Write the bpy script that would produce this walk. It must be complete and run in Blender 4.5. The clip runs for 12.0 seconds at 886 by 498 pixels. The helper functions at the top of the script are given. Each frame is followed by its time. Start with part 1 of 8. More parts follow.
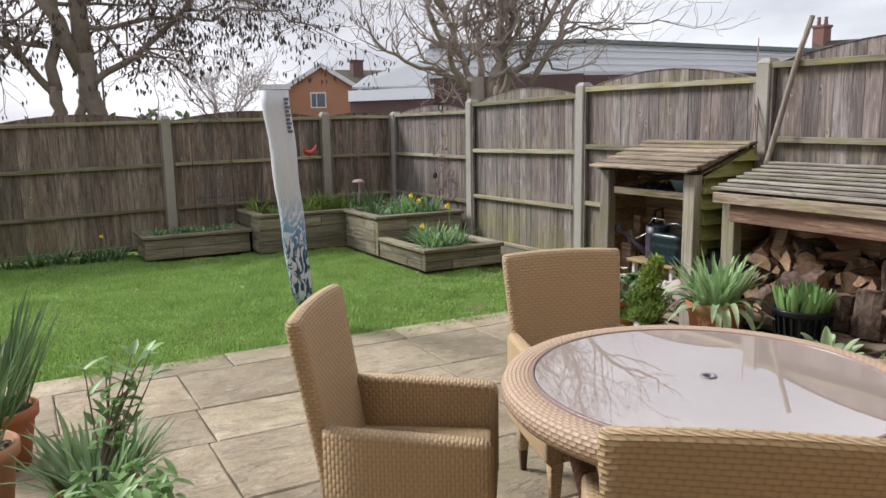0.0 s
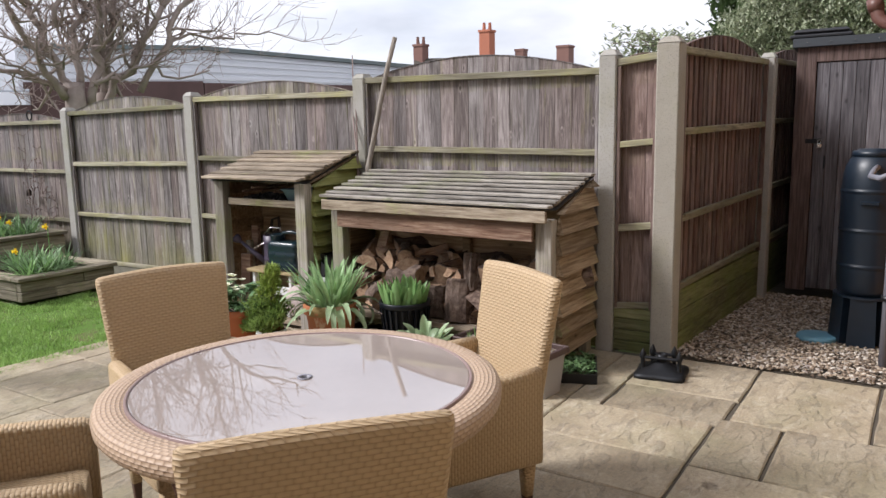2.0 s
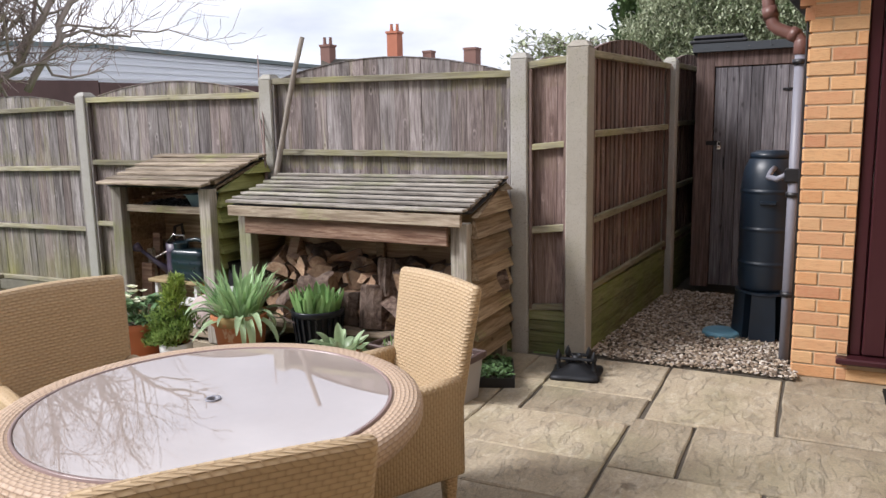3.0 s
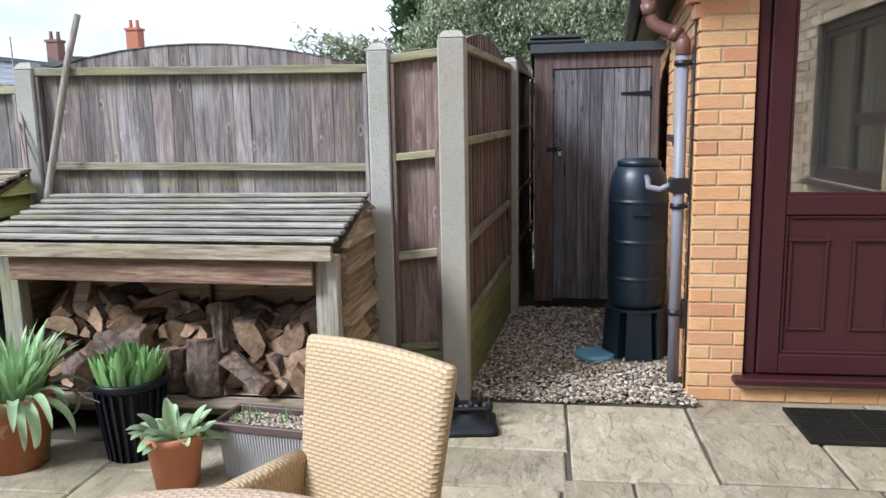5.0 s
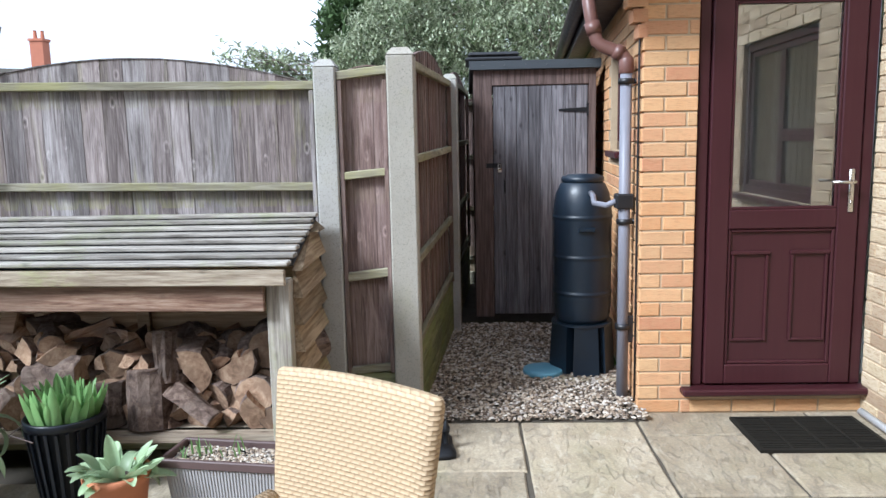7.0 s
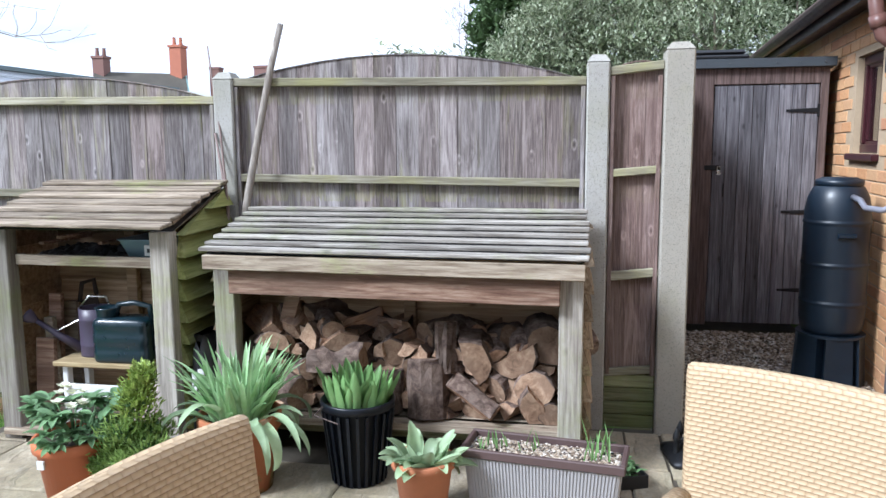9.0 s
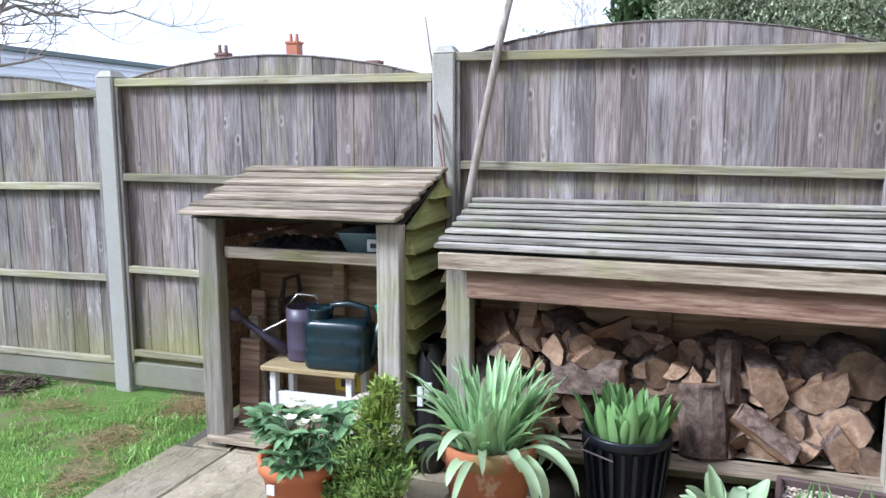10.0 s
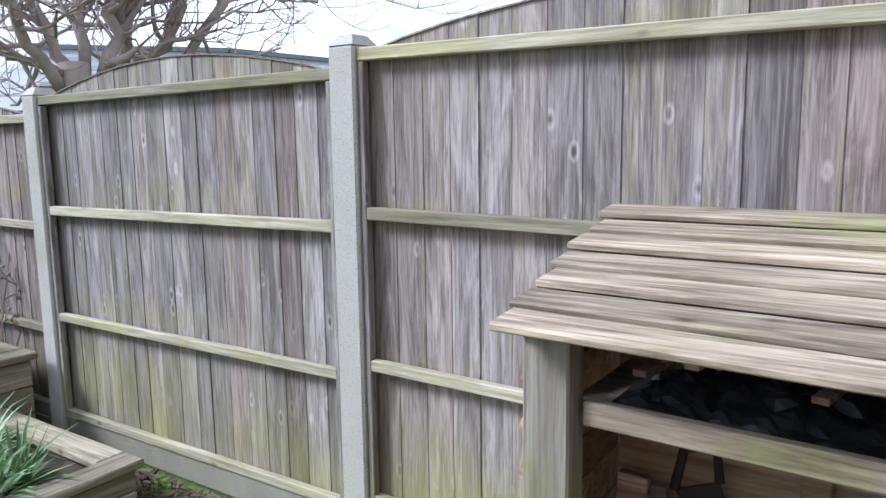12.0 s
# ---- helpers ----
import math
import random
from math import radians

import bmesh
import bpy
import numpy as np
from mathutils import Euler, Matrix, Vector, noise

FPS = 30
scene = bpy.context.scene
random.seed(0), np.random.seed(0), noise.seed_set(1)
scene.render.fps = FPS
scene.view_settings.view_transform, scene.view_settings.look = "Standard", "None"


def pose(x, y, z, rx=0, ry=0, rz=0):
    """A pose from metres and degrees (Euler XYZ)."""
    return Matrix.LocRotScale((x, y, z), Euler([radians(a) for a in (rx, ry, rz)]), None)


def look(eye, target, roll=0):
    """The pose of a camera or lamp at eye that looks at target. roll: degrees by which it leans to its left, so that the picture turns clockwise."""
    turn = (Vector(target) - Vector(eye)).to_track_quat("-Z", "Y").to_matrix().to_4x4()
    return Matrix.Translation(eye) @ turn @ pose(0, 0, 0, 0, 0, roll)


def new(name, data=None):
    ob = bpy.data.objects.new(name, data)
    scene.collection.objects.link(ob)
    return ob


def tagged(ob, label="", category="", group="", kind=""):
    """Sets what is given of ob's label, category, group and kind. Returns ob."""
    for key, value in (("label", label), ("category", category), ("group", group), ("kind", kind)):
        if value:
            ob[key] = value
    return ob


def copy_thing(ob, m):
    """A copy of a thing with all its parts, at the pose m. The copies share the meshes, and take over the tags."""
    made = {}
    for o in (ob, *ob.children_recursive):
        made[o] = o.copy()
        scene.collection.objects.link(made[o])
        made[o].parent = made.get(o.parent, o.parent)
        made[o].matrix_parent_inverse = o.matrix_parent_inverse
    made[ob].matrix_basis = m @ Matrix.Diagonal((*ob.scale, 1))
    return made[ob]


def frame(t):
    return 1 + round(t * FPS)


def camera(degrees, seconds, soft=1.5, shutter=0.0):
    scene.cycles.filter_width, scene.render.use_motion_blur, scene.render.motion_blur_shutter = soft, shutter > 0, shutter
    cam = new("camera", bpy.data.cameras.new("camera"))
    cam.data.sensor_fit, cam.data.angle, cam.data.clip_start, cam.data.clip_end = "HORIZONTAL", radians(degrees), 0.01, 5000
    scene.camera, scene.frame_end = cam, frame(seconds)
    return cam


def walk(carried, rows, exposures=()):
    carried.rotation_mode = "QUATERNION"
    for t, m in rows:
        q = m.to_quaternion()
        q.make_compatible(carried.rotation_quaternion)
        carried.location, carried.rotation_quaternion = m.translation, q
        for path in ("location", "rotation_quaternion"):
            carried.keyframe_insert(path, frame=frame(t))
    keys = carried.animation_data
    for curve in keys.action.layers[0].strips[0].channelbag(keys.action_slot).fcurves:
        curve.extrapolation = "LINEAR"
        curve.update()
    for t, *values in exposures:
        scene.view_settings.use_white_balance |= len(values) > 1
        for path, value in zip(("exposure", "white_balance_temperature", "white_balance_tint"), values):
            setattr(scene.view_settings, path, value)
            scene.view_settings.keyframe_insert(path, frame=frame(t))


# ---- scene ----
cam = camera(61.0, 12.0)
PATH = [
    (0.0, (-0.169, 0.369, 1.395), (0.802, 2.087, 1.072), -1.0),
    (0.5, (-0.13, 0.296, 1.396), (0.969, 1.936, 1.075), -1.2),
    (1.0, (-0.124, 0.271, 1.405), (1.241, 1.696, 1.078), -1.3),
    (1.5, (-0.107, 0.264, 1.406), (1.442, 1.486, 1.081), -1.2),
    (2.0, (-0.096, 0.260, 1.408), (1.561, 1.336, 1.090), -1.1),
    (2.5, (-0.094, 0.257, 1.411), (1.629, 1.221, 1.093), -1.2),
    (3.0, (-0.035, 0.315, 1.417), (1.737, 1.186, 1.098), -1.1),
    (3.5, (0.187, 0.500, 1.415), (2.007, 1.262, 1.088), -0.9),
    (5.5, (0.607, 1.192, 1.450), (2.576, 1.362, 1.143), -1.1),
    (6.0, (0.616, 1.205, 1.465), (2.590, 1.333, 1.171), -1.1),
    (6.5, (0.637, 1.216, 1.465), (2.615, 1.281, 1.177), -1.2),
    (8.5, (0.594, 1.700, 1.407), (2.571, 1.870, 1.151), -0.5),
    (9.0, (0.588, 2.040, 1.424), (2.540, 2.382, 1.153), -0.4),
    (9.5, (0.747, 2.449, 1.408), (2.663, 2.947, 1.124), -0.3),
    (10.0, (0.944, 2.783, 1.376), (2.830, 3.385, 1.092), -0.2),
    (10.5, (1.269, 3.153, 1.401), (3.144, 3.781, 1.098), -0.5),
    (11.0, (1.645, 3.567, 1.406), (3.489, 4.280, 1.107), -0.4),
    (11.5, (2.040, 3.839, 1.402), (3.774, 4.794, 1.117), -0.6),
    (12.0, (2.472, 4.137, 1.427), (4.109, 5.248, 1.135), -0.8),
]
EXPOSURES = [(0.0, 0.84, 6350, 12), (1.0, 0.88, 6250, 12), (2.5, 1.0, 6150, 14), (3.5, 1.1, 6100, 13), (5.5, 1.36, 5400, 7), (6.5, 1.45, 5350, 7), (8.5, 1.45, 5350, 8), (10.0, 1.47, 5300, 11), (10.5, 1.45, 5250, 11), (12.0, 1.40, 5400, 12)]
walk(cam, [(t, look(e, g, r)) for t, e, g, r in PATH], EXPOSURES)

# ---- light: a bright, broken overcast with a weak, very soft sun ----
SUN_AZ, SUN_EL = radians(128), radians(40)
world = bpy.data.worlds.new("sky")
scene.world = world
world.use_nodes = True
wn, wl = world.node_tree.nodes, world.node_tree.links
wn.clear()
w_out, w_bg = wn.new("ShaderNodeOutputWorld"), wn.new("ShaderNodeBackground")
sky = wn.new("ShaderNodeTexSky")
sky.sky_type, sky.sun_disc = "NISHITA", False
sky.sun_elevation, sky.sun_rotation = SUN_EL, math.pi / 2 - SUN_AZ
sky.air_density, sky.dust_density = 1.0, 2.0
tc, cl, cl2 = wn.new("ShaderNodeTexCoord"), wn.new("ShaderNodeTexNoise"), wn.new("ShaderNodeTexNoise")
mp = wn.new("ShaderNodeMapping")
mp.inputs["Scale"].default_value = (1.0, 1.0, 3.2)
mp.inputs["Location"].default_value = (0.35, 0.1, 0.0)
wl.new(tc.outputs["Generated"], mp.inputs[0])
for n, s, d in ((cl, 2.1, 7), (cl2, 1.3, 5)):
    n.inputs["Scale"].default_value, n.inputs["Detail"].default_value = s, d
    wl.new(mp.outputs[0], n.inputs["Vector"])
r_cov, r_col = wn.new("ShaderNodeValToRGB"), wn.new("ShaderNodeValToRGB")
r_cov.color_ramp.elements[0].position, r_cov.color_ramp.elements[1].position = 0.30, 0.5
r_cov.color_ramp.elements[0].color = (0.65, 0.65, 0.65, 1)
r_col.color_ramp.elements[0].position, r_col.color_ramp.elements[1].position = 0.36, 0.60
CLOUD = 6.8
r_col.color_ramp.elements[0].color = (0.54 * CLOUD, 0.55 * CLOUD, 0.59 * CLOUD, 1)
r_col.color_ramp.elements[1].color = (1.0 * CLOUD, 1.0 * CLOUD, 1.02 * CLOUD, 1)
wl.new(cl2.outputs["Fac"], r_cov.inputs[0])
wl.new(cl.outputs["Fac"], r_col.inputs[0])
w_mix = wn.new("ShaderNodeMix")
w_mix.data_type = "RGBA"
wl.new(r_cov.outputs[0], w_mix.inputs[0])
wl.new(sky.outputs[0], w_mix.inputs[6])
wl.new(r_col.outputs[0], w_mix.inputs[7])
wl.new(w_mix.outputs[2], w_bg.inputs[0])
w_bg.inputs[1].default_value = 0.10
wl.new(w_bg.outputs[0], w_out.inputs[0])
sun = new("sun", bpy.data.lights.new("sun", "SUN"))
sun.data.energy, sun.data.angle, sun.data.color = 2.45, radians(16), (1.0, 0.96, 0.9)
sun.matrix_world = look((math.cos(SUN_AZ) * 20, math.sin(SUN_AZ) * 20, math.tan(SUN_EL) * 20), (0, 0, 0))

# ---- mesh and material helpers ----
R = random.Random(7)


class M:
    """Gathers vertices, faces, uvs (in metres) and material slots of one mesh."""

    def __init__(self):
        self.v, self.f, self.uv, self.mi, self.smooth = [], [], {}, [], False

    def face(self, idx, uv=None, mi=0):
        if uv:
            self.uv[len(self.f)] = uv
        self.f.append(idx)
        self.mi.append(mi)

    def hull(self, pts, faces, mi=0):
        n = len(self.v)
        self.v += [tuple(p) for p in pts]
        for f in faces:
            self.face([n + i for i in f], None, mi)
        return self

    def box(self, x0, y0, z0, x1, y1, z1, mi=0, c=0.0, m=None):
        """A box, its edges chamfered by c where that is more than nought."""
        if c <= 0:
            p = [(x, y, z) for z in (z0, z1) for y in (y0, y1) for x in (x0, x1)]
            f = [(0, 2, 3, 1), (4, 5, 7, 6), (0, 1, 5, 4), (2, 6, 7, 3), (0, 4, 6, 2), (1, 3, 7, 5)]
        else:
            c = min(c, (x1 - x0) * 0.45, (y1 - y0) * 0.45, (z1 - z0) * 0.45)
            p, ix = [], {}
            for k, z in enumerate((z0, z1)):
                for j, y in enumerate((y0, y1)):
                    for i, x in enumerate((x0, x1)):
                        sx, sy, sz = (1 - 2 * i) * c, (1 - 2 * j) * c, (1 - 2 * k) * c
                        for a, q in enumerate(((x, y + sy, z + sz), (x + sx, y, z + sz), (x + sx, y + sy, z))):
                            ix[i, j, k, a] = len(p)
                            p.append(q)
            f = []
            for a in range(3):
                for s in (0, 1):
                    q = []
                    for u, w in ((0, 0), (1, 0), (1, 1), (0, 1)):
                        t = [u, w]
                        t.insert(a, s)
                        q.append(ix[(*t, a)])
                    f.append(q if (s == 1) ^ (a == 1) else q[::-1])
            for a in range(3):
                b, d = [e for e in range(3) if e != a]
                for sb in (0, 1):
                    for sd in (0, 1):
                        def key(sa, which):
                            t = [0, 0, 0]
                            t[a], t[b], t[d] = sa, sb, sd
                            return ix[(*t, which)]
                        q = [key(0, b), key(1, b), key(1, d), key(0, d)]
                        f.append(q if (sb ^ sd) ^ (a == 1) else q[::-1])
            for i in (0, 1):
                for j in (0, 1):
                    for k in (0, 1):
                        q = [ix[i, j, k, 0], ix[i, j, k, 1], ix[i, j, k, 2]]
                        f.append(q if (i + j + k) % 2 == 1 else q[::-1])
        if m is not None:
            p = [tuple(m @ Vector(q)) for q in p]
        return self.hull(p, f, mi)

    def beam(self, a, b, w, h, up=(0, 0, 1), mi=0, c=0.0, w2=None, h2=None):
        """A squared bar from a to b, w across and h along up."""
        a, b = Vector(a), Vector(b)
        d = b - a
        y = d.normalized()
        x = y.cross(Vector(up)).normalized()
        z = x.cross(y)
        m = Matrix((x, y, z)).transposed().to_4x4()
        m.translation = a
        n = len(self.v)
        self.box(-w / 2, 0, -h / 2, w / 2, d.length, h / 2, mi, c, m)
        if w2 is not None:
            mi4 = m.inverted()
            for i in range(n, len(self.v)):
                q = mi4 @ Vector(self.v[i])
                k = q.y / d.length
                q.x *= 1 + (w2 / w - 1) * k
                q.z *= 1 + ((h2 or w2) / h - 1) * k
                self.v[i] = tuple(m @ q)
        return self

    def tube(self, pts, rad, n=6, mi=0, cap=True):
        pts = [Vector(p) for p in pts]
        if not isinstance(rad, (list, tuple)):
            rad = [rad] * len(pts)
        base, ref = len(self.v), None
        for i, p in enumerate(pts):
            d = (pts[min(i + 1, len(pts) - 1)] - pts[max(i - 1, 0)]).normalized()
            if ref is None:
                ref = Vector((0, 0, 1)) if abs(d.z) < 0.9 else Vector((1, 0, 0))
            x = d.cross(ref).normalized()
            y = x.cross(d)
            ref = y
            for k in range(n):
                t = 2 * math.pi * k / n
                self.v.append(tuple(p + (x * math.cos(t) + y * math.sin(t)) * rad[i]))
        for i in range(len(pts) - 1):
            for k in range(n):
                a, b = base + i * n + k, base + i * n + (k + 1) % n
                self.face([a, a + n, b + n, b], None, mi)
        if cap:
            self.face([base + k for k in range(n)], None, mi)
            self.face([base + (len(pts) - 1) * n + k for k in range(n)][::-1], None, mi)
        return self

    def lathe(self, prof, centre=(0, 0, 0), n=32, mi=0, ribs=0, depth=0.0, uvs=False):
        """Turns (radius, height) pairs about z."""
        base = len(self.v)
        ln = [0.0]
        for i in range(1, len(prof)):
            ln.append(ln[-1] + math.dist(prof[i], prof[i - 1]))
        for r, z in prof:
            for k in range(n):
                t = 2 * math.pi * k / n
                q = r - (depth if ribs and (k * ribs // n) % 2 else 0)
                self.v.append((centre[0] + q * math.cos(t), centre[1] + q * math.sin(t), centre[2] + z))
        rm = max(r for r, _ in prof)
        for i in range(len(prof) - 1):
            for k in range(n):
                a, b = base + i * n + k, base + i * n + (k + 1) % n
                u0, u1 = 2 * math.pi * rm * k / n, 2 * math.pi * rm * (k + 1) / n
                self.face([a, b, b + n, a + n], [(u0, ln[i]), (u1, ln[i]), (u1, ln[i + 1]), (u0, ln[i + 1])] if uvs else None, mi)
        return self

    def loft(self, loops, mi=0, cap=True):
        """Skins closed loops of equally many points, with uvs round and along."""
        n, base, v = len(loops[0]), len(self.v), 0.0
        for lp in loops:
            self.v += [tuple(p) for p in lp]
        us = []
        for lp in loops:
            u = [0.0]
            for k in range(n):
                u.append(u[-1] + math.dist(lp[k], lp[(k + 1) % n]))
            us.append(u)
        for i in range(len(loops) - 1):
            dv = max(1e-4, sum(math.dist(loops[i][k], loops[i + 1][k]) for k in range(0, n, 3)) / len(range(0, n, 3)))
            for k in range(n):
                a, b = base + i * n + k, base + i * n + (k + 1) % n
                self.face([a, b, b + n, a + n], [(us[i][k], v), (us[i][k + 1], v), (us[i + 1][k + 1], v + dv), (us[i + 1][k], v + dv)], mi)
            v += dv
        if cap:
            for o, s in ((0, -1), (len(loops) - 1, 1)):
                idx = [base + o * n + k for k in range(n)][::s]
                c = sum((Vector(self.v[i]) for i in idx), Vector()) / n
                e = Vector(self.v[idx[0]]) - c
                e = e.normalized() if e.length > 1e-6 else Vector((1, 0, 0))
                g = Vector(loops[o][n // 4]) - c
                g = (g - e * g.dot(e)).normalized() if g.length > 1e-6 else Vector((0, 1, 0))
                self.face(idx, [((Vector(self.v[i]) - c).dot(e), (Vector(self.v[i]) - c).dot(g)) for i in idx], mi)
        return self

    def blade(self, base, yaw, length, width, lift, droop, seg=4, fold=0.3, tip=0.1, mi=0):
        """A strap leaf: leaves at lift (radians from level), and bends down by droop over its length."""
        p, a = Vector(base), lift
        side = Vector((-math.sin(yaw), math.cos(yaw), 0))
        n0 = len(self.v)
        for i in range(seg + 1):
            k = i / seg
            w = width * (math.sin(math.pi * min(0.97, 0.25 + 0.72 * k)) ** 0.7) * (1 if i < seg else tip)
            d = Vector((math.cos(yaw) * math.cos(a), math.sin(yaw) * math.cos(a), math.sin(a)))
            up = d.cross(side)
            self.v += [tuple(p + side * w / 2 - up * 0), tuple(p + up * (-w * fold)), tuple(p - side * w / 2)]
            p = p + d * (length / seg)
            a -= droop / seg * (0.6 + 0.8 * k)
        for i in range(seg):
            o = n0 + i * 3
            for j in (0, 1):
                self.face([o + j, o + j + 1, o + j + 4, o + j + 3], None, mi)
        return self

    def mesh(self, name, mats):
        me = bpy.data.meshes.new(name)
        me.from_pydata(self.v, [], self.f)
        for m in mats:
            me.materials.append(m)
        if len(mats) > 1:
            me.polygons.foreach_set("material_index", self.mi)
        if self.uv:
            lay = me.uv_layers.new(name="UVMap").data
            for i, pl in enumerate(me.polygons):
                q = self.uv.get(i)
                if q:
                    for l, uv in zip(pl.loop_indices, q):
                        lay[l].uv = uv
        if self.smooth:
            me.shade_smooth()
        me.update()
        return me


def soft(m):
    m.smooth = True
    return m


def thing(name, label, category, at=(0, 0, 0), yaw=0.0, group="", kind=""):
    ob = new(name)
    ob.empty_display_size = 0.1
    ob.matrix_world = pose(at[0], at[1], at[2], 0, 0, yaw)
    return tagged(ob, label, category, group, kind)


def part(name, m, mats, parent, label="", kind=""):
    """One mesh object under a thing or part. m: an M, or mesh data that is shared."""
    if isinstance(m, M):
        m = m.mesh(name, mats if isinstance(mats, (list, tuple)) else [mats])
    ob = new(name, m)
    ob.parent = parent
    return tagged(ob, label, kind=kind)


def solo(name, m, mats, label="", category="", group="", kind="", at=(0, 0, 0), yaw=0.0):
    """A thing that is a single mesh."""
    ob = part(name, m, mats, None)
    ob.matrix_world = pose(at[0], at[1], at[2], 0, 0, yaw)
    return tagged(ob, label, category, group, kind)


class N:
    """A short way to write node materials."""

    def __init__(self, name, rough=0.8, metal=0.0, spec=0.3):
        self.m = bpy.data.materials.new(name)
        self.m.use_nodes = True
        self.t = self.m.node_tree
        self.b = self.t.nodes["Principled BSDF"]
        self.b.inputs["Roughness"].default_value = rough
        self.b.inputs["Metallic"].default_value = metal
        self.b.inputs["Specular IOR Level"].default_value = spec

    def node(self, kind, **k):
        n = self.t.nodes.new(kind)
        for a, v in k.items():
            n.inputs[a.replace("_", " ")].default_value = v
        return n

    def link(self, a, b):
        self.t.links.new(a, b)

    def coords(self, scale=(1, 1, 1), kind="pos", jitter=True):
        if kind == "pos":
            o = self.node("ShaderNodeNewGeometry").outputs["Position"]
        else:
            o = self.node("ShaderNodeTexCoord").outputs[kind]
        mp = self.node("ShaderNodeMapping")
        mp.inputs["Scale"].default_value = scale
        self.link(o, mp.inputs["Vector"])
        if jitter:
            r = self.node("ShaderNodeObjectInfo").outputs["Random"]
            c = self.node("ShaderNodeCombineXYZ")
            for i, k in enumerate((37.0, 51.0, 23.0)):
                q = self.node("ShaderNodeMath")
                q.operation = "MULTIPLY"
                q.inputs[1].default_value = k
                self.link(r, q.inputs[0])
                self.link(q.outputs[0], c.inputs[i])
            self.link(c.outputs[0], mp.inputs["Location"])
        return mp.outputs[0]

    def noise(self, vec, scale, detail=5, rough=0.6, dist=0.0):
        n = self.node("ShaderNodeTexNoise", Scale=scale, Detail=detail, Roughness=rough, Distortion=dist)
        self.link(vec, n.inputs["Vector"])
        return n.outputs["Fac"]

    def ramp(self, fac, *stops):
        r = self.node("ShaderNodeValToRGB")
        e = r.color_ramp.elements
        while len(e) < len(stops):
            e.new(0.5)
        for s, (p, c) in zip(e, stops):
            s.position = p
            s.color = (*c, 1) if isinstance(c, tuple) else (c, c, c, 1)
        self.link(fac, r.inputs[0])
        return r.outputs[0]

    def mix(self, fac, a, b, blend="MIX"):
        n = self.node("ShaderNodeMix")
        n.data_type, n.blend_type = "RGBA", blend
        for k, v in ((0, fac), (6, a), (7, b)):
            if isinstance(v, (int, float)):
                n.inputs[k].default_value = v
            elif isinstance(v, tuple):
                n.inputs[k].default_value = (*v, 1)
            else:
                self.link(v, n.inputs[k])
        return n.outputs[2]

    def math(self, op, a, b=0.0):
        n = self.node("ShaderNodeMath")
        n.operation = op
        for i, v in enumerate((a, b)):
            if isinstance(v, (int, float)):
                n.inputs[i].default_value = v
            else:
                self.link(v, n.inputs[i])
        return n.outputs[0]

    def vary(self, col, amount=0.25, island=False):
        """Lightens or darkens each object (or each loose piece) by chance."""
        src = self.node("ShaderNodeNewGeometry").outputs["Random Per Island"] if island else self.node("ShaderNodeObjectInfo").outputs["Random"]
        h = self.node("ShaderNodeHueSaturation")
        self.link(self.math("ADD", self.math("MULTIPLY", src, 2 * amount), 1 - amount), h.inputs["Value"])
        self.link(col, h.inputs["Color"])
        return h.outputs[0]

    def done(self, col, bump=None, strength=0.4, dist=0.005, rough=None):
        if isinstance(col, tuple):
            self.b.inputs["Base Color"].default_value = (*col, 1)
        else:
            self.link(col, self.b.inputs["Base Color"])
        if bump is not None:
            n = self.node("ShaderNodeBump", Strength=strength, Distance=dist)
            self.link(bump, n.inputs["Height"])
            self.link(n.outputs[0], self.b.inputs["Normal"])
        if rough is not None:
            self.link(rough, self.b.inputs["Roughness"])
        return self.m


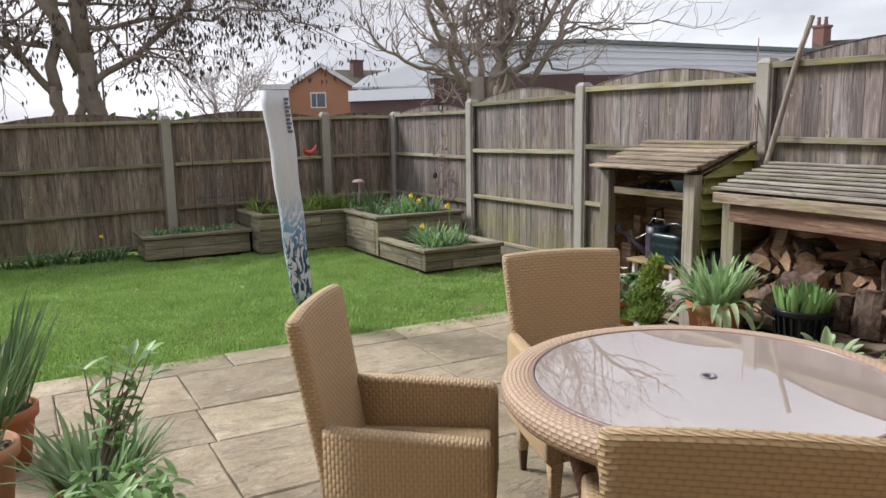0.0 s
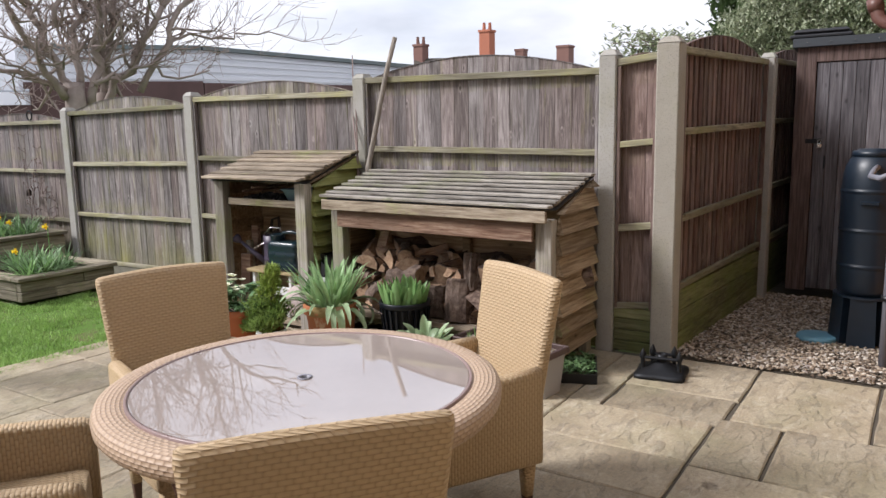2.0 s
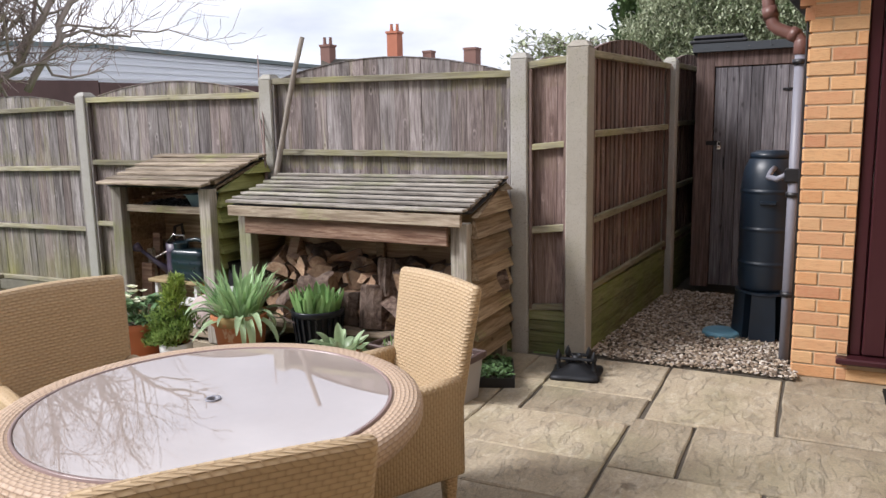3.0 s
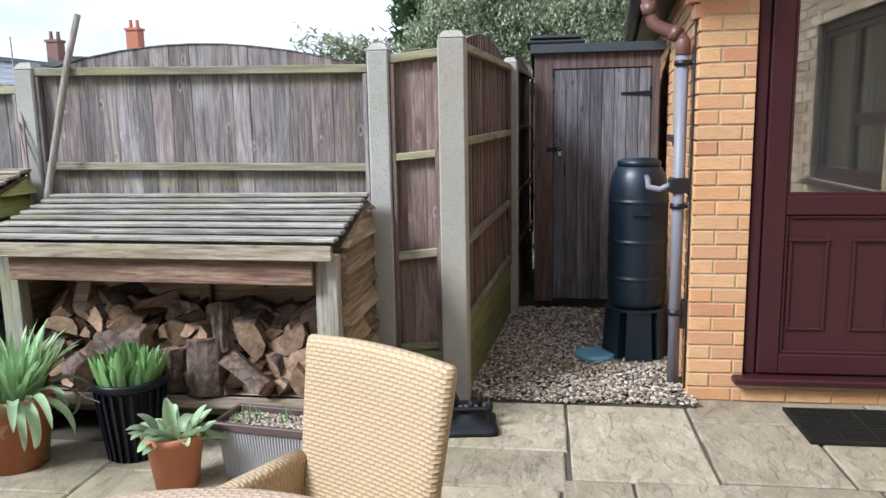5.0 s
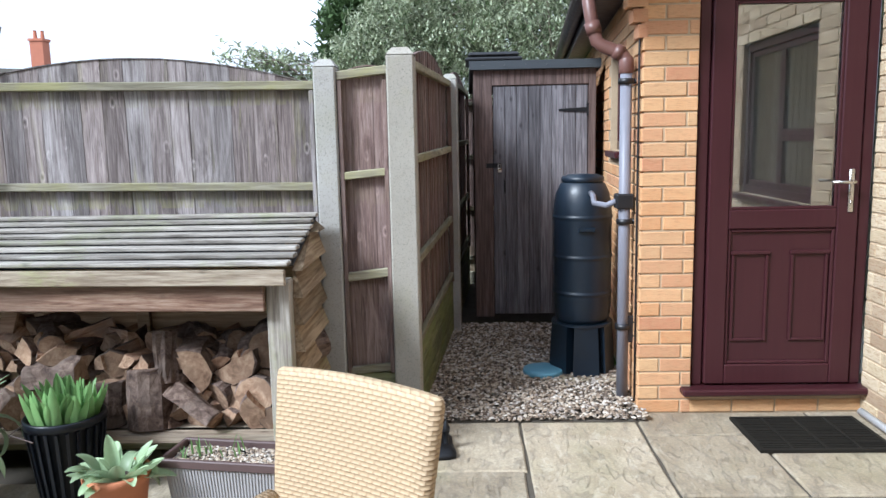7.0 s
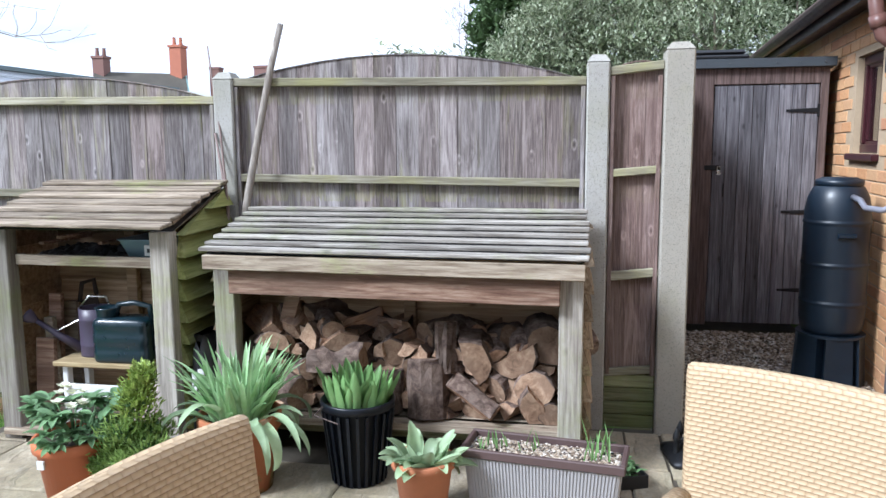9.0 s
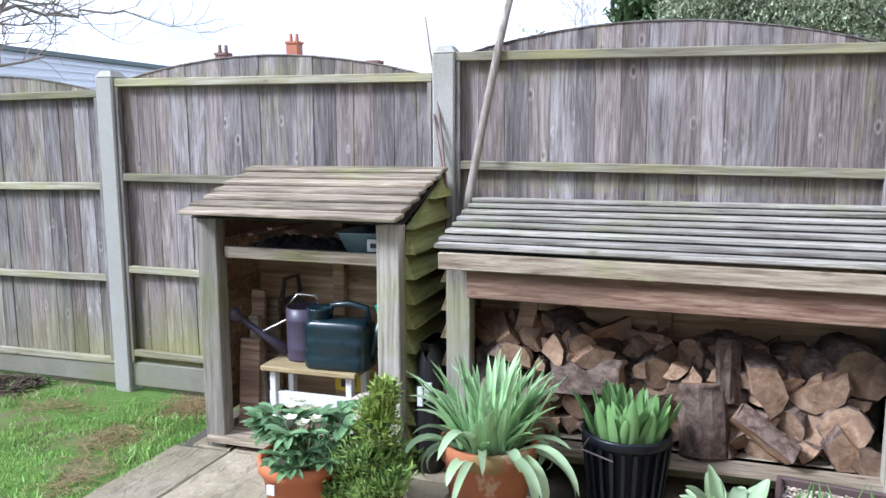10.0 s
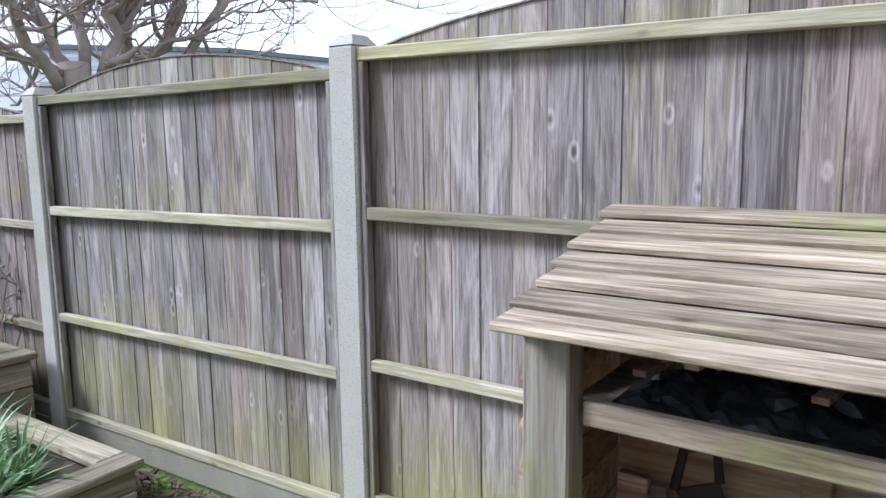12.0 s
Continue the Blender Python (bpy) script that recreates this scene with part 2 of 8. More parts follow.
def wood(name, dark, mid, light, axis=2, algae=0.0, algae_col=(0.16, 0.19, 0.05), grain=1.0, rough=0.85, stain=0.35, knots=True, island=False, kind="pos"):
    """Weathered timber with its grain along an axis of the world; algae: how much of it has turned green."""
    n = N(name, rough)
    s = [70 * grain] * 3
    s[axis] = 3.5 * grain
    v = n.coords(tuple(s), kind)
    g = n.noise(v, 1.0, 6, 0.65, 0.3)
    s2 = [9] * 3
    s2[axis] = 0.9
    big = n.noise(n.coords(tuple(s2), kind), 1.0, 4, 0.6)
    col = n.ramp(g, (0.34, dark), (0.5, mid), (0.66, light))
    s4 = [26] * 3
    s4[axis] = 1.6
    streak = n.noise(n.coords(tuple(s4), kind), 1.0, 5, 0.7, 0.4)
    col = n.mix(n.math("MULTIPLY", n.ramp(streak, (0.5, 0.0), (0.66, 1.0)), 0.32), col, tuple(min(1.0, c * 1.35) for c in light))
    col = n.mix(n.math("MULTIPLY", n.ramp(streak, (0.36, 1.0), (0.47, 0.0)), 0.4), col, dark)
    col = n.mix(n.math("MULTIPLY", n.ramp(big, (0.42, 0.0), (0.62, 1.0)), stain), col, tuple(c * 0.45 for c in mid))
    if knots:
        s3 = [9] * 3
        s3[axis] = 4.5
        vo = n.node("ShaderNodeTexVoronoi", Scale=1.0)
        n.link(n.coords(tuple(s3), kind), vo.inputs["Vector"])
        col = n.mix(n.math("MULTIPLY", n.ramp(vo.outputs["Distance"], (0.03, 1.0), (0.13, 0.0)), 0.7), col, tuple(c * 0.35 for c in dark))
    if algae:
        a = n.noise(n.coords((2.2, 2.2, 2.2), jitter=False), 1.0, 6, 0.7)
        fac = n.ramp(n.math("ADD", a, n.math("MULTIPLY", g, 0.25)), (0.70 - 0.22 * algae, 0.0), (0.90 - 0.22 * algae, 1.0))
        col = n.mix(n.math("MULTIPLY", fac, 0.7), col, n.mix(g, algae_col, tuple(c * 1.9 for c in algae_col)))
    col = n.vary(col, 0.3, island)
    return n.done(col, g, 0.6, 0.004)


def fence_wood(name, dark, mid, light, brown, growth, low=0.5):
    """Old upright fence boards: broad tones, knots with pale rings, and green growth low down and above the rails."""
    n = N(name, 0.9)
    g = n.noise(n.coords((85, 85, 3.6)), 1.0, 6, 0.68, 1.3)
    broad = n.noise(n.coords((9, 9, 1.3)), 1.0, 7, 0.68, 2.0)
    c = n.ramp(broad, (0.30, dark), (0.48, mid), (0.68, light))
    c = n.mix(n.math("MULTIPLY", n.ramp(g, (0.34, 1.0), (0.5, 0.0)), 0.7), c, tuple(q * 0.6 for q in dark))
    c = n.mix(n.math("MULTIPLY", n.ramp(g, (0.52, 0.0), (0.66, 1.0)), 0.5), c, tuple(q * 1.15 for q in light))
    vo = n.node("ShaderNodeTexVoronoi", Scale=1.0)
    n.link(n.coords((12, 12, 6.0)), vo.inputs["Vector"])
    ring = n.ramp(vo.outputs["Distance"], (0.0, 0.0), (0.10, 0.0), (0.15, 0.75), (0.22, 0.0))
    some = n.ramp(n.noise(n.coords((4, 4, 2.5)), 1.0, 2), (0.46, 0.0), (0.56, 1.0))
    ring = n.math("MULTIPLY", ring, some)
    eye = n.math("MULTIPLY", n.ramp(vo.outputs["Distance"], (0.05, 0.7), (0.10, 0.0)), some)
    c = n.mix(n.math("MULTIPLY", ring, n.ramp(g, (0.4, 0.3), (0.6, 1.0))), c, tuple(min(1, q * 1.45) for q in light))
    c = n.mix(eye, c, tuple(q * 0.35 for q in dark))
    ob = n.node("ShaderNodeObjectInfo").outputs["Random"]
    hue = n.math("FRACT", n.math("MULTIPLY", ob, 13.7))
    c = n.mix(n.math("MULTIPLY", n.ramp(hue, (0.35, 0.0), (1.0, 1.0)), 0.42), c, n.mix(1.0, c, brown, "MULTIPLY"))
    sp = n.node("ShaderNodeSeparateXYZ")
    n.link(n.node("ShaderNodeNewGeometry").outputs["Position"], sp.inputs[0])
    z = sp.outputs[2]
    st = n.noise(n.coords((16, 16, 1.2), jitter=False), 1.0, 5, 0.7)
    wide = n.ramp(n.noise(n.coords((1.1, 1.1, 1.1), jitter=False), 1.0, 3), (0.4, 0.0), (0.62, 1.0))
    edge = n.math("ADD", z, n.math("MULTIPLY", n.math("SUBTRACT", 0.5, st), 1.1))
    a1 = n.ramp(edge, (0.16, 1.0), (0.16 + low, 0.0))
    m = n.math("FRACT", n.math("DIVIDE", n.math("SUBTRACT", z, 0.135), 0.503))
    a2 = n.math("MULTIPLY", n.ramp(n.math("ADD", m, n.math("MULTIPLY", n.math("SUBTRACT", 0.5, st), 1.2)), (0.0, 0.0), (0.05, 1.0), (0.28, 0.0)), 0.5)
    a3 = n.math("MULTIPLY", n.ramp(st, (0.54, 0.0), (0.66, 1.0)), 0.6)
    gr = n.math("MULTIPLY", n.math("MAXIMUM", n.math("MAXIMUM", a1, a2), a3), n.math("ADD", n.math("MULTIPLY", wide, 0.75), 0.25))
    c = n.mix(n.math("MULTIPLY", gr, growth), c, n.mix(g, (0.13, 0.13, 0.035), (0.31, 0.30, 0.11)))
    c = n.vary(c, 0.27)
    return n.done(c, g, 0.5, 0.004)


def plain(name, col, rough=0.5, metal=0.0, spec=0.4, var=0.12, scale=18.0, bump=0.1, jitter=True):
    n = N(name, rough, metal, spec)
    f = n.noise(n.coords(jitter=jitter), scale, 6, 0.65)
    f2 = n.noise(n.coords(jitter=jitter), scale * 0.15, 3)
    c = n.mix(f, tuple(x * (1 - var) for x in col), tuple(x * (1 + var) for x in col))
    c = n.mix(n.math("MULTIPLY", n.ramp(f2, (0.45, 0.0), (0.65, 1.0)), var * 1.5), c, tuple(x * 0.6 for x in col))
    return n.done(c, f, bump, 0.003, n.ramp(f, (0.2, max(0.02, rough - 0.08)), (0.8, min(1.0, rough + 0.1))))


def leafy(name, a, b, rough=0.45, trans=0.25, island=True, scale=25):
    n = N(name, rough, 0, 0.35)
    f = n.noise(n.coords(jitter=False), scale, 3)
    c = n.mix(f, a, b)
    c = n.vary(c, 0.3, island)
    m = n.done(c)
    n.b.inputs["Subsurface Weight"].default_value = 0.0
    tr = n.node("ShaderNodeBsdfTranslucent")
    n.link(c, tr.inputs["Color"])
    mx = n.node("ShaderNodeMixShader", Fac=trans)
    out = n.t.nodes["Material Output"]
    n.link(n.b.outputs[0], mx.inputs[1])
    n.link(tr.outputs[0], mx.inputs[2])
    n.link(mx.outputs[0], out.inputs["Surface"])
    return m


def weave(name, dark, light, su, sv, var=0.12, rough=0.5):
    """Woven strands: each passes over one upright and under the next, by uvs in metres."""
    n = N(name, rough, 0, 0.35)
    uv = n.node("ShaderNodeUVMap")
    sp = n.node("ShaderNodeSeparateXYZ")
    n.link(uv.outputs[0], sp.inputs[0])
    v = n.math("DIVIDE", sp.outputs[1], sv)
    row = n.math("FLOOR", v)
    odd = n.math("MULTIPLY", n.math("MODULO", n.math("ADD", row, 1000.0), 2.0), 0.5)
    u = n.math("ADD", n.math("DIVIDE", sp.outputs[0], su), odd)
    fu, fv = n.math("FRACT", u), n.math("FRACT", v)
    wob = n.math("MULTIPLY", n.math("SUBTRACT", n.noise(n.coords(), 60.0, 2), 0.5), 0.12)
    hu = n.math("SINE", n.math("MULTIPLY", fu, math.pi))
    hv = n.math("POWER", n.math("SINE", n.math("MULTIPLY", fv, math.pi)), 0.5)
    h = n.math("MULTIPLY", n.math("ADD", n.math("MULTIPLY", n.math("POWER", hu, 0.7), 0.75), 0.25), n.math("ADD", n.math("MULTIPLY", hv, 0.7), 0.3))
    # Shade in the crevices between strands, painted as the dark colour.
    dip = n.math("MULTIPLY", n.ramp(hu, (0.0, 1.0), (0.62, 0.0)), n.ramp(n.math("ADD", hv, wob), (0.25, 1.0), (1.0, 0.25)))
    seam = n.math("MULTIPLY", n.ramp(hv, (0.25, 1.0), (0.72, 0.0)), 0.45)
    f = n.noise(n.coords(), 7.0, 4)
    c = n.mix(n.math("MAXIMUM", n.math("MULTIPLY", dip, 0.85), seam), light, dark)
    c = n.mix(n.math("MULTIPLY", f, 0.4), c, tuple(x * 0.75 for x in light), "MIX")
    c = n.vary(c, var / 2)
    return n.done(c, h, 0.9, 0.004)


# ---- materials ----
FENCE = fence_wood("fence_board", (0.095, 0.08, 0.078), (0.18, 0.158, 0.155), (0.315, 0.29, 0.288), (0.95, 0.74, 0.66), 0.8)
FENCE_N = fence_wood("fence_board_shaded", (0.085, 0.065, 0.055), (0.18, 0.142, 0.122), (0.32, 0.27, 0.235), (0.95, 0.75, 0.65), 0.4)
FENCE_A = fence_wood("fence_board_brown", (0.085, 0.055, 0.048), (0.15, 0.102, 0.09), (0.24, 0.18, 0.162), (1.0, 0.68, 0.58), 0.25)
RAIL = wood("rail_y", (0.16, 0.14, 0.10), (0.26, 0.24, 0.17), (0.37, 0.345, 0.275), 1, 0.34, (0.19, 0.18, 0.075))
RAIL_X = wood("rail_x", (0.15, 0.125, 0.08), (0.24, 0.215, 0.14), (0.33, 0.30, 0.22), 0, 0.45, (0.145, 0.14, 0.055))
GRAVELBOARD = wood("gravel_board_x", (0.07, 0.07, 0.035), (0.13, 0.13, 0.06), (0.22, 0.2, 0.12), 0, 0.8, (0.09, 0.11, 0.03))
GRAVELBOARD_Y = wood("gravel_board_y", (0.1, 0.1, 0.05), (0.17, 0.165, 0.09), (0.27, 0.26, 0.17), 1, 0.7, (0.1, 0.12, 0.035))
SLEEPER_X = wood("sleeper_x", (0.12, 0.10, 0.07), (0.22, 0.19, 0.14), (0.36, 0.32, 0.25), 0, 0.35, (0.11, 0.12, 0.05))
SLEEPER_Y = wood("sleeper_y", (0.12, 0.10, 0.07), (0.22, 0.19, 0.14), (0.36, 0.32, 0.25), 1, 0.35, (0.11, 0.12, 0.05))
ROOFSLAT = wood("roof_slat", (0.115, 0.10, 0.085), (0.27, 0.245, 0.215), (0.45, 0.42, 0.38), 1, 0.3, (0.13, 0.145, 0.06))
ROOFSLAT2 = wood("roof_slat_tan", (0.09, 0.068, 0.048), (0.23, 0.185, 0.135), (0.43, 0.36, 0.28), 1, 0.15)
STOREPOST = wood("store_post", (0.18, 0.155, 0.13), (0.31, 0.28, 0.24), (0.43, 0.40, 0.355), 2, 0.38, (0.15, 0.16, 0.06))
STOREBEAM = wood("store_beam", (0.14, 0.10, 0.07), (0.28, 0.225, 0.165), (0.42, 0.36, 0.28), 1, 0.1)
HEADER = wood("store_header", (0.12, 0.06, 0.04), (0.29, 0.175, 0.12), (0.44, 0.32, 0.24), 1, stain=0.7)
BOARDGREEN = wood("weatherboard_green", (0.12, 0.125, 0.04), (0.23, 0.23, 0.085), (0.34, 0.33, 0.17), 0, 0.75, (0.155, 0.165, 0.045))
BOARDWARM = wood("weatherboard_warm", (0.14, 0.095, 0.055), (0.265, 0.195, 0.125), (0.38, 0.30, 0.205), 0, 0.1)
BOARDBACK = wood("store_back", (0.20, 0.125, 0.07), (0.37, 0.25, 0.15), (0.50, 0.37, 0.24), 1, grain=0.6)
SHEDDOOR = wood("shed_door", (0.065, 0.059, 0.066), (0.13, 0.12, 0.13), (0.215, 0.205, 0.218), 2)
SHEDFRAME = wood("shed_frame", (0.05, 0.032, 0.028), (0.10, 0.068, 0.06), (0.155, 0.112, 0.10), 2)
POLE = wood("pole", (0.20, 0.17, 0.14), (0.32, 0.28, 0.24), (0.44, 0.40, 0.35), 2, knots=False)

def log_mat(name, dark, mid, light, patch, sc, bump, rings=False):
    """Rough firewood by its own coordinates: fibres or bark plates, stains and, on sawn ends, growth rings and cracks."""
    n = N(name, 0.9, 0, 0.15)
    v = n.coords(sc, "Object")
    f = n.noise(v, 1.0, 8, 0.72, 0.6)
    big = n.noise(n.coords((9, 11, 11), "Object"), 1.0, 4, 0.6)
    h = f
    c = n.ramp(f, (0.33, dark), (0.5, mid), (0.68, light))
    if rings:
        sp = n.node("ShaderNodeSeparateXYZ")
        n.link(n.node("ShaderNodeTexCoord").outputs["Object"], sp.inputs[0])
        r = n.math("SQRT", n.math("ADD", n.math("MULTIPLY", sp.outputs[1], sp.outputs[1]), n.math("MULTIPLY", sp.outputs[2], sp.outputs[2])))
        ring = n.math("SINE", n.math("MULTIPLY", n.math("ADD", r, n.math("MULTIPLY", big, 0.02)), 620.0))
        c = n.mix(n.ramp(ring, (0.2, 0.0), (1.0, 0.3)), c, mid)
        c = n.mix(n.ramp(r, (0.045, 0.0), (0.075, 0.45)), c, dark)
    c = n.mix(n.math("MULTIPLY", n.ramp(big, (0.47, 0.0), (0.6, 1.0)), 0.65), c, patch)
    c = n.vary(c, 0.38)
    return n.done(c, h, 0.8, bump)


LOGWOOD = log_mat("split_log", (0.16, 0.08, 0.05), (0.33, 0.20, 0.125), (0.50, 0.36, 0.24), (0.24, 0.18, 0.145), (9, 60, 60), 0.004)
BARK = log_mat("log_bark", (0.035, 0.024, 0.02), (0.115, 0.08, 0.065), (0.23, 0.175, 0.14), (0.16, 0.125, 0.105), (22, 38, 38), 0.009)
LOGEND = log_mat("log_end", (0.13, 0.08, 0.052), (0.27, 0.175, 0.115), (0.42, 0.31, 0.215), (0.19, 0.125, 0.085), (40, 30, 30), 0.003, True)


def concrete(name, a, b, lichen=0.3):
    n = N(name, 0.9, 0, 0.2)
    v = n.coords()
    f, g = n.noise(v, 6, 8, 0.7), n.noise(v, 160, 3, 0.6)
    c = n.mix(f, a, b)
    c = n.mix(n.math("MULTIPLY", n.ramp(n.noise(v, 3.0, 5), (0.5, 0.0), (0.7, 1.0)), lichen), c, (0.19, 0.19, 0.09))
    sp = n.ramp(g, (0.36, 1.0), (0.43, 0.0))
    c = n.mix(n.math("MULTIPLY", sp, 0.5), c, (0.12, 0.11, 0.1))
    return n.done(c, n.math("ADD", g, n.math("MULTIPLY", sp, -0.7)), 0.5, 0.004)


CONCRETE = concrete("concrete_post", (0.30, 0.288, 0.265), (0.43, 0.415, 0.385), 0.4)
CONCRETE_M = concrete("concrete_mossy", (0.14, 0.135, 0.10), (0.32, 0.305, 0.25), 0.8)
CONCRETE2 = concrete("concrete_post_warm", (0.27, 0.25, 0.21), (0.39, 0.365, 0.32), 0.4)


STAIN = (2.775, 0.90, 0.10, 0.20)


def stone():
    n = N("paving_stone", 0.75, 0, 0.3)
    v = n.coords()
    vs = n.coords((1.0, 2.0, 1.0))
    f = n.noise(v, 2.6, 7, 0.65, 0.5)
    b = n.noise(vs, 5.5, 8, 0.72, 1.2)
    fine = n.noise(v, 70, 4, 0.7)
    c = n.ramp(f, (0.3, (0.25, 0.195, 0.13)), (0.5, (0.375, 0.31, 0.215)), (0.72, (0.49, 0.42, 0.31)))
    c = n.mix(n.math("MULTIPLY", n.ramp(b, (0.5, 0.0), (0.72, 1.0)), 0.5), c, (0.25, 0.22, 0.19))
    c = n.mix(n.math("MULTIPLY", n.ramp(fine, (0.4, 1.0), (0.62, 0.0)), 0.4), c, (0.17, 0.15, 0.12))
    cleft = n.noise(n.coords((2.4, 5.0, 2.4)), 3.0, 8, 0.72, 1.2)
    c = n.mix(n.math("MULTIPLY", n.ramp(cleft, (0.50, 0.0), (0.53, 1.0), (0.60, 0.0)), 0.05), c, (0.16, 0.135, 0.10))
    c = n.mix(n.math("MULTIPLY", n.ramp(cleft, (0.36, 1.0), (0.46, 0.0)), 0.35), c, (0.52, 0.47, 0.38))
    rive = n.noise(n.coords((5, 24, 5)), 1.0, 6, 0.7, 1.0)
    c = n.mix(n.math("MULTIPLY", n.ramp(rive, (0.36, 1.0), (0.5, 0.0)), 0.3), c, (0.20, 0.17, 0.13))
    moss = n.noise(n.coords(jitter=False), 1.1, 5)
    c = n.mix(n.math("MULTIPLY", n.ramp(moss, (0.5, 0.0), (0.68, 1.0)), 0.35), c, (0.22, 0.225, 0.11))
    c = n.vary(c, 0.18)
    # a damp stain on one slab
    sp = n.node("ShaderNodeSeparateXYZ")
    n.link(n.node("ShaderNodeNewGeometry").outputs["Position"], sp.inputs[0])
    wx = n.math("DIVIDE", n.math("SUBTRACT", sp.outputs[0], STAIN[0]), STAIN[2])
    wy = n.math("DIVIDE", n.math("SUBTRACT", sp.outputs[1], STAIN[1]), STAIN[3])
    rr_ = n.math("ADD", n.math("MULTIPLY", wx, wx), n.math("MULTIPLY", wy, wy))
    wet = n.ramp(n.math("ADD", rr_, n.math("MULTIPLY", n.noise(n.coords(jitter=False), 9.0, 5), 1.6)), (0.78, 0.75), (0.9, 0.0))
    c = n.mix(n.math("MULTIPLY", wet, 0.75), c, (0.13, 0.10, 0.07))
    h = n.math("ADD", n.math("MULTIPLY", rive, 0.5), n.math("ADD", n.ramp(b, (0.35, 0.0), (0.42, 0.4), (0.55, 0.5), (0.62, 1.0)), n.math("MULTIPLY", fine, 0.3)))
    return n.done(c, h, 0.7, 0.009, n.ramp(f, (0.3, 0.6), (0.8, 0.85)))


STONE = stone()
MORTAR = plain("joint_mortar", (0.085, 0.072, 0.055), 0.95, scale=60, bump=0.6, var=0.35, jitter=False)
SOIL = plain("soil", (0.055, 0.04, 0.03), 0.95, scale=40, bump=1.0, var=0.4, jitter=False)
BRICKMORTAR = plain("brick_mortar", (0.42, 0.32, 0.21), 0.95, scale=90, bump=0.5, jitter=False)


def brick_mat(name, cols, dark=0.0):
    n = N(name, 0.85, 0, 0.2)
    r = n.node("ShaderNodeObjectInfo").outputs["Random"]
    isl = n.node("ShaderNodeNewGeometry").outputs["Random Per Island"]
    k = n.math("FRACT", n.math("ADD", n.math("MULTIPLY", r, 7.0), n.math("MULTIPLY", isl, 5.0)))
    c = n.ramp(k, *[(i / max(1, len(cols) - 1), q) for i, q in enumerate(cols)])
    v = n.coords()
    f = n.noise(v, 30, 6, 0.7)
    s = n.noise(n.coords((1.0, 1.0, 7.0)), 22, 5, 0.7, 0.6)
    c = n.mix(n.math("MULTIPLY", n.ramp(f, (0.4, 0.0), (0.7, 1.0)), 0.3), c, (0.50, 0.36, 0.20))
    c = n.mix(n.math("MULTIPLY", n.ramp(s, (0.5, 0.0), (0.66, 1.0)), 0.35 + dark), c, (0.24, 0.12, 0.055))
    return n.done(c, n.math("ADD", f, s), 0.5, 0.006)


BRICK = brick_mat("brick_orange", [(0.52, 0.265, 0.125), (0.60, 0.335, 0.165), (0.56, 0.35, 0.185), (0.46, 0.215, 0.12), (0.62, 0.375, 0.195)])
BRICK_BUFF = brick_mat("brick_buff", [(0.53, 0.43, 0.29), (0.60, 0.50, 0.36), (0.34, 0.25, 0.17), (0.56, 0.46, 0.31), (0.42, 0.33, 0.23)], 0.4)
MAROON = N("door_plastic", 0.3, 0, 0.28)
_g = MAROON.noise(MAROON.coords((40, 40, 2), jitter=False), 1.0, 4)
MAROON = MAROON.done(MAROON.mix(_g, (0.032, 0.009, 0.012), (0.05, 0.015, 0.018)), _g, 0.06, 0.002)
PIPEGREY = plain("pipe_grey", (0.20, 0.20, 0.235), 0.45, bump=0.03)
PIPEBROWN = plain("pipe_brown", (0.15, 0.075, 0.062), 0.4, bump=0.03)
DARKBROWN = plain("gutter_brown", (0.03, 0.018, 0.015), 0.5)
BUTT = plain("butt_plastic", (0.008, 0.016, 0.028), 0.38, spec=0.5, bump=0.05, var=0.3)
BLACK = plain("black_plastic", (0.012, 0.012, 0.014), 0.4, spec=0.5, bump=0.05, var=0.3)
BLACKPOT = plain("pot_plastic_black", (0.005, 0.007, 0.012), 0.35, spec=0.35, bump=0.05, var=0.3)
IRON = plain("cast_iron", (0.022, 0.023, 0.026), 0.5, 0.6, bump=0.3)
RUBBER = plain("rubber_mat", (0.016, 0.014, 0.011), 0.9, spec=0.15, bump=0.5, var=0.4)
FELT = plain("roof_felt", (0.055, 0.062, 0.07), 0.9, bump=0.5)
TERRA = plain("terracotta", (0.40, 0.155, 0.075), 0.8, var=0.25, scale=10, bump=0.15)
n_ = N("terracotta_aged", 0.85, 0, 0.2)
_v = n_.coords((1, 1, 1), "Object", False)
_f, _p = n_.noise(_v, 9, 7, 0.7), n_.noise(_v, 4.5, 4, 0.6)
_c = n_.mix(_f, (0.25, 0.085, 0.04), (0.42, 0.17, 0.08))
_c = n_.mix(n_.math("MULTIPLY", n_.ramp(_p, (0.53, 0.0), (0.57, 1.0)), 0.7), _c, (0.17, 0.17, 0.07))
_c = n_.mix(n_.math("MULTIPLY", n_.ramp(n_.noise(_v, 6.0, 5), (0.58, 0.0), (0.62, 1.0)), 0.7), _c, (0.50, 0.38, 0.28))
TERRA2 = n_.done(_c, _f, 0.3, 0.003)
TERRA3 = plain("pot_peach", (0.50, 0.26, 0.15), 0.7, var=0.15, scale=12)
ORANGEPOT = plain("pot_plastic_orange", (0.50, 0.155, 0.065), 0.5, var=0.08)
WHITE = plain("white_paint", (0.62, 0.62, 0.62), 0.5, var=0.05)
TROUGHGREY = plain("trough_grey", (0.34, 0.33, 0.335), 0.5, var=0.06)
TROUGHRIM = plain("trough_rim", (0.085, 0.055, 0.052), 0.5)
PURPLE = plain("can_purple", (0.060, 0.048, 0.075), 0.4)
CANGREEN = plain("can_green", (0.006, 0.018, 0.026), 0.3, spec=0.6)
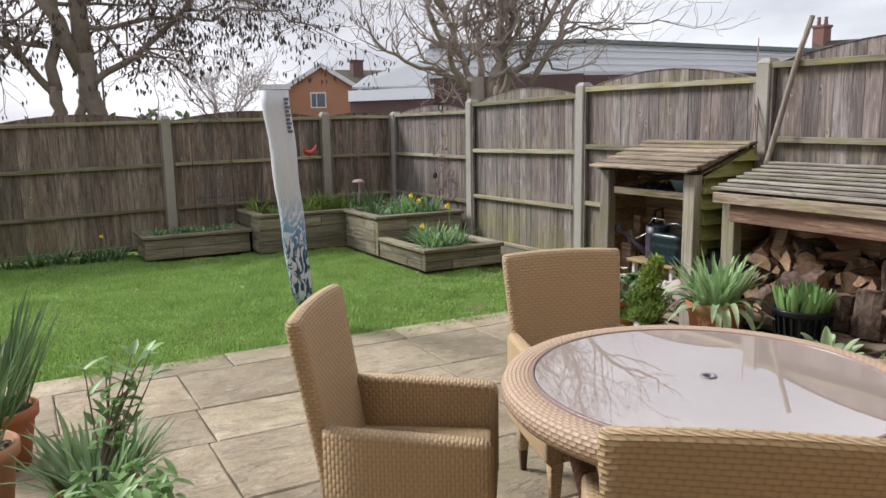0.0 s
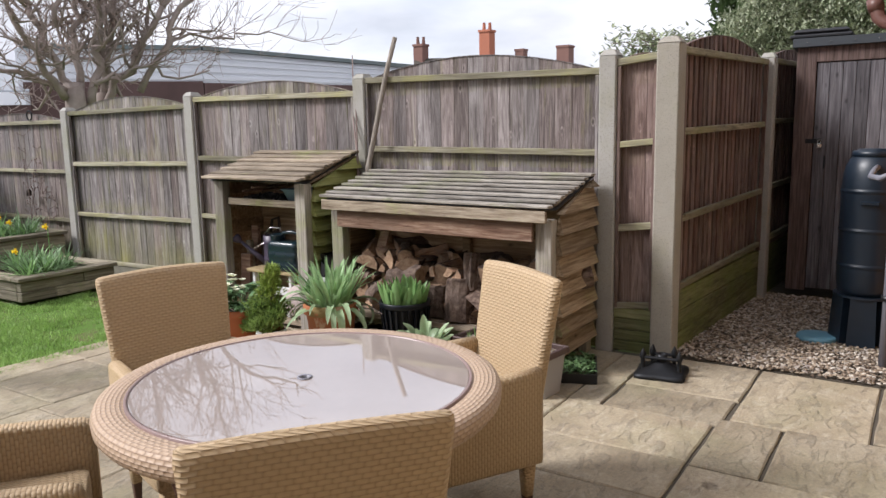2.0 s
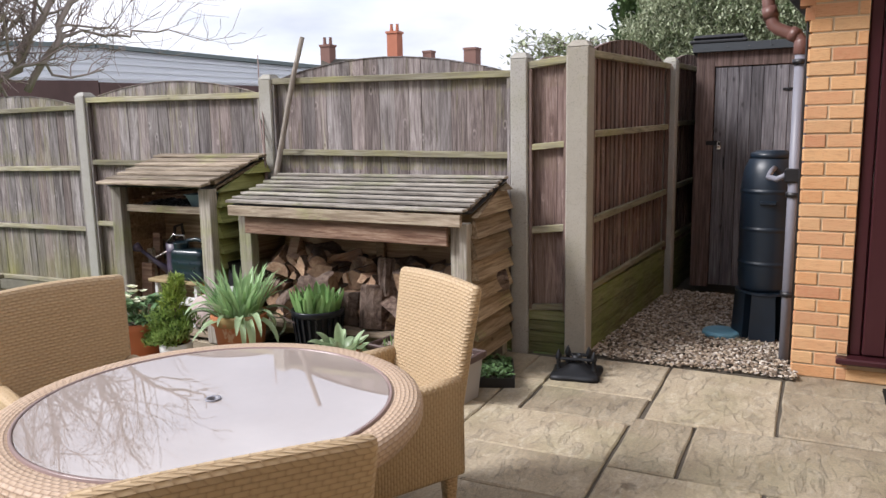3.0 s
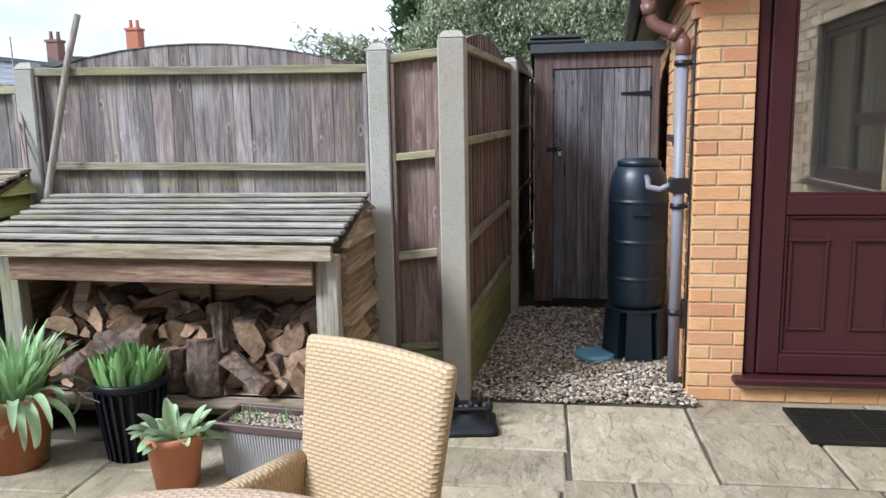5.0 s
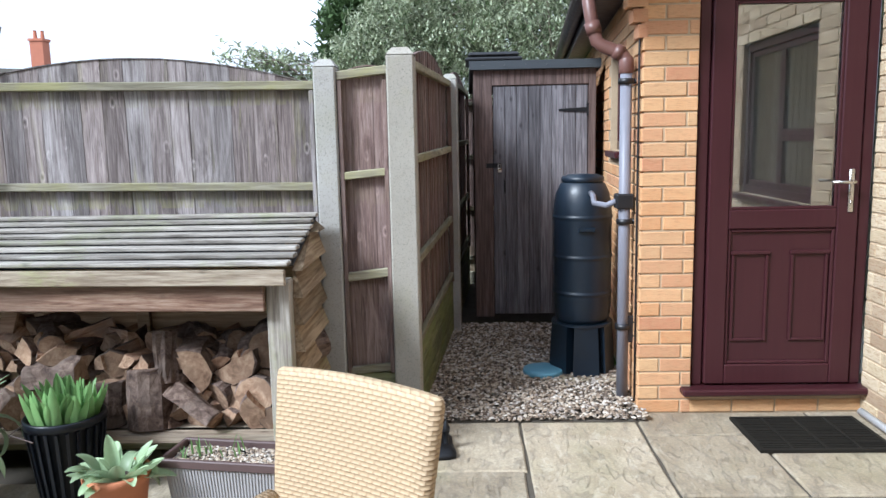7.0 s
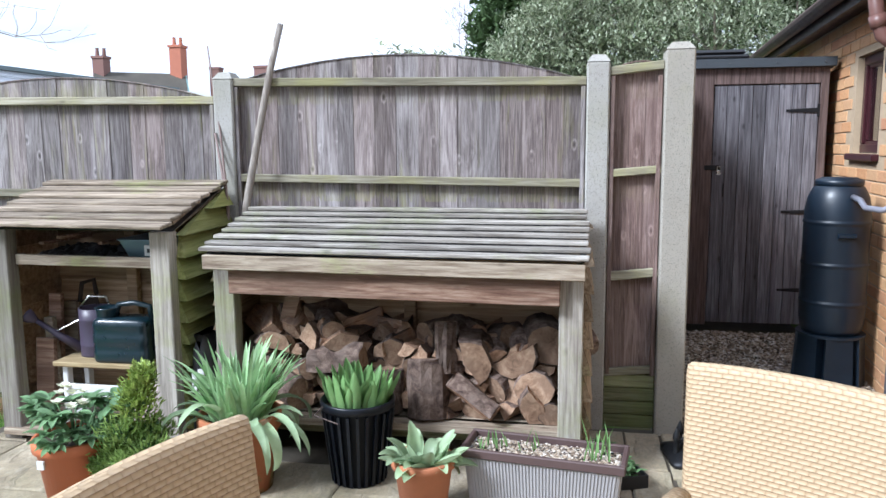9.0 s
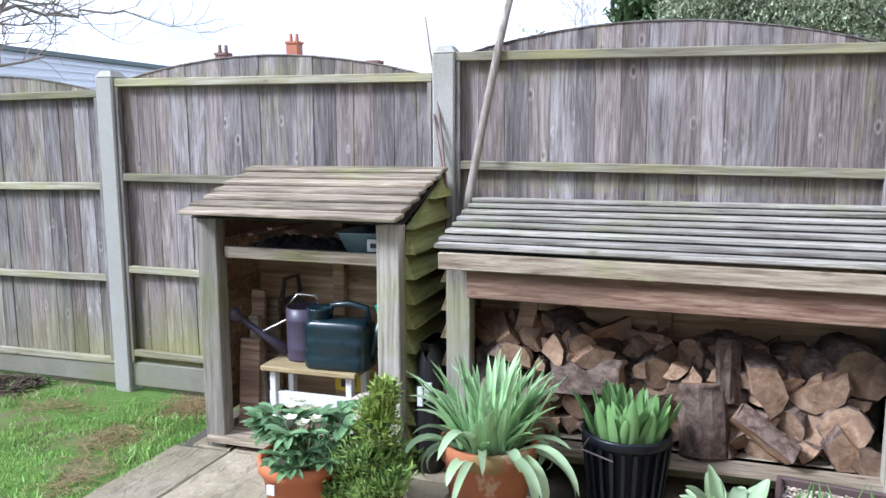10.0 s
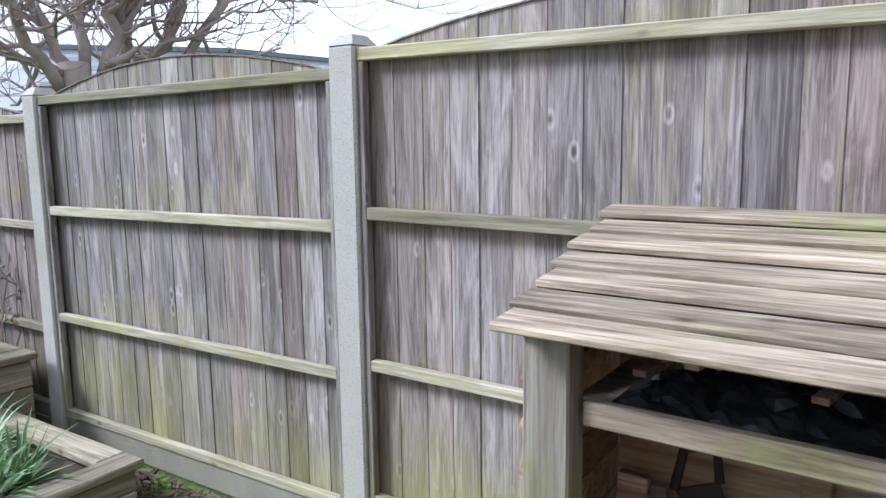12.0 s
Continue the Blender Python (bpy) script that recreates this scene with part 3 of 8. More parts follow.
BLUETUB = plain("tub_blue", (0.16, 0.24, 0.29), 0.45)
STEEL = plain("steel", (0.6, 0.58, 0.55), 0.25, 1.0, var=0.05)
RUST = plain("rusty_iron", (0.05, 0.035, 0.03), 0.7, 0.4)
BLUEDISC = plain("blue_plastic", (0.13, 0.29, 0.38), 0.45)
YELLOW = plain("yellow_plastic", (0.55, 0.42, 0.03), 0.5)
STOOLTOP = wood("stool_top", (0.28, 0.2, 0.1), (0.42, 0.32, 0.17), (0.55, 0.45, 0.27), 1)
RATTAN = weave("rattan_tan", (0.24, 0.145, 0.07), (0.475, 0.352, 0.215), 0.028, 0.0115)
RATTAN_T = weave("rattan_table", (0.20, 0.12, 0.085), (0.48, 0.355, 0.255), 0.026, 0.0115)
FOOTBROWN = plain("foot_brown", (0.08, 0.04, 0.028), 0.4)
# Darker copy of the table weave: shade below the top, put into the colour.
UNDERWEAVE = weave("rattan_underside", (0.03, 0.014, 0.01), (0.12, 0.06, 0.042), 0.02, 0.012)
LEAF_GREY = leafy("leaf_grey_green", (0.20, 0.33, 0.17), (0.34, 0.47, 0.27), 0.4, 0.35)
LEAF_TULIP = leafy("leaf_tulip", (0.16, 0.31, 0.10), (0.28, 0.44, 0.18), 0.4, 0.35)
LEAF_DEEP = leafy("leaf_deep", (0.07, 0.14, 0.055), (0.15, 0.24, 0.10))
LEAF_YEL = leafy("leaf_fresh", (0.14, 0.23, 0.045), (0.24, 0.32, 0.08))
LEAF_STRAP = leafy("leaf_strap_pale", (0.27, 0.38, 0.21), (0.42, 0.52, 0.33), 0.4, 0.3)
LEAF_DRY = leafy("leaf_dry", (0.25, 0.17, 0.08), (0.36, 0.27, 0.14))
LEAF_BUSH = leafy("leaf_bush", (0.13, 0.17, 0.08), (0.62, 0.64, 0.48), 0.5, 0.2, scale=9.0)
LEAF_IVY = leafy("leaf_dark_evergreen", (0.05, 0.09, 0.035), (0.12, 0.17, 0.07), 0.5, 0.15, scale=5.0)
GRASS = leafy("grass", (0.14, 0.265, 0.05), (0.42, 0.60, 0.19), 0.5, 0.35, scale=3.2)
CATKIN = plain("catkin", (0.085, 0.065, 0.055), 0.9)
BARKTREE = plain("tree_bark", (0.25, 0.205, 0.165), 0.95, var=0.4, scale=14, bump=0.8, jitter=False)
BARKPALE = plain("tree_bark_pale", (0.36, 0.30, 0.27), 0.95, var=0.35, scale=12, bump=0.8, jitter=False)
TWIG = plain("twig", (0.22, 0.165, 0.15), 0.9, jitter=False)
TWIGPALE = plain("twig_pale", (0.34, 0.27, 0.245), 0.9, jitter=False)
# Twigs for far trees: the haze of distance is mixed into this pale colour.
TWIGHAZE = plain("twig_far_haze", (0.36, 0.32, 0.31), 0.9, jitter=False)
WIRE = plain("wire", (0.13, 0.10, 0.09), 0.6, 0.5)
PETAL = leafy("petal_cream", (0.75, 0.76, 0.55), (0.85, 0.85, 0.7))
PETALY = leafy("petal_yellow", (0.75, 0.55, 0.02), (0.85, 0.65, 0.05))
RED = plain("red_paint", (0.42, 0.05, 0.035), 0.5)
PINK = plain("pink_ceramic", (0.45, 0.3, 0.33), 0.3)

# ================= the setting =================
ground = M()
gx = [-400, -60, -14, -6, -3.2, 8, 14, 60, 400]
gy = [-400, -60, -14, -3, 4.9, 9.9, 14, 60, 400]
ng = len(gx)
ground.v = [(x, y, -0.035) for y in gy for x in gx]
for j in range(len(gy) - 1):
    for i in range(ng - 1):
        near = -14 <= gx[i] and gx[i + 1] <= 14 and -14 <= gy[j] and gy[j + 1] <= 14
        ground.face([j * ng + i, j * ng + i + 1, (j + 1) * ng + i + 1, (j + 1) * ng + i], None, 0 if near else 1)


def turf():
    n = N("turf_soil", 0.95, 0, 0.15)
    f = n.noise(n.coords(jitter=False), 1.2, 8, 0.7)
    g = n.noise(n.coords(jitter=False), 35, 5, 0.7)
    c = n.mix(f, (0.075, 0.16, 0.025), (0.12, 0.21, 0.045))
    c = n.mix(n.ramp(g, (0.48, 0.0), (0.66, 0.8)), c, (0.09, 0.07, 0.04))
    c = n.mix(n.ramp(n.noise(n.coords(jitter=False), 2.6, 5), (0.5, 0.0), (0.6, 0.75)), c, (0.15, 0.11, 0.07))
    return n.done(c, g, 0.8, 0.01)


TURF = turf()
FARGROUND = plain("far_ground", (0.11, 0.105, 0.09), 0.95, scale=0.3, var=0.3, jitter=False)
solo("ground", ground, [TURF, FARGROUND], "green mown turf over soil running out to the horizon", "ground", kind="structure")

patio = solo("patio", M().box(-5.0, -0.9, -0.08, 4.37, 4.96, -0.012).box(4.371, -0.9, -0.08, 4.495, 0.34, -0.012), MORTAR, "buff riven sandstone patio with dark open joints", "patio", kind="structure")

# raised beds: walls of stacked sleepers under a capping board
BEDS = [("low", 0.98, 8.97, 2.13, 9.6, 0.26, "xl"), ("high", 2.17, 8.71, 4.28, 9.6, 0.435, "xl"), ("high", 3.2, 7.76, 4.26, 8.67, 0.435, "x"), ("low", 3.2, 6.68, 4.08, 7.72, 0.215, "xr")]


def bed(i, x0, y0, x1, y1, h):
    b = thing("raised_bed", "weathered timber sleeper raised bed planted with spring bulbs" if i else "low weathered sleeper bed of small spring bulbs against the back fence", "raised bed", group="raised sleeper beds")
    n = max(2, round((h - 0.03) / 0.125))
    for k in range(n):
        z0, z1 = (h - 0.035) * k / n, (h - 0.035) * (k + 1) / n - 0.004
        j = R.uniform(-0.004, 0.004)
        cut = x0 + (x1 - x0) * (0.35 + 0.3 * (k % 2))
        part("sleeper", M().box(x0, y0 + j, z0, cut - 0.003, y0 + 0.075, z1, c=0.006), SLEEPER_X, b)
        part("sleeper", M().box(cut, y0 + j * 0.4, z0, x1, y0 + 0.075, z1, c=0.006), SLEEPER_X, b)
        for x in (x0, x1 - 0.075):
            cy = y0 + 0.078 + (y1 - y0) * (0.3 + 0.35 * (k % 2))
            part("sleeper", M().box(x - j, y0 + 0.078, z0, x + 0.075, cy - 0.003, z1, c=0.006), SLEEPER_Y, b)
            part("sleeper", M().box(x, cy, z0, x + 0.075, y1, z1, c=0.006), SLEEPER_Y, b)
    o = 0.025
    part("capping", M().box(x0 - o, y0 - o, h - 0.034, x1 + o, y0 + 0.1, h, c=0.006), SLEEPER_X, b)
    part("capping", M().box(x0 - o, y0 + 0.102, h - 0.034, x0 + 0.1, y1, h, c=0.006), SLEEPER_Y, b)
    part("capping", M().box(x1 - 0.1, y0 + 0.102, h - 0.034, x1 + o, y1, h, c=0.006), SLEEPER_Y, b)
    s = M()
    nx, ny = max(4, int((x1 - x0) / 0.08)), max(4, int((y1 - y0) / 0.08))
    for jj in range(ny + 1):
        for ii in range(nx + 1):
            s.v.append((x0 + 0.075 + (x1 - x0 - 0.15) * ii / nx, y0 + 0.075 + (y1 - y0 - 0.1) * jj / ny, h - 0.06 + R.uniform(-0.015, 0.02)))
    for jj in range(ny):
        for ii in range(nx):
            a = jj * (nx + 1) + ii
            s.face([a, a + 1, a + nx + 2, a + nx + 1])
    part("soil", s, SOIL, b)


for i, (_, x0, y0, x1, y1, h, _s) in enumerate(BEDS):
    bed(i, x0, y0, x1, y1, h)

# ---- fences ----


def arch(k, base, rise):
    """Height of a bowed top at k, 0 to 1 along a panel."""
    return base + rise * max(0.0, math.sin(math.pi * k)) ** 0.85


FENCES = {}


def run(key):
    if key not in FENCES:
        FENCES[key] = thing("garden_fence", {"e": "weathered grey bow-topped timber fence between concrete posts", "n": "dark brown bow-topped timber fence along the back of the lawn", "p": "reddish brown timber fence beside the gravel passage", "w": "brown timber fence closing the garden"}[key], "fence", kind="structure")
    return FENCES[key]


def fence_panel(a, b, za, zb, rise, board, rail, label, rails=(0.0, 0.52, 1.03, 1.53), gravel=0.13, side=1, bw=0.098, deep=0.0, gmat=None, gn=1, zbot=0.0, key="e"):
    """A feather-edge panel from a to b (plan), rails on the side towards the garden. za, zb: heights of the top rail at a and b."""
    a, b = Vector((*a, 0)), Vector((*b, 0))
    d = (b - a).normalized()
    nrm = Vector((-d.y, d.x, 0)) * side
    ln = (b - a).length
    p = thing("fence_panel", label, "", (a.x, a.y, 0), math.degrees(math.atan2(d.y, d.x)))
    p.parent = run(key)
    s = side
    for i, r in enumerate(rails):
        if i == 0:
            part("top_rail", M().beam((0.0, s * 0.0, za), (ln, s * 0.0, zb), 0.034, 0.042, c=0.004), rail, p)
        else:
            part("rail", M().beam((0.0, 0, za - r), (ln, 0, zb - r + R.uniform(-0.004, 0.004)), 0.032, 0.038 + R.uniform(0, 0.006), c=0.004), rail, p)
    bot = zbot + gravel - 0.002
    n = max(2, round(ln / bw))
    w = ln / n
    cuts = [0.0] + [i * w + (0.0 if deep else R.uniform(-0.012, 0.012)) for i in range(1, n)] + [ln]
    for i in range(n):
        x0, x1 = cuts[i], cuts[i + 1] + 0.006
        if i == n - 1:
            x1 = ln
        t0, t1 = arch(x0 / ln, za + (zb - za) * x0 / ln, rise), arch(min(1, x1 / ln), za + (zb - za) * x1 / ln, rise)
        y0 = s * (-0.019)
        j = R.uniform(-0.0015, 0.0015)
        y1, y2 = y0 - s * 0.004 + j, y0 - s * (0.014 + deep) + j
        if deep:
            # boards nailed in front of and behind one another, with shadowed gaps
            for f0, f1, back in ((0.0, 0.60, 0.0), (0.55, 1.05, 0.022)):
                e0, e1 = x0 + f0 * w, min(ln, x0 + f1 * w)
                h0, h1 = arch(e0 / ln, za + (zb - za) * e0 / ln, rise), arch(min(1, e1 / ln), za + (zb - za) * e1 / ln, rise)
                ya, yb = y0 - s * back + j, y0 - s * (back + 0.017) + j
                q = [(e0, ya, bot), (e1, ya, bot), (e1, yb, bot), (e0, yb, bot), (e0, ya, h0), (e1, ya, h1), (e1, yb, h1), (e0, yb, h0)]
                part("board", M().hull(q, [(0, 1, 5, 4), (1, 2, 6, 5), (2, 3, 7, 6), (3, 0, 4, 7), (4, 5, 6, 7), (0, 3, 2, 1)]), board, p)
            continue
        if key == "e":
            y1, y2 = y0 - s * 0.0085 + j, y0 - s * 0.0062 + j
        pts = [(x0, y1, bot), (x1, y2, bot), (x1, y2 - s * 0.012, bot), (x0, y1 - s * 0.009, bot), (x0, y1, t0), (x1, y2, t1), (x1, y2 - s * 0.012, t1), (x0, y1 - s * 0.009, t0)]
        part("board", M().hull(pts, [(0, 1, 5, 4), (1, 2, 6, 5), (2, 3, 7, 6), (3, 0, 4, 7), (4, 5, 6, 7), (0, 3, 2, 1)]), board, p)
    cap = M()
    ks = [i / 12 for i in range(13)]
    cap.loft([[(k * ln, -s * 0.03 + dy, arch(k, za + (zb - za) * k, rise) + dz) for dy, dz in ((-0.010, 0.001), (0.010, 0.001), (0.010, 0.006), (-0.010, 0.006))] for k in ks])
    part("capping_strip", cap, board, p)
    for x in (0.004, ln - 0.026):
        part("edge_batten", M().box(x, -0.018, bot, x + 0.022, 0.012, (za if x < 1 else zb) - 0.024, c=0.003), board, p)
    for g in range(gn):
        z0, z1 = zbot + gravel * g / gn, zbot + gravel * (g + 1) / gn - 0.004
        part("gravel_board", M().box(0, -0.03 if s > 0 else -0.008, z0, ln, 0.008 if s > 0 else 0.03, z1, c=0.004), gmat or rail, p)
    return p


def fence_post(x, y, h, yaw, mat, label, w=0.105, d=0.12, z0=-0.3, key="e"):
    p = M().box(-w / 2, -d / 2, z0, w / 2, d / 2, h - 0.035, c=0.008)
    t = M().hull([(-w / 2, -d / 2, 0), (w / 2, -d / 2, 0), (w / 2, d / 2, 0), (-w / 2, d / 2, 0), (-w * .28, -d * .28, 0.035), (w * .28, -d * .28, 0.035), (w * .28, d * .28, 0.035), (-w * .28, d * .28, 0.035)],
                 [(0, 1, 5, 4), (1, 2, 6, 5), (2, 3, 7, 6), (3, 0, 4, 7), (4, 5, 6, 7), (0, 3, 2, 1)])
    post = thing("fence_post", label, "", (x, y, 0), yaw)
    post.parent = run(key)
    part("shaft", p, mat, post)
    for q in range(len(t.v)):
        v = t.v[q]
        t.v[q] = (v[0], v[1], v[2] + h - 0.035)
    part("cap", t, mat, post)
    return post


PL = "grey weathered bow-topped fence panel with mossy rails"
PN = "dark brown weathered bow-topped timber fence panel along the lawn"
PC = "pale weathered concrete fence post"
EX = 4.367
# east line; the posts stand at these ys
for y, h in ((1.935, 1.855), (3.862, 1.815), (5.79, 1.76), (7.72, 1.685), (9.70, 1.595)):
    fence_post(4.40, y, h, 90, CONCRETE, PC, 0.11, 0.13)
for y0, y1, ha, hb_, rz in ((1.99, 3.81, 1.762, 1.732, 0.135), (3.92, 5.735, 1.694, 1.672, 0.125), (5.845, 7.665, 1.622, 1.640, 0.125), (7.775, 9.645, 1.545, 1.545, 0.1)):
    fence_panel((EX, y1), (EX, y0), ha, hb_, rz, FENCE, RAIL, PL, side=-1, gmat=CONCRETE_M if y0 > 3 else GRAVELBOARD_Y, gravel=0.14, rails=(0.0, 0.497, 1.0, 1.50) if y0 < 3 else (0.0, 0.508, 1.02, 1.50), bw=0.105)
fence_panel((EX, 1.88), (EX, 1.63), 1.775, 1.80, 0.03, FENCE_A, RAIL, "narrow reddish brown timber fence infill beside a concrete post", rails=(0.0, 0.49, 1.0, 1.49), side=-1, gravel=0.28, gn=4, gmat=GRAVELBOARD_Y)
fence_post(4.37, 1.562, 1.90, 90, CONCRETE2, "stout pale concrete corner post at the side passage", 0.135, 0.135)
# north line
for x, h in ((3.40, 1.6), (1.42, 1.57), (-0.47, 1.52), (-2.40, 1.5), (-4.33, 1.48)):
    fence_post(x, 9.77, h, 0, CONCRETE2, PC + " behind the lawn", 0.11, 0.12, key="n")
for x0, x1, za, zb in ((3.455, 4.335, 1.53, 1.53), (1.475, 3.345, 1.5, 1.52), (-0.415, 1.365, 1.46, 1.5), (-2.345, -0.525, 1.44, 1.45), (-4.275, -2.455, 1.42, 1.43)):
    fence_panel((x0, 9.74), (x1, 9.74), za, zb, 0.105 if x1 - x0 > 1 else 0.06, FENCE_N, RAIL_X, PN, side=-1, gmat=GRAVELBOARD, gravel=0.06, rails=(0.0, 0.5, 1.02, 1.44), key="n")
# the line along the passage
A0, A1, A2 = (4.44, 1.517), (6.224, 1.374), (8.1, 1.24)
fence_panel(A0, A1, 1.83, 1.86, 0.13, FENCE_A, RAIL_X, "reddish brown fence panel with mossy rails", side=-1, bw=0.088, rails=(0.0, 0.47, 0.99, 1.41), gravel=0.40, gn=3, gmat=GRAVELBOARD, deep=0.016, key="p")
fence_post(6.27, 1.365, 1.93, -4, CONCRETE, PC + " by the tool shed", 0.1, 0.11, key="p")
fence_panel((6.316, 1.356), A2, 1.88, 1.9, 0.12, FENCE_A, RAIL_X, "reddish brown fence panel behind the tool shed", side=-1, rails=(0.0, 0.47, 0.99, 1.41), gravel=0.40, gn=3, gmat=GRAVELBOARD, deep=0.016, key="p")
fence_panel((8.15, 1.75), (8.15, -0.1), 1.8, 1.8, 0.05, FENCE_A, RAIL, PN, side=-1, key="p")
# the west side, out of sight, closes the garden
for y0 in (-2.6, -0.67, 1.26, 3.19, 5.12, 7.05):
    fence_panel((-4.4, y0), (-4.4, y0 + 1.82), 1.5, 1.5, 0.1, FENCE_N, RAIL, PN, side=-1, key="w")

# ---- the house ----
WY = 0.362           # north face of the side wall at its corner
SL = -0.085          # the side wall runs slightly back


def brick_run(parent, o, d, nrm, length, z0, z1, mat, count, seed, skip=None, proud=0.006, mname="brick", jx=0.0):
    """Stretcher-bonded bricks on a wall. o: its start; d, nrm: along and outwards in plan. The first count bricks are parts, the rest one mesh."""
    rr = random.Random(seed)
    BL, BH, J = 0.215, 0.065, 0.010
    d, nrm = Vector((*d, 0)).normalized(), Vector((*nrm, 0)).normalized()
    shared = {}
    rest = M()
    cells = []
    rows = int((z1 - z0) / 0.075 + 0.5)
    for r in range(rows):
        zz = z0 + r * 0.075 + J / 2
        x = -(0.1125 if r % 2 else 0.0) - jx
        while x < length:
            a, b = max(0.0, x), min(length, x + BL)
            if b - a > 0.03 and not (skip and skip(a, b, zz, zz + BH)):
                cells.append((a, b, zz))
            x += BL + J
    cells.sort(key=lambda c: c[0])
    rot = math.degrees(math.atan2(d.y, d.x))
    flip = 1 if d.cross(nrm).z > 0 else -1
    for i, (a, b, zz) in enumerate(cells):
        w = round(b - a, 3)
        p = Vector((*o, 0)) + d * a + Vector((0, 0, zz)) + nrm * rr.uniform(-0.0015, 0.0015)
        if i < count:
            if w not in shared:
                y = sorted((-0.03 * flip, proud * flip))
                shared[w] = M().box(0, y[0], 0, w, y[1], BH, c=0.003).mesh(mname, [mat])
            ob = part(mname, shared[w], mat, parent)
            ob.matrix_basis = pose(p.x, p.y, p.z, 0, 0, rot)
        else:
            y = sorted((-0.03 * flip, proud * flip))
            rest.box(0, y[0], 0, w, y[1], BH, m=pose(p.x, p.y, p.z, 0, 0, rot))
    if rest.f:
        part("brickwork", rest, mat, parent, kind="stuff")


HX = 4.50            # west face of the wall with the door
# cores of the walls, in mortar
wall_door = solo("wall_door", M().box(HX, 0.09, -0.3, HX + 0.25, WY - 0.032, 2.35).box(HX + 0.001, WY - 0.034, -0.3, HX + 0.06, WY - 0.009, 2.28).box(HX, -1.0, -0.3, HX + 0.25, 0.09, 0.12).box(HX, -1.0, 2.29, HX + 0.25, 0.09, 2.6), BRICKMORTAR,
                 "orange brick house wall beside a maroon back door", "wall", kind="structure")
side_dir = Vector((1, SL, 0)).normalized()
wall_side = thing("wall_side", "orange brick side wall of the house along the gravel passage", "wall", (HX, WY, 0), math.degrees(math.atan2(SL, 1)), kind="structure")
WX0, WX1, WZ0, WZ1 = 0.95, 1.5, 1.36, 1.98
part("core", M().box(0.255, -0.25, -0.3, WX0, -0.001, 2.3).box(WX0, -0.25, -0.3, WX1, -0.001, WZ0).box(WX0, -0.25, WZ1, WX1, -0.001, 2.3).box(WX1, -0.25, -0.3, 6.5, -0.001, 2.3), BRICKMORTAR, wall_side)
# The box above z 2.6 is an unseen upper storey, added to block southern sky.
wall_south = solo("wall_south", M().box(-4.5, -1.15, 2.6, HX - 0.05, -0.803, 5.2).box(3.86, -1.15, -0.3, HX, -0.803, 2.6).box(2.66, -1.15, -0.3, 3.86, -0.803, 1.02).box(2.66, -1.15, 2.1, 3.86, -0.803, 2.6).box(-4.5, -1.15, -0.3, 2.66, -0.803, 2.6), BRICKMORTAR,
                  "buff mottled brick house wall with a window", "wall", kind="structure")

# roof edge over the side wall: soffit, fascia, gutter
eaves = thing("eaves", "dark brown fascia and gutter of the low house roof", "eaves", (HX, WY, 0), math.degrees(math.atan2(SL, 1)), kind="structure")
part("soffit", M().box(-0.30, -0.1, 2.26, 6.5, 0.20, 2.275), DARKBROWN, eaves)
part("fascia", M().box(-0.30, 0.18, 2.20, 6.5, 0.202, 2.36), DARKBROWN, eaves)
gut = M()
for k in range(7):
    t0, t1 = math.pi * (1 + k / 7), math.pi * (1 + (k + 1) / 7)
    gut.beam((-0.32, 0.255 + 0.05 * math.cos((t0 + t1) / 2), 2.30 + 0.05 * math.sin((t0 + t1) / 2)), (6.5, 0.255 + 0.05 * math.cos((t0 + t1) / 2), 2.30 + 0.05 * math.sin((t0 + t1) / 2)), 0.024, 0.006, up=(0, math.cos((t0 + t1) / 2), math.sin((t0 + t1) / 2)))
part("gutter", gut, DARKBROWN, eaves)
TILE = plain("roof_tile_brown", (0.10, 0.07, 0.06), 0.9, var=0.4)
roof = M()
for i in range(12):
    y = 0.24 - i * 0.26
    z = 2.34 + i * 0.15
    roof.hull([(-0.32, y, z), (6.5, y, z), (6.5, y - 0.29, z + 0.165), (-0.32, y - 0.29, z + 0.165), (-0.32, y, z + 0.03), (6.5, y, z + 0.03), (6.5, y - 0.29, z + 0.19), (-0.32, y - 0.29, z + 0.19)],
              [(0, 3, 2, 1), (4, 5, 6, 7), (0, 1, 5, 4), (1, 2, 6, 5), (2, 3, 7, 6), (3, 0, 4, 7)])
part("roof_tiles", roof, TILE, eaves)
# Out of view; covers the upper wall that was added to cut sky light.
solo("roof_main", M().box(-4.8, -4.2, 5.2, HX + 0.05, -0.7, 5.32), TILE, "brown unseen roof over the added upper house wall behind the patio", "roof", kind="structure")
# Added wall, never in view: it keeps western sky light off the chair backs.
solo("wall_west", M().box(-1.9, -0.9, -0.3, -1.62, 1.9, 5.2), BRICKMORTAR, "plain unseen wall added beside the patio to block western light", "wall", kind="structure")
solo("wall_back", M().box(-4.5, -4.2, -0.3, 4.5, -4.0, 5.2), BRICKMORTAR, "plain rear wall of the house", "wall", kind="structure")


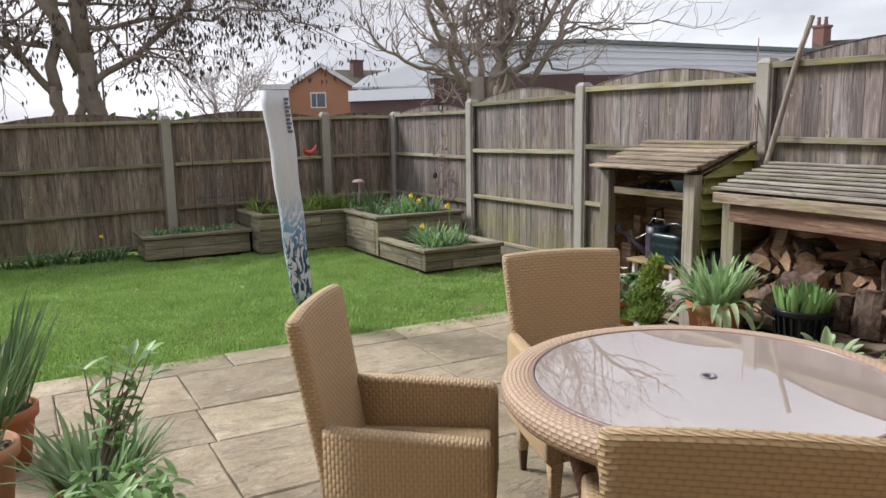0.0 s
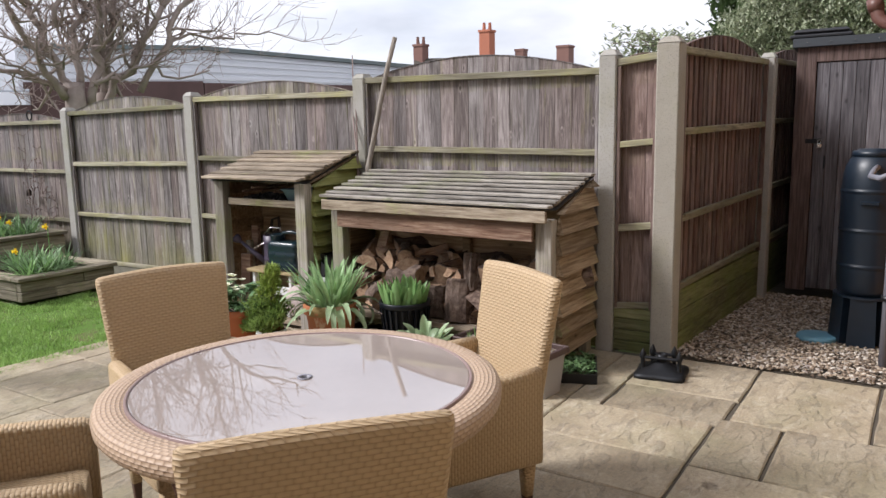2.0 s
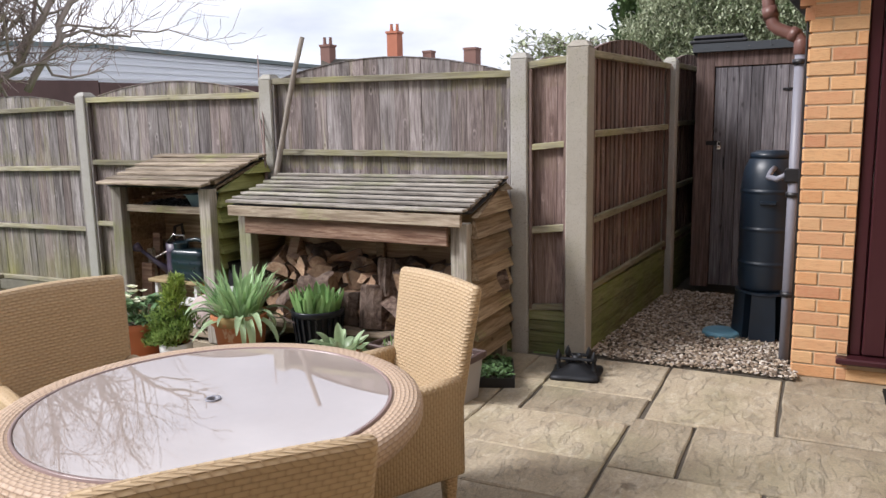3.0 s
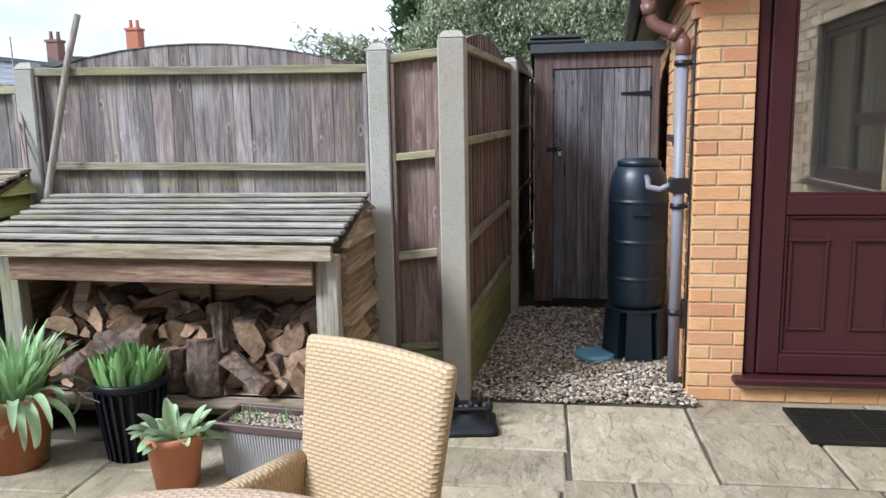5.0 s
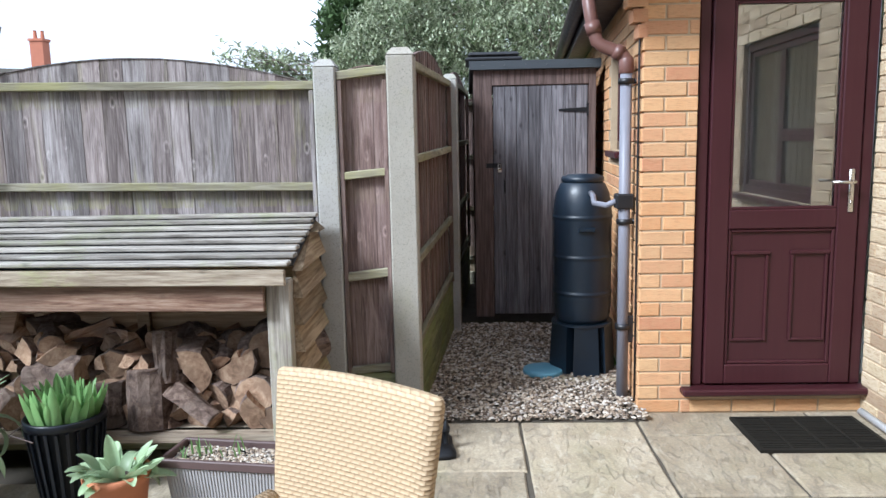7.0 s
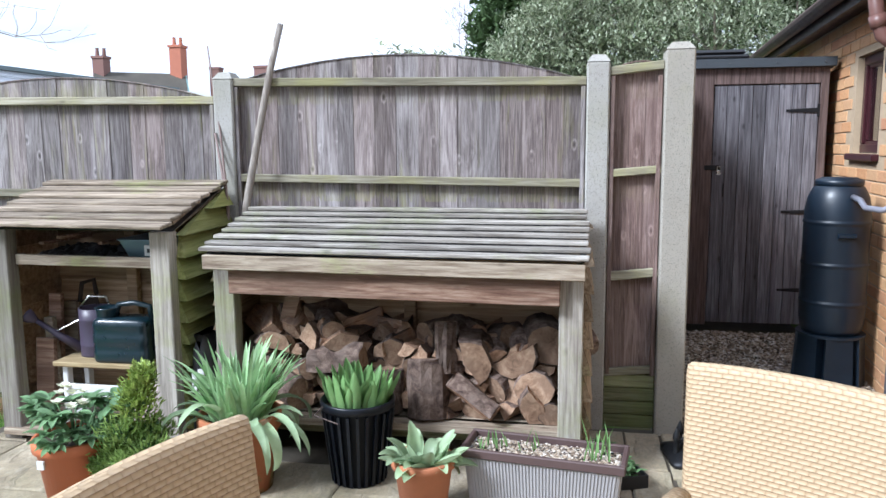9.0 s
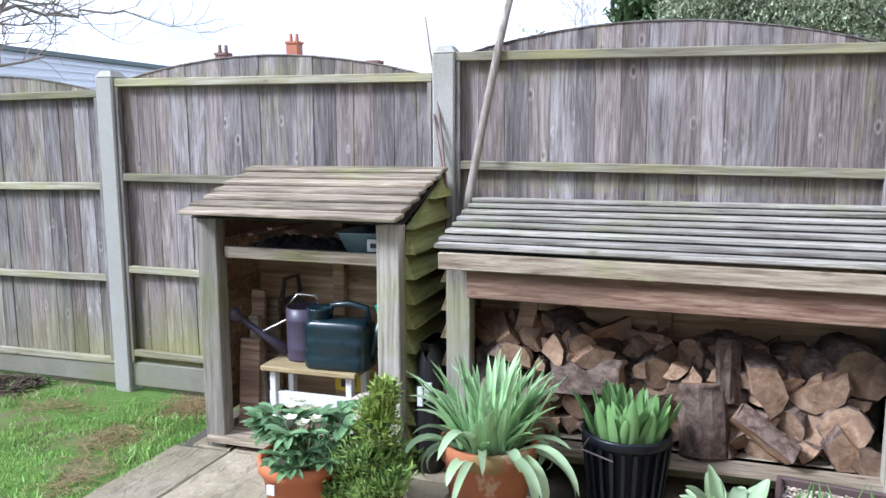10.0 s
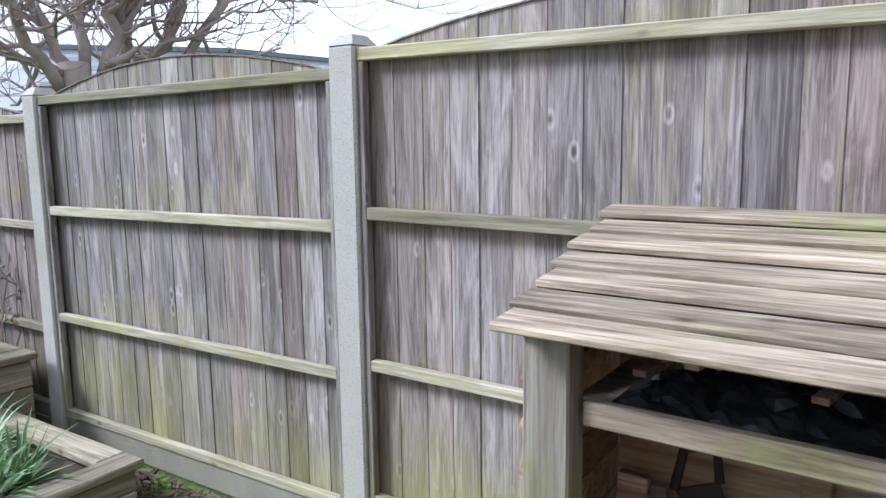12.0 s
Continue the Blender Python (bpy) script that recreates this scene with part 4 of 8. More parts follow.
def window(name, o, yaw, w, h, lights, label, at_depth=0.0):
    """A framed window; local x along the wall, y outwards, its sill at z = 0."""
    g = thing(name, label, "window", o, yaw, kind="structure")
    f = 0.06
    fr = M().box(0, -0.1, 0, w, -0.03, f, c=0.006).box(0, -0.1, h - f, w, -0.03, h, c=0.006).box(0, -0.1, f, f, -0.03, h - f, c=0.006).box(w - f, -0.1, f, w, -0.03, h - f, c=0.006)
    part("window_frame", fr, MAROON, g)
    part("window_sill", M().box(-0.04, -0.1, -0.045, w + 0.04, 0.05, -0.002, c=0.008), MAROON, g)
    for x0, x1, z0, z1 in lights:
        s = M()
        for q in ((x0, z0, x1, z0 + 0.04), (x0, z1 - 0.04, x1, z1), (x0, z0 + 0.04, x0 + 0.04, z1 - 0.04), (x1 - 0.04, z0 + 0.04, x1, z1 - 0.04)):
            s.box(q[0], -0.085, q[1], q[2], -0.045, q[3], c=0.005)
        part("sash", s, MAROON, g)
        part("pane", M().box(x0 + 0.035, -0.07, z0 + 0.035, x1 - 0.035, -0.062, z1 - 0.035), GLASS, g)
    return g


n_ = N("window_glass", 0.02, 0, 0.6)
GLASS = n_.done((0.82, 0.84, 0.83))
n_.b.inputs["Transmission Weight"].default_value = 1.0
n_.b.inputs["IOR"].default_value = 2.9
window("window_1", (2.66, -0.803, 1.02), 0, 1.2, 1.08, [(0.06, 0.6, 0.06, 1.02), (0.6, 1.14, 0.42, 1.02), (0.6, 1.14, 0.06, 0.42)], "maroon framed window with pale curtains in the buff brick wall")
CURTAIN = plain("curtain_cloth", (0.75, 0.76, 0.72), 0.9, var=0.05)
cu = M()
for i in range(24):
    x0, x1 = 2.70 + i * 0.047, 2.70 + (i + 1) * 0.047
    cu.box(x0, -1.03 + 0.012 * (i % 2), 1.03, x1, -1.018 + 0.012 * (i % 2), 2.08)
solo("curtain", cu, CURTAIN, "pale pleated curtain hanging inside the house window", "curtain")
wd = HX + WX1 * 0.996, WY + WX1 * SL
window("window_2", (wd[0], wd[1] - 0.01, WZ0), math.degrees(math.atan2(SL, 1)) + 180, WX1 - WX0, WZ1 - WZ0, [(0.05, WX1 - WX0 - 0.05, 0.04, WZ1 - WZ0 - 0.04)], "small maroon framed window in the passage wall").scale = (1, -1, 1)
solo("room_side", M().box(5.3, -0.3, 1.2, 6.2, -0.28, 2.1), CURTAIN, "pale blind inside the small side window", "blind")

# ---- the back door ----
door = thing("door_1", "closed maroon panelled back door with a glazed upper half", "door", (HX, 0, 0), 0, kind="structure")
DY0, DY1, DZ0, DZ1 = -0.80, 0.085, 0.14, 2.27
fr = M().box(0.015, DY1 - 0.062, DZ0, 0.09, DY1, DZ1, c=0.008).box(0.015, DY0, DZ0, 0.09, DY0 + 0.062, DZ1, c=0.008).box(0.015, DY0 + 0.062, DZ1 - 0.06, 0.09, DY1 - 0.062, DZ1, c=0.008)
part("door_frame", fr, MAROON, door)
part("threshold", M().box(-0.075, DY0 - 0.05, 0.105, 0.1, DY1 + 0.06, 0.14, c=0.008), MAROON, door)
leaf = thing("door_leaf", "", "", kind="")
leaf.parent = door
l0, l1 = DY0 + 0.066, DY1 - 0.066
S = 0.105
lm = M().box(0.0, l0, DZ0 + 0.01, 0.06, l0 + S, DZ1 - 0.065, c=0.006).box(0.0, l1 - S, DZ0 + 0.01, 0.06, l1, DZ1 - 0.065, c=0.006)
lm.box(0.0, l0 + S, DZ1 - 0.065 - S, 0.06, l1 - S, DZ1 - 0.065, c=0.006).box(0.0, l0 + S, 0.97, 0.06, l1 - S, 1.07, c=0.006).box(0.0, l0 + S, DZ0 + 0.01, 0.06, l1 - S, DZ0 + 0.115, c=0.006)
part("stiles_and_rails", lm, MAROON, leaf)
pm = M().box(0.022, l0 + S - 0.01, DZ0 + 0.11, 0.05, l1 - S + 0.01, 0.975)
part("panel", pm, MAROON, leaf)
mo = M()
for y0, y1, z0, z1 in ((l0 + S, l1 - S, DZ0 + 0.115, 0.97),):
    mo.box(0.008, y0, z0, 0.022, y0 + 0.018, z1, c=0.005).box(0.008, y1 - 0.018, z0, 0.022, y1, z1, c=0.005).box(0.008, y0 + 0.018, z0, 0.022, y1 - 0.018, z0 + 0.018, c=0.005).box(0.008, y0 + 0.018, z1 - 0.018, 0.022, y1 - 0.018, z1, c=0.005)
for y0, y1 in ((l0 + S + 0.026, l0 + S + 0.215), (l1 - S - 0.215, l1 - S - 0.026)):
    z0, z1 = 0.378, 0.836
    mo.box(0.010, y0, z0, 0.022, y0 + 0.016, z1, c=0.004).box(0.010, y1 - 0.016, z0, 0.022, y1, z1, c=0.004).box(0.010, y0 + 0.016, z0, 0.022, y1 - 0.016, z0 + 0.016, c=0.004).box(0.006, y0 - 0.006, z1, 0.022, y1 + 0.006, z1 + 0.02, c=0.004)
part("panel_moulding", mo, MAROON, leaf)
gb = M()
y0, y1, z0, z1 = l0 + S, l1 - S, 1.07, DZ1 - 0.065 - S
gb.box(0.006, y0, z0, 0.02, y0 + 0.014, z1, c=0.003).box(0.006, y1 - 0.014, z0, 0.02, y1, z1, c=0.003).box(0.006, y0 + 0.014, z0, 0.02, y1 - 0.014, z0 + 0.014, c=0.003).box(0.006, y0 + 0.014, z1 - 0.014, 0.02, y1 - 0.014, z1, c=0.003)
part("glazing_bead", gb, MAROON, leaf)
part("spacer", M().box(0.034, y0 + 0.014, z0 + 0.014, 0.038, y0 + 0.022, z1 - 0.014), STEEL, leaf)
part("pane", M().box(0.024, y0 + 0.002, z0 + 0.002, 0.030, y1 - 0.002, z1 - 0.002), GLASS, leaf)
hy = l0 + 0.045
hd = M().box(-0.010, hy - 0.014, 1.05, 0.0, hy + 0.014, 1.27, c=0.004)
hd.tube([(-0.008, hy, 1.205), (-0.045, hy, 1.205), (-0.05, hy + 0.02, 1.205), (-0.05, hy + 0.115, 1.207)], [0.009, 0.009, 0.009, 0.007], 8)
hd.tube([(-0.010, hy, 1.10), (-0.016, hy, 1.10)], 0.009, 8)
part("door_handle", soft(hd), STEEL, leaf, "polished steel lever handle on a long backplate")
# the kitchen seen dimly through the glass
room = thing("kitchen_room", "plain dim kitchen interior behind the door glass", "room", kind="structure")
IN = plain("room_paint", (0.62, 0.61, 0.56), 0.9)
# The gap above z 1.0 in the y -2.2 wall is invented, to let daylight in.
part("room_shell", M().box(4.8, -2.2, 0.0, 7.5, -2.15, 1.0).box(4.8, -2.2, 1.0, 5.0, -2.15, 2.4).box(6.9, -2.2, 1.0, 7.5, -2.15, 2.4).box(7.45, -2.15, 0.0, 7.5, 0.0, 2.4).box(4.8, -2.2, 2.35, 7.5, 0.0, 2.4).box(4.8, -2.2, 0.0, 7.5, 0.0, 0.05), IN, room)
part("worktop", M().box(4.95, -0.62, 0.86, 6.6, -0.05, 0.90, c=0.005), STEEL, room)
part("cupboards", M().box(4.98, -0.6, 0.05, 6.6, -0.05, 0.855, c=0.004), WHITE, room)
part("wall_cupboard", M().box(5.3, -0.45, 1.15, 5.9, -0.05, 2.1, c=0.01), WHITE, room)
cloth = M()
for i in range(9):
    a = i * 0.7
    cloth.lathe([(0.0, 0), (0.05, 0.005), (0.055, 0.03), (0.03, 0.06), (0, 0.065)], (5.1 + 0.1 * math.cos(a), -0.3 + 0.1 * math.sin(a), 0.95), 8)
part("blue_cloth", cloth, BLUETUB, room)
part("socket_plate", M().box(7.43, -0.9, 1.0, 7.45, -0.75, 1.1), WHITE, room)

# ---- distance ----
FARWALL = brick_mat("far_brick_orange", [(0.35, 0.16, 0.10), (0.40, 0.20, 0.125)])
FARDARK = plain("far_brick_dark", (0.12, 0.075, 0.068), 0.9, scale=1.5, var=0.3)
CLAD = plain("white_cladding", (0.74, 0.76, 0.80), 0.6, scale=0.5, var=0.06)
CLADROOF = plain("grey_roof_sheet", (0.16, 0.19, 0.19), 0.7, scale=0.6)
FARTILE = plain("far_roof_tile", (0.085, 0.075, 0.06), 0.9, scale=1.2, var=0.4)
CHIM = plain("chimney_orange", (0.40, 0.15, 0.09), 0.85, scale=2)
CHIMD = plain("chimney_brown", (0.20, 0.11, 0.09), 0.9, scale=2)


def az(a, d, z=0.0):
    a = radians(a)
    return Vector((-0.17 + d * math.cos(a), 0.33 + d * math.sin(a), z))


def elz(e, d):
    return 1.4 + d * math.tan(radians(e))


def quad_wall(m, p, q, z0, z1, t=0.3, mi=0):
    p, q = Vector(p), Vector(q)
    d = (q - p).normalized()
    n = Vector((-d.y, d.x, 0)) * t
    a, b = Vector((p.x, p.y, 0)), Vector((q.x, q.y, 0))
    zs = z1 if isinstance(z1, tuple) else (z1, z1)
    pts = [(*(a.xy), z0), (*(b.xy), z0), (*((b + n).xy), z0), (*((a + n).xy), z0), (*(a.xy), zs[0]), (*(b.xy), zs[1]), (*((b + n).xy), zs[1]), (*((a + n).xy), zs[0])]
    return m.hull(pts, [(0, 1, 5, 4), (1, 2, 6, 5), (2, 3, 7, 6), (3, 0, 4, 7), (4, 5, 6, 7), (0, 3, 2, 1)], mi)


# long white-clad works building
wb = thing("industrial_building", "long white-clad works building with a dark brick base", "building")
D1 = 58.0
p0, p1, p2 = az(61.3, 57), az(50, 57), az(30, 70)
H1 = elz(5.65, 57)
for a, b, ha, hb in ((p0, p1, H1, elz(5.75, 57)), (p1, p2, elz(5.75, 57), elz(3.9, 70))):
    part("brick_base", quad_wall(M(), b, a, 0, (elz(3.3, 62), elz(3.3, 60))), FARDARK, wb)
    m = M()
    for k in range(9):
        la, lb = elz(3.3, 60) + (ha - elz(3.3, 60)) * k / 9, elz(3.3, 60) + (hb - elz(3.3, 60)) * k / 9
        ha2, hb2 = elz(3.3, 60) + (ha - elz(3.3, 60)) * (k + 1) / 9, elz(3.3, 60) + (hb - elz(3.3, 60)) * (k + 1) / 9
        o = (b - a).normalized().cross(Vector((0, 0, 1))) * -0.12
        d = o * (1 if k % 2 else 0.4)
        x, y = a + d, b + d
        m.hull([(*x.xy, la), (*y.xy, lb), (*y.xy, hb2 - 0.03), (*x.xy, ha2 - 0.03), (*(a - d * 2).xy, la), (*(b - d * 2).xy, lb), (*(b - d * 2).xy, hb2 - 0.03), (*(a - d * 2).xy, ha2 - 0.03)],
               [(0, 3, 2, 1), (4, 5, 6, 7), (0, 1, 5, 4), (3, 7, 6, 2), (0, 4, 7, 3), (1, 2, 6, 5)])
    part("cladding", m, CLAD, wb)
    part("roof_edge", M().beam((*a.xy, ha + 0.12), (*b.xy, hb + 0.12), 0.9, 0.28), CLADROOF, wb)
back = az(61.3, 80)
part("end_wall", quad_wall(M(), p0, back, 0, H1), CLAD, wb)
# lower lean-to of the same works
lt = thing("lean_to_building", "low white-roofed lean-to with a dark brick wall beside the works", "building")
a, b = az(67.1, 60), az(61.0, 56)
part("brick_base", quad_wall(M(), b, a, 0, elz(1.95, 58)), FARDARK, lt)
part("fascia", quad_wall(M(), b, a, elz(1.95, 58), elz(2.75, 58), 0.5), CLAD, lt)
c, d = az(66.0, 74), az(61.0, 72)
part("roof", M().hull([(*a.xy, elz(2.8, 60)), (*b.xy, elz(2.8, 56)), (*d.xy, elz(4.9, 72)), (*c.xy, elz(3.6, 74)), (*a.xy, elz(2.8, 60) + .15), (*b.xy, elz(2.8, 56) + .15), (*d.xy, elz(4.9, 72) + .15), (*c.xy, elz(3.6, 74) + .15)],
                      [(0, 3, 2, 1), (4, 5, 6, 7), (0, 1, 5, 4), (1, 2, 6, 5), (2, 3, 7, 6), (3, 0, 4, 7)]), plain("lean_to_sheet", (0.25, 0.265, 0.285), 0.7, scale=0.6, var=0.08), lt)


def far_house():
    h = thing("orange_brick_house", "orange brick house with a white-edged gable and mossy brown roof", "house")
    L, Rr, D = 71.9, 66.7, 82
    a, b = az(L, D), az(Rr, D)
    pk = (a + b) / 2
    ze, zp = elz(2.9, D), elz(4.45, D)
    out = (b - a).normalized().cross(Vector((0, 0, 1)))
    bk = -out * 9
    w = M().hull([(*a.xy, 0), (*b.xy, 0), (*b.xy, ze), (*pk.xy, zp), (*a.xy, ze), (*(a + bk).xy, 0), (*(b + bk).xy, 0), (*(b + bk).xy, ze), (*(pk + bk).xy, zp), (*(a + bk).xy, ze)],
                 [(0, 1, 2, 3, 4), (9, 8, 7, 6, 5), (1, 6, 7, 2), (0, 4, 9, 5)])
    part("wall", w, FARWALL, h)
    for s, e in ((a, 1), (b, -1)):
        q = s + (s - pk) * 0.12
        f = out * 0.4
        za, zb = ze - (zp - ze) * 0.12, zp + 0.25
        part("roof", M().hull([(*(q + f).xy, za), (*(pk + f).xy, zp), (*(pk + bk).xy, zp), (*(q + bk).xy, za), (*(q + f).xy, za + .25), (*(pk + f).xy, zb), (*(pk + bk).xy, zb), (*(q + bk).xy, za + .25)],
                              [(0, 3, 2, 1), (4, 5, 6, 7), (0, 1, 5, 4), (1, 2, 6, 5), (2, 3, 7, 6), (3, 0, 4, 7)]), FARTILE, h)
        part("bargeboard", M().beam((*(q + f * 1.2).xy, za + 0.05), (*(pk + f * 1.2).xy, zp + 0.1), 0.12, 0.42), WHITE, h)
    # the wing that runs to the right
    c = az(61.5, D + 4)
    part("wing_wall", quad_wall(M(), c, b + bk * 0.3, 0, ze), FARWALL, h)
    u = (c - b).normalized()
    v = -out
    r0, r1 = pk + bk * 0.35, c + bk * 0.35
    part("wing_roof", M().hull([(*(b + bk * 0.05).xy, ze), (*(c + bk * 0.05).xy, ze), (*(c + bk * 0.5).xy, zp - 0.2), (*(pk + bk * 0.5).xy, zp - 0.2), (*(b + bk * 0.05).xy, ze + .2), (*(c + bk * 0.05).xy, ze + .2), (*(c + bk * 0.5).xy, zp), (*(pk + bk * 0.5).xy, zp)],
                               [(0, 3, 2, 1), (4, 5, 6, 7), (0, 1, 5, 4), (1, 2, 6, 5), (2, 3, 7, 6), (3, 0, 4, 7)]), FARTILE, h)
    ch = az(66.7, D + 4)
    ch = thing_m = M().box(ch.x - 0.6, ch.y - 0.5, zp - 1.2, ch.x + 0.6, ch.y + 0.5, zp + 0.75).box(ch.x - 0.7, ch.y - 0.6, zp + 0.75, ch.x + 0.7, ch.y + 0.6, zp + 0.95)
    part("chimney", thing_m, FARDARK, h)
    p = az(66.7, D + 4)
    part("aerial", M().tube([(p.x, p.y, zp + 0.9), (p.x, p.y, zp + 2.8)], 0.05, 5).beam((p.x - 0.5, p.y, zp + 2.7), (p.x + 0.5, p.y, zp + 2.7), 0.06, 0.06), WIRE, h)
    m = az(69.55, D)
    wd0, wd1 = az(70.15, D) + out * 0.05, az(69.0, D) + out * 0.05
    z0, z1 = elz(1.45, D), elz(2.6, D)
    win = part("window", quad_wall(M(), wd1, wd0, z0, z1, 0.1), WHITE, h)
    for k0, k1 in ((0.08, 0.36), (0.42, 0.92)):
        g0, g1 = wd0.lerp(wd1, k0) + out * 0.08, wd0.lerp(wd1, k1) + out * 0.08
        part("pane", quad_wall(M(), g1, g0, z0 + 0.15, z1 - 0.15, 0.05), GLASSFAR, win)
    # flat-roofed part to the left
    e = az(73.4, D - 1)
    part("flat_roof_wing", quad_wall(M(), a, e, 0, elz(2.6, D)), FARWALL, h)
    part("flat_roof_edge", quad_wall(M(), az(71.6, D - 2), az(73.8, D - 2), elz(2.65, D), elz(3.0, D), 3), WHITE, h)


GLASSFAR = plain("far_window_glass", (0.05, 0.06, 0.075), 0.1, spec=0.8)
far_house()


def far_terrace():
    h = thing("terraced_house", "slate-roofed terraced house with tall orange and brown chimneys", "house")
    D = 108.0
    a, b = az(34.8, D), az(29.0, D)
    zr = elz(5.1, D)
    out = (b - a).normalized().cross(Vector((0, 0, 1)))
    part("roof", M().hull([(*(a + out * 5).xy, zr - 3.4), (*(b + out * 5).xy, zr - 3.4), (*b.xy, zr), (*a.xy, zr), (*(a - out * 5).xy, zr - 3.4), (*(b - out * 5).xy, zr - 3.4)], [(0, 1, 2, 3), (3, 2, 5, 4), (1, 5, 2), (0, 3, 4), (0, 4, 5, 1)]), FARTILE, h)
    w = M()
    w.hull([(*(a + out * 4.7).xy, 0), (*(b + out * 4.7).xy, 0), (*(b - out * 4.7).xy, 0), (*(a - out * 4.7).xy, 0), (*(a + out * 4.7).xy, zr - 3.4), (*(b + out * 4.7).xy, zr - 3.4), (*(b - out * 4.7).xy, zr - 3.4), (*(a - out * 4.7).xy, zr - 3.4)],
           [(0, 1, 5, 4), (1, 2, 6, 5), (2, 3, 7, 6), (3, 0, 4, 7)])
    part("wall", w, CLAD, h)
    g = M().hull([(*(b + out * 4.8).xy, zr - 3.5), (*b.xy, zr - 0.1), (*(b - out * 4.8).xy, zr - 3.5), (*(b + out * 4.8 + (b - a).normalized() * .2).xy, zr - 3.5), (*(b + (b - a).normalized() * .2).xy, zr - 0.1), (*(b - out * 4.8 + (b - a).normalized() * .2).xy, zr - 3.5)],
                 [(0, 1, 2), (3, 5, 4), (0, 3, 4, 1), (1, 4, 5, 2)])
    part("gable", g, plain("gable_render", (0.30, 0.45, 0.42), 0.8), h)
    for ang, top, wdt, mat, pots in ((34.3, 6.1, 1.5, CHIMD, 2), (29.4, 7.0, 1.6, CHIM, 2)):
        p = az(ang, D)
        zt = elz(top, D)
        c = part("chimney", M().box(p.x - wdt / 2, p.y - wdt / 2, zr - 2, p.x + wdt / 2, p.y + wdt / 2, zt - 0.3).box(p.x - wdt * .58, p.y - wdt * .58, zt - 0.3, p.x + wdt * .58, p.y + wdt * .58, zt), mat, h)
        for i in range(pots):
            q = az(ang + (i - 0.5) * 0.42, D)
            part("chimney_pot", M().lathe([(0.26, 0), (0.2, 0.9), (0.24, 1.0), (0.0, 1.0)], (q.x, q.y, zt), 10), mat, c)
    for ang, top, z0, wdt in ((26.9, 5.6, 0.0, 1.3), (23.7, 5.75, 0.0, 1.8)):
        p = az(ang, D)
        c = solo("chimney_stack", M().box(p.x - wdt / 2, p.y - wdt / 2, 0, p.x + wdt / 2, p.y + wdt / 2, elz(top, D) - 0.3).box(p.x - wdt * .55, p.y - wdt * .55, elz(top, D) - 0.3, p.x + wdt * .55, p.y + wdt * .55, elz(top, D)), CHIMD,
                 "brown brick chimney stack of a distant house", "chimney")


far_terrace()
lp = az(84.2, 60)
solo("lamp_post", M().tube([(lp.x, lp.y, 0), (lp.x, lp.y, elz(6.0, 60))], [0.1, 0.06], 8), WIRE, "thin grey street post beyond the trees", "post")
for a0, d0, s0 in ((81.3, 100, 2.6), (79, 115, 2.0)):
    hb = M()
    q = az(a0, d0)
    rr = random.Random(int(a0 * 7))
    for i in range(260):
        c = q + Vector((rr.gauss(0, s0), rr.gauss(0, 1.5), abs(rr.gauss(0, s0 * 0.45)) + 0.4))
        hb.blade(c, rr.uniform(0, 6.28), 1.3, 0.8, rr.uniform(-0.5, 1.4), 0.6, 2)
    # The farther bush takes the twig colour paled for haze.
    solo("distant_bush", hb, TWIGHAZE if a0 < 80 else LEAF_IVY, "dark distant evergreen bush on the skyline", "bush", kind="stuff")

# ================= furniture =================


def rrect(w, h, r, n=4):
    """A rounded rectangle about the origin, as (x, y)."""
    out = []
    for cx, cy, a0 in ((w / 2 - r, h / 2 - r, 0), (-w / 2 + r, h / 2 - r, 90), (-w / 2 + r, -h / 2 + r, 180), (w / 2 - r, -h / 2 + r, 270)):
        for i in range(n + 1):
            a = radians(a0 + 90 * i / n)
            out.append((cx + r * math.cos(a), cy + r * math.sin(a)))
    return out


def slab_loops(rows):
    """Rows of (z, y of the middle, width, thickness, bow) make level loops of a bowed upright panel."""
    loops = []
    for z, y, w, t, bow, rr in rows:
        lp = []
        nx = 9
        xs = [w * (i / nx - 0.5) for i in range(nx + 1)]
        fr = [(x, y + t / 2 - bow * (1 - (2 * x / w) ** 2) * -1) for x in xs]
        bk = [(x, y - t / 2 - bow * (1 - (2 * x / w) ** 2) * -1) for x in reversed(xs)]
        q = min(t * 0.3, 0.014)
        pts = [(fr[0][0] + q * .0, fr[0][1] - q)] + [(fr[0][0] + q, fr[0][1])] + fr[1:-1] + [(fr[-1][0] - q, fr[-1][1]), (fr[-1][0], fr[-1][1] - q)]
        pts += [(bk[0][0], bk[0][1] + q), (bk[0][0] - q, bk[0][1])] + bk[1:-1] + [(bk[-1][0] + q, bk[-1][1]), (bk[-1][0], bk[-1][1] + q)]
        loops.append([(x, yy, z + rr * (1 - (2 * x / w) ** 2)) for x, yy in pts])
    return loops


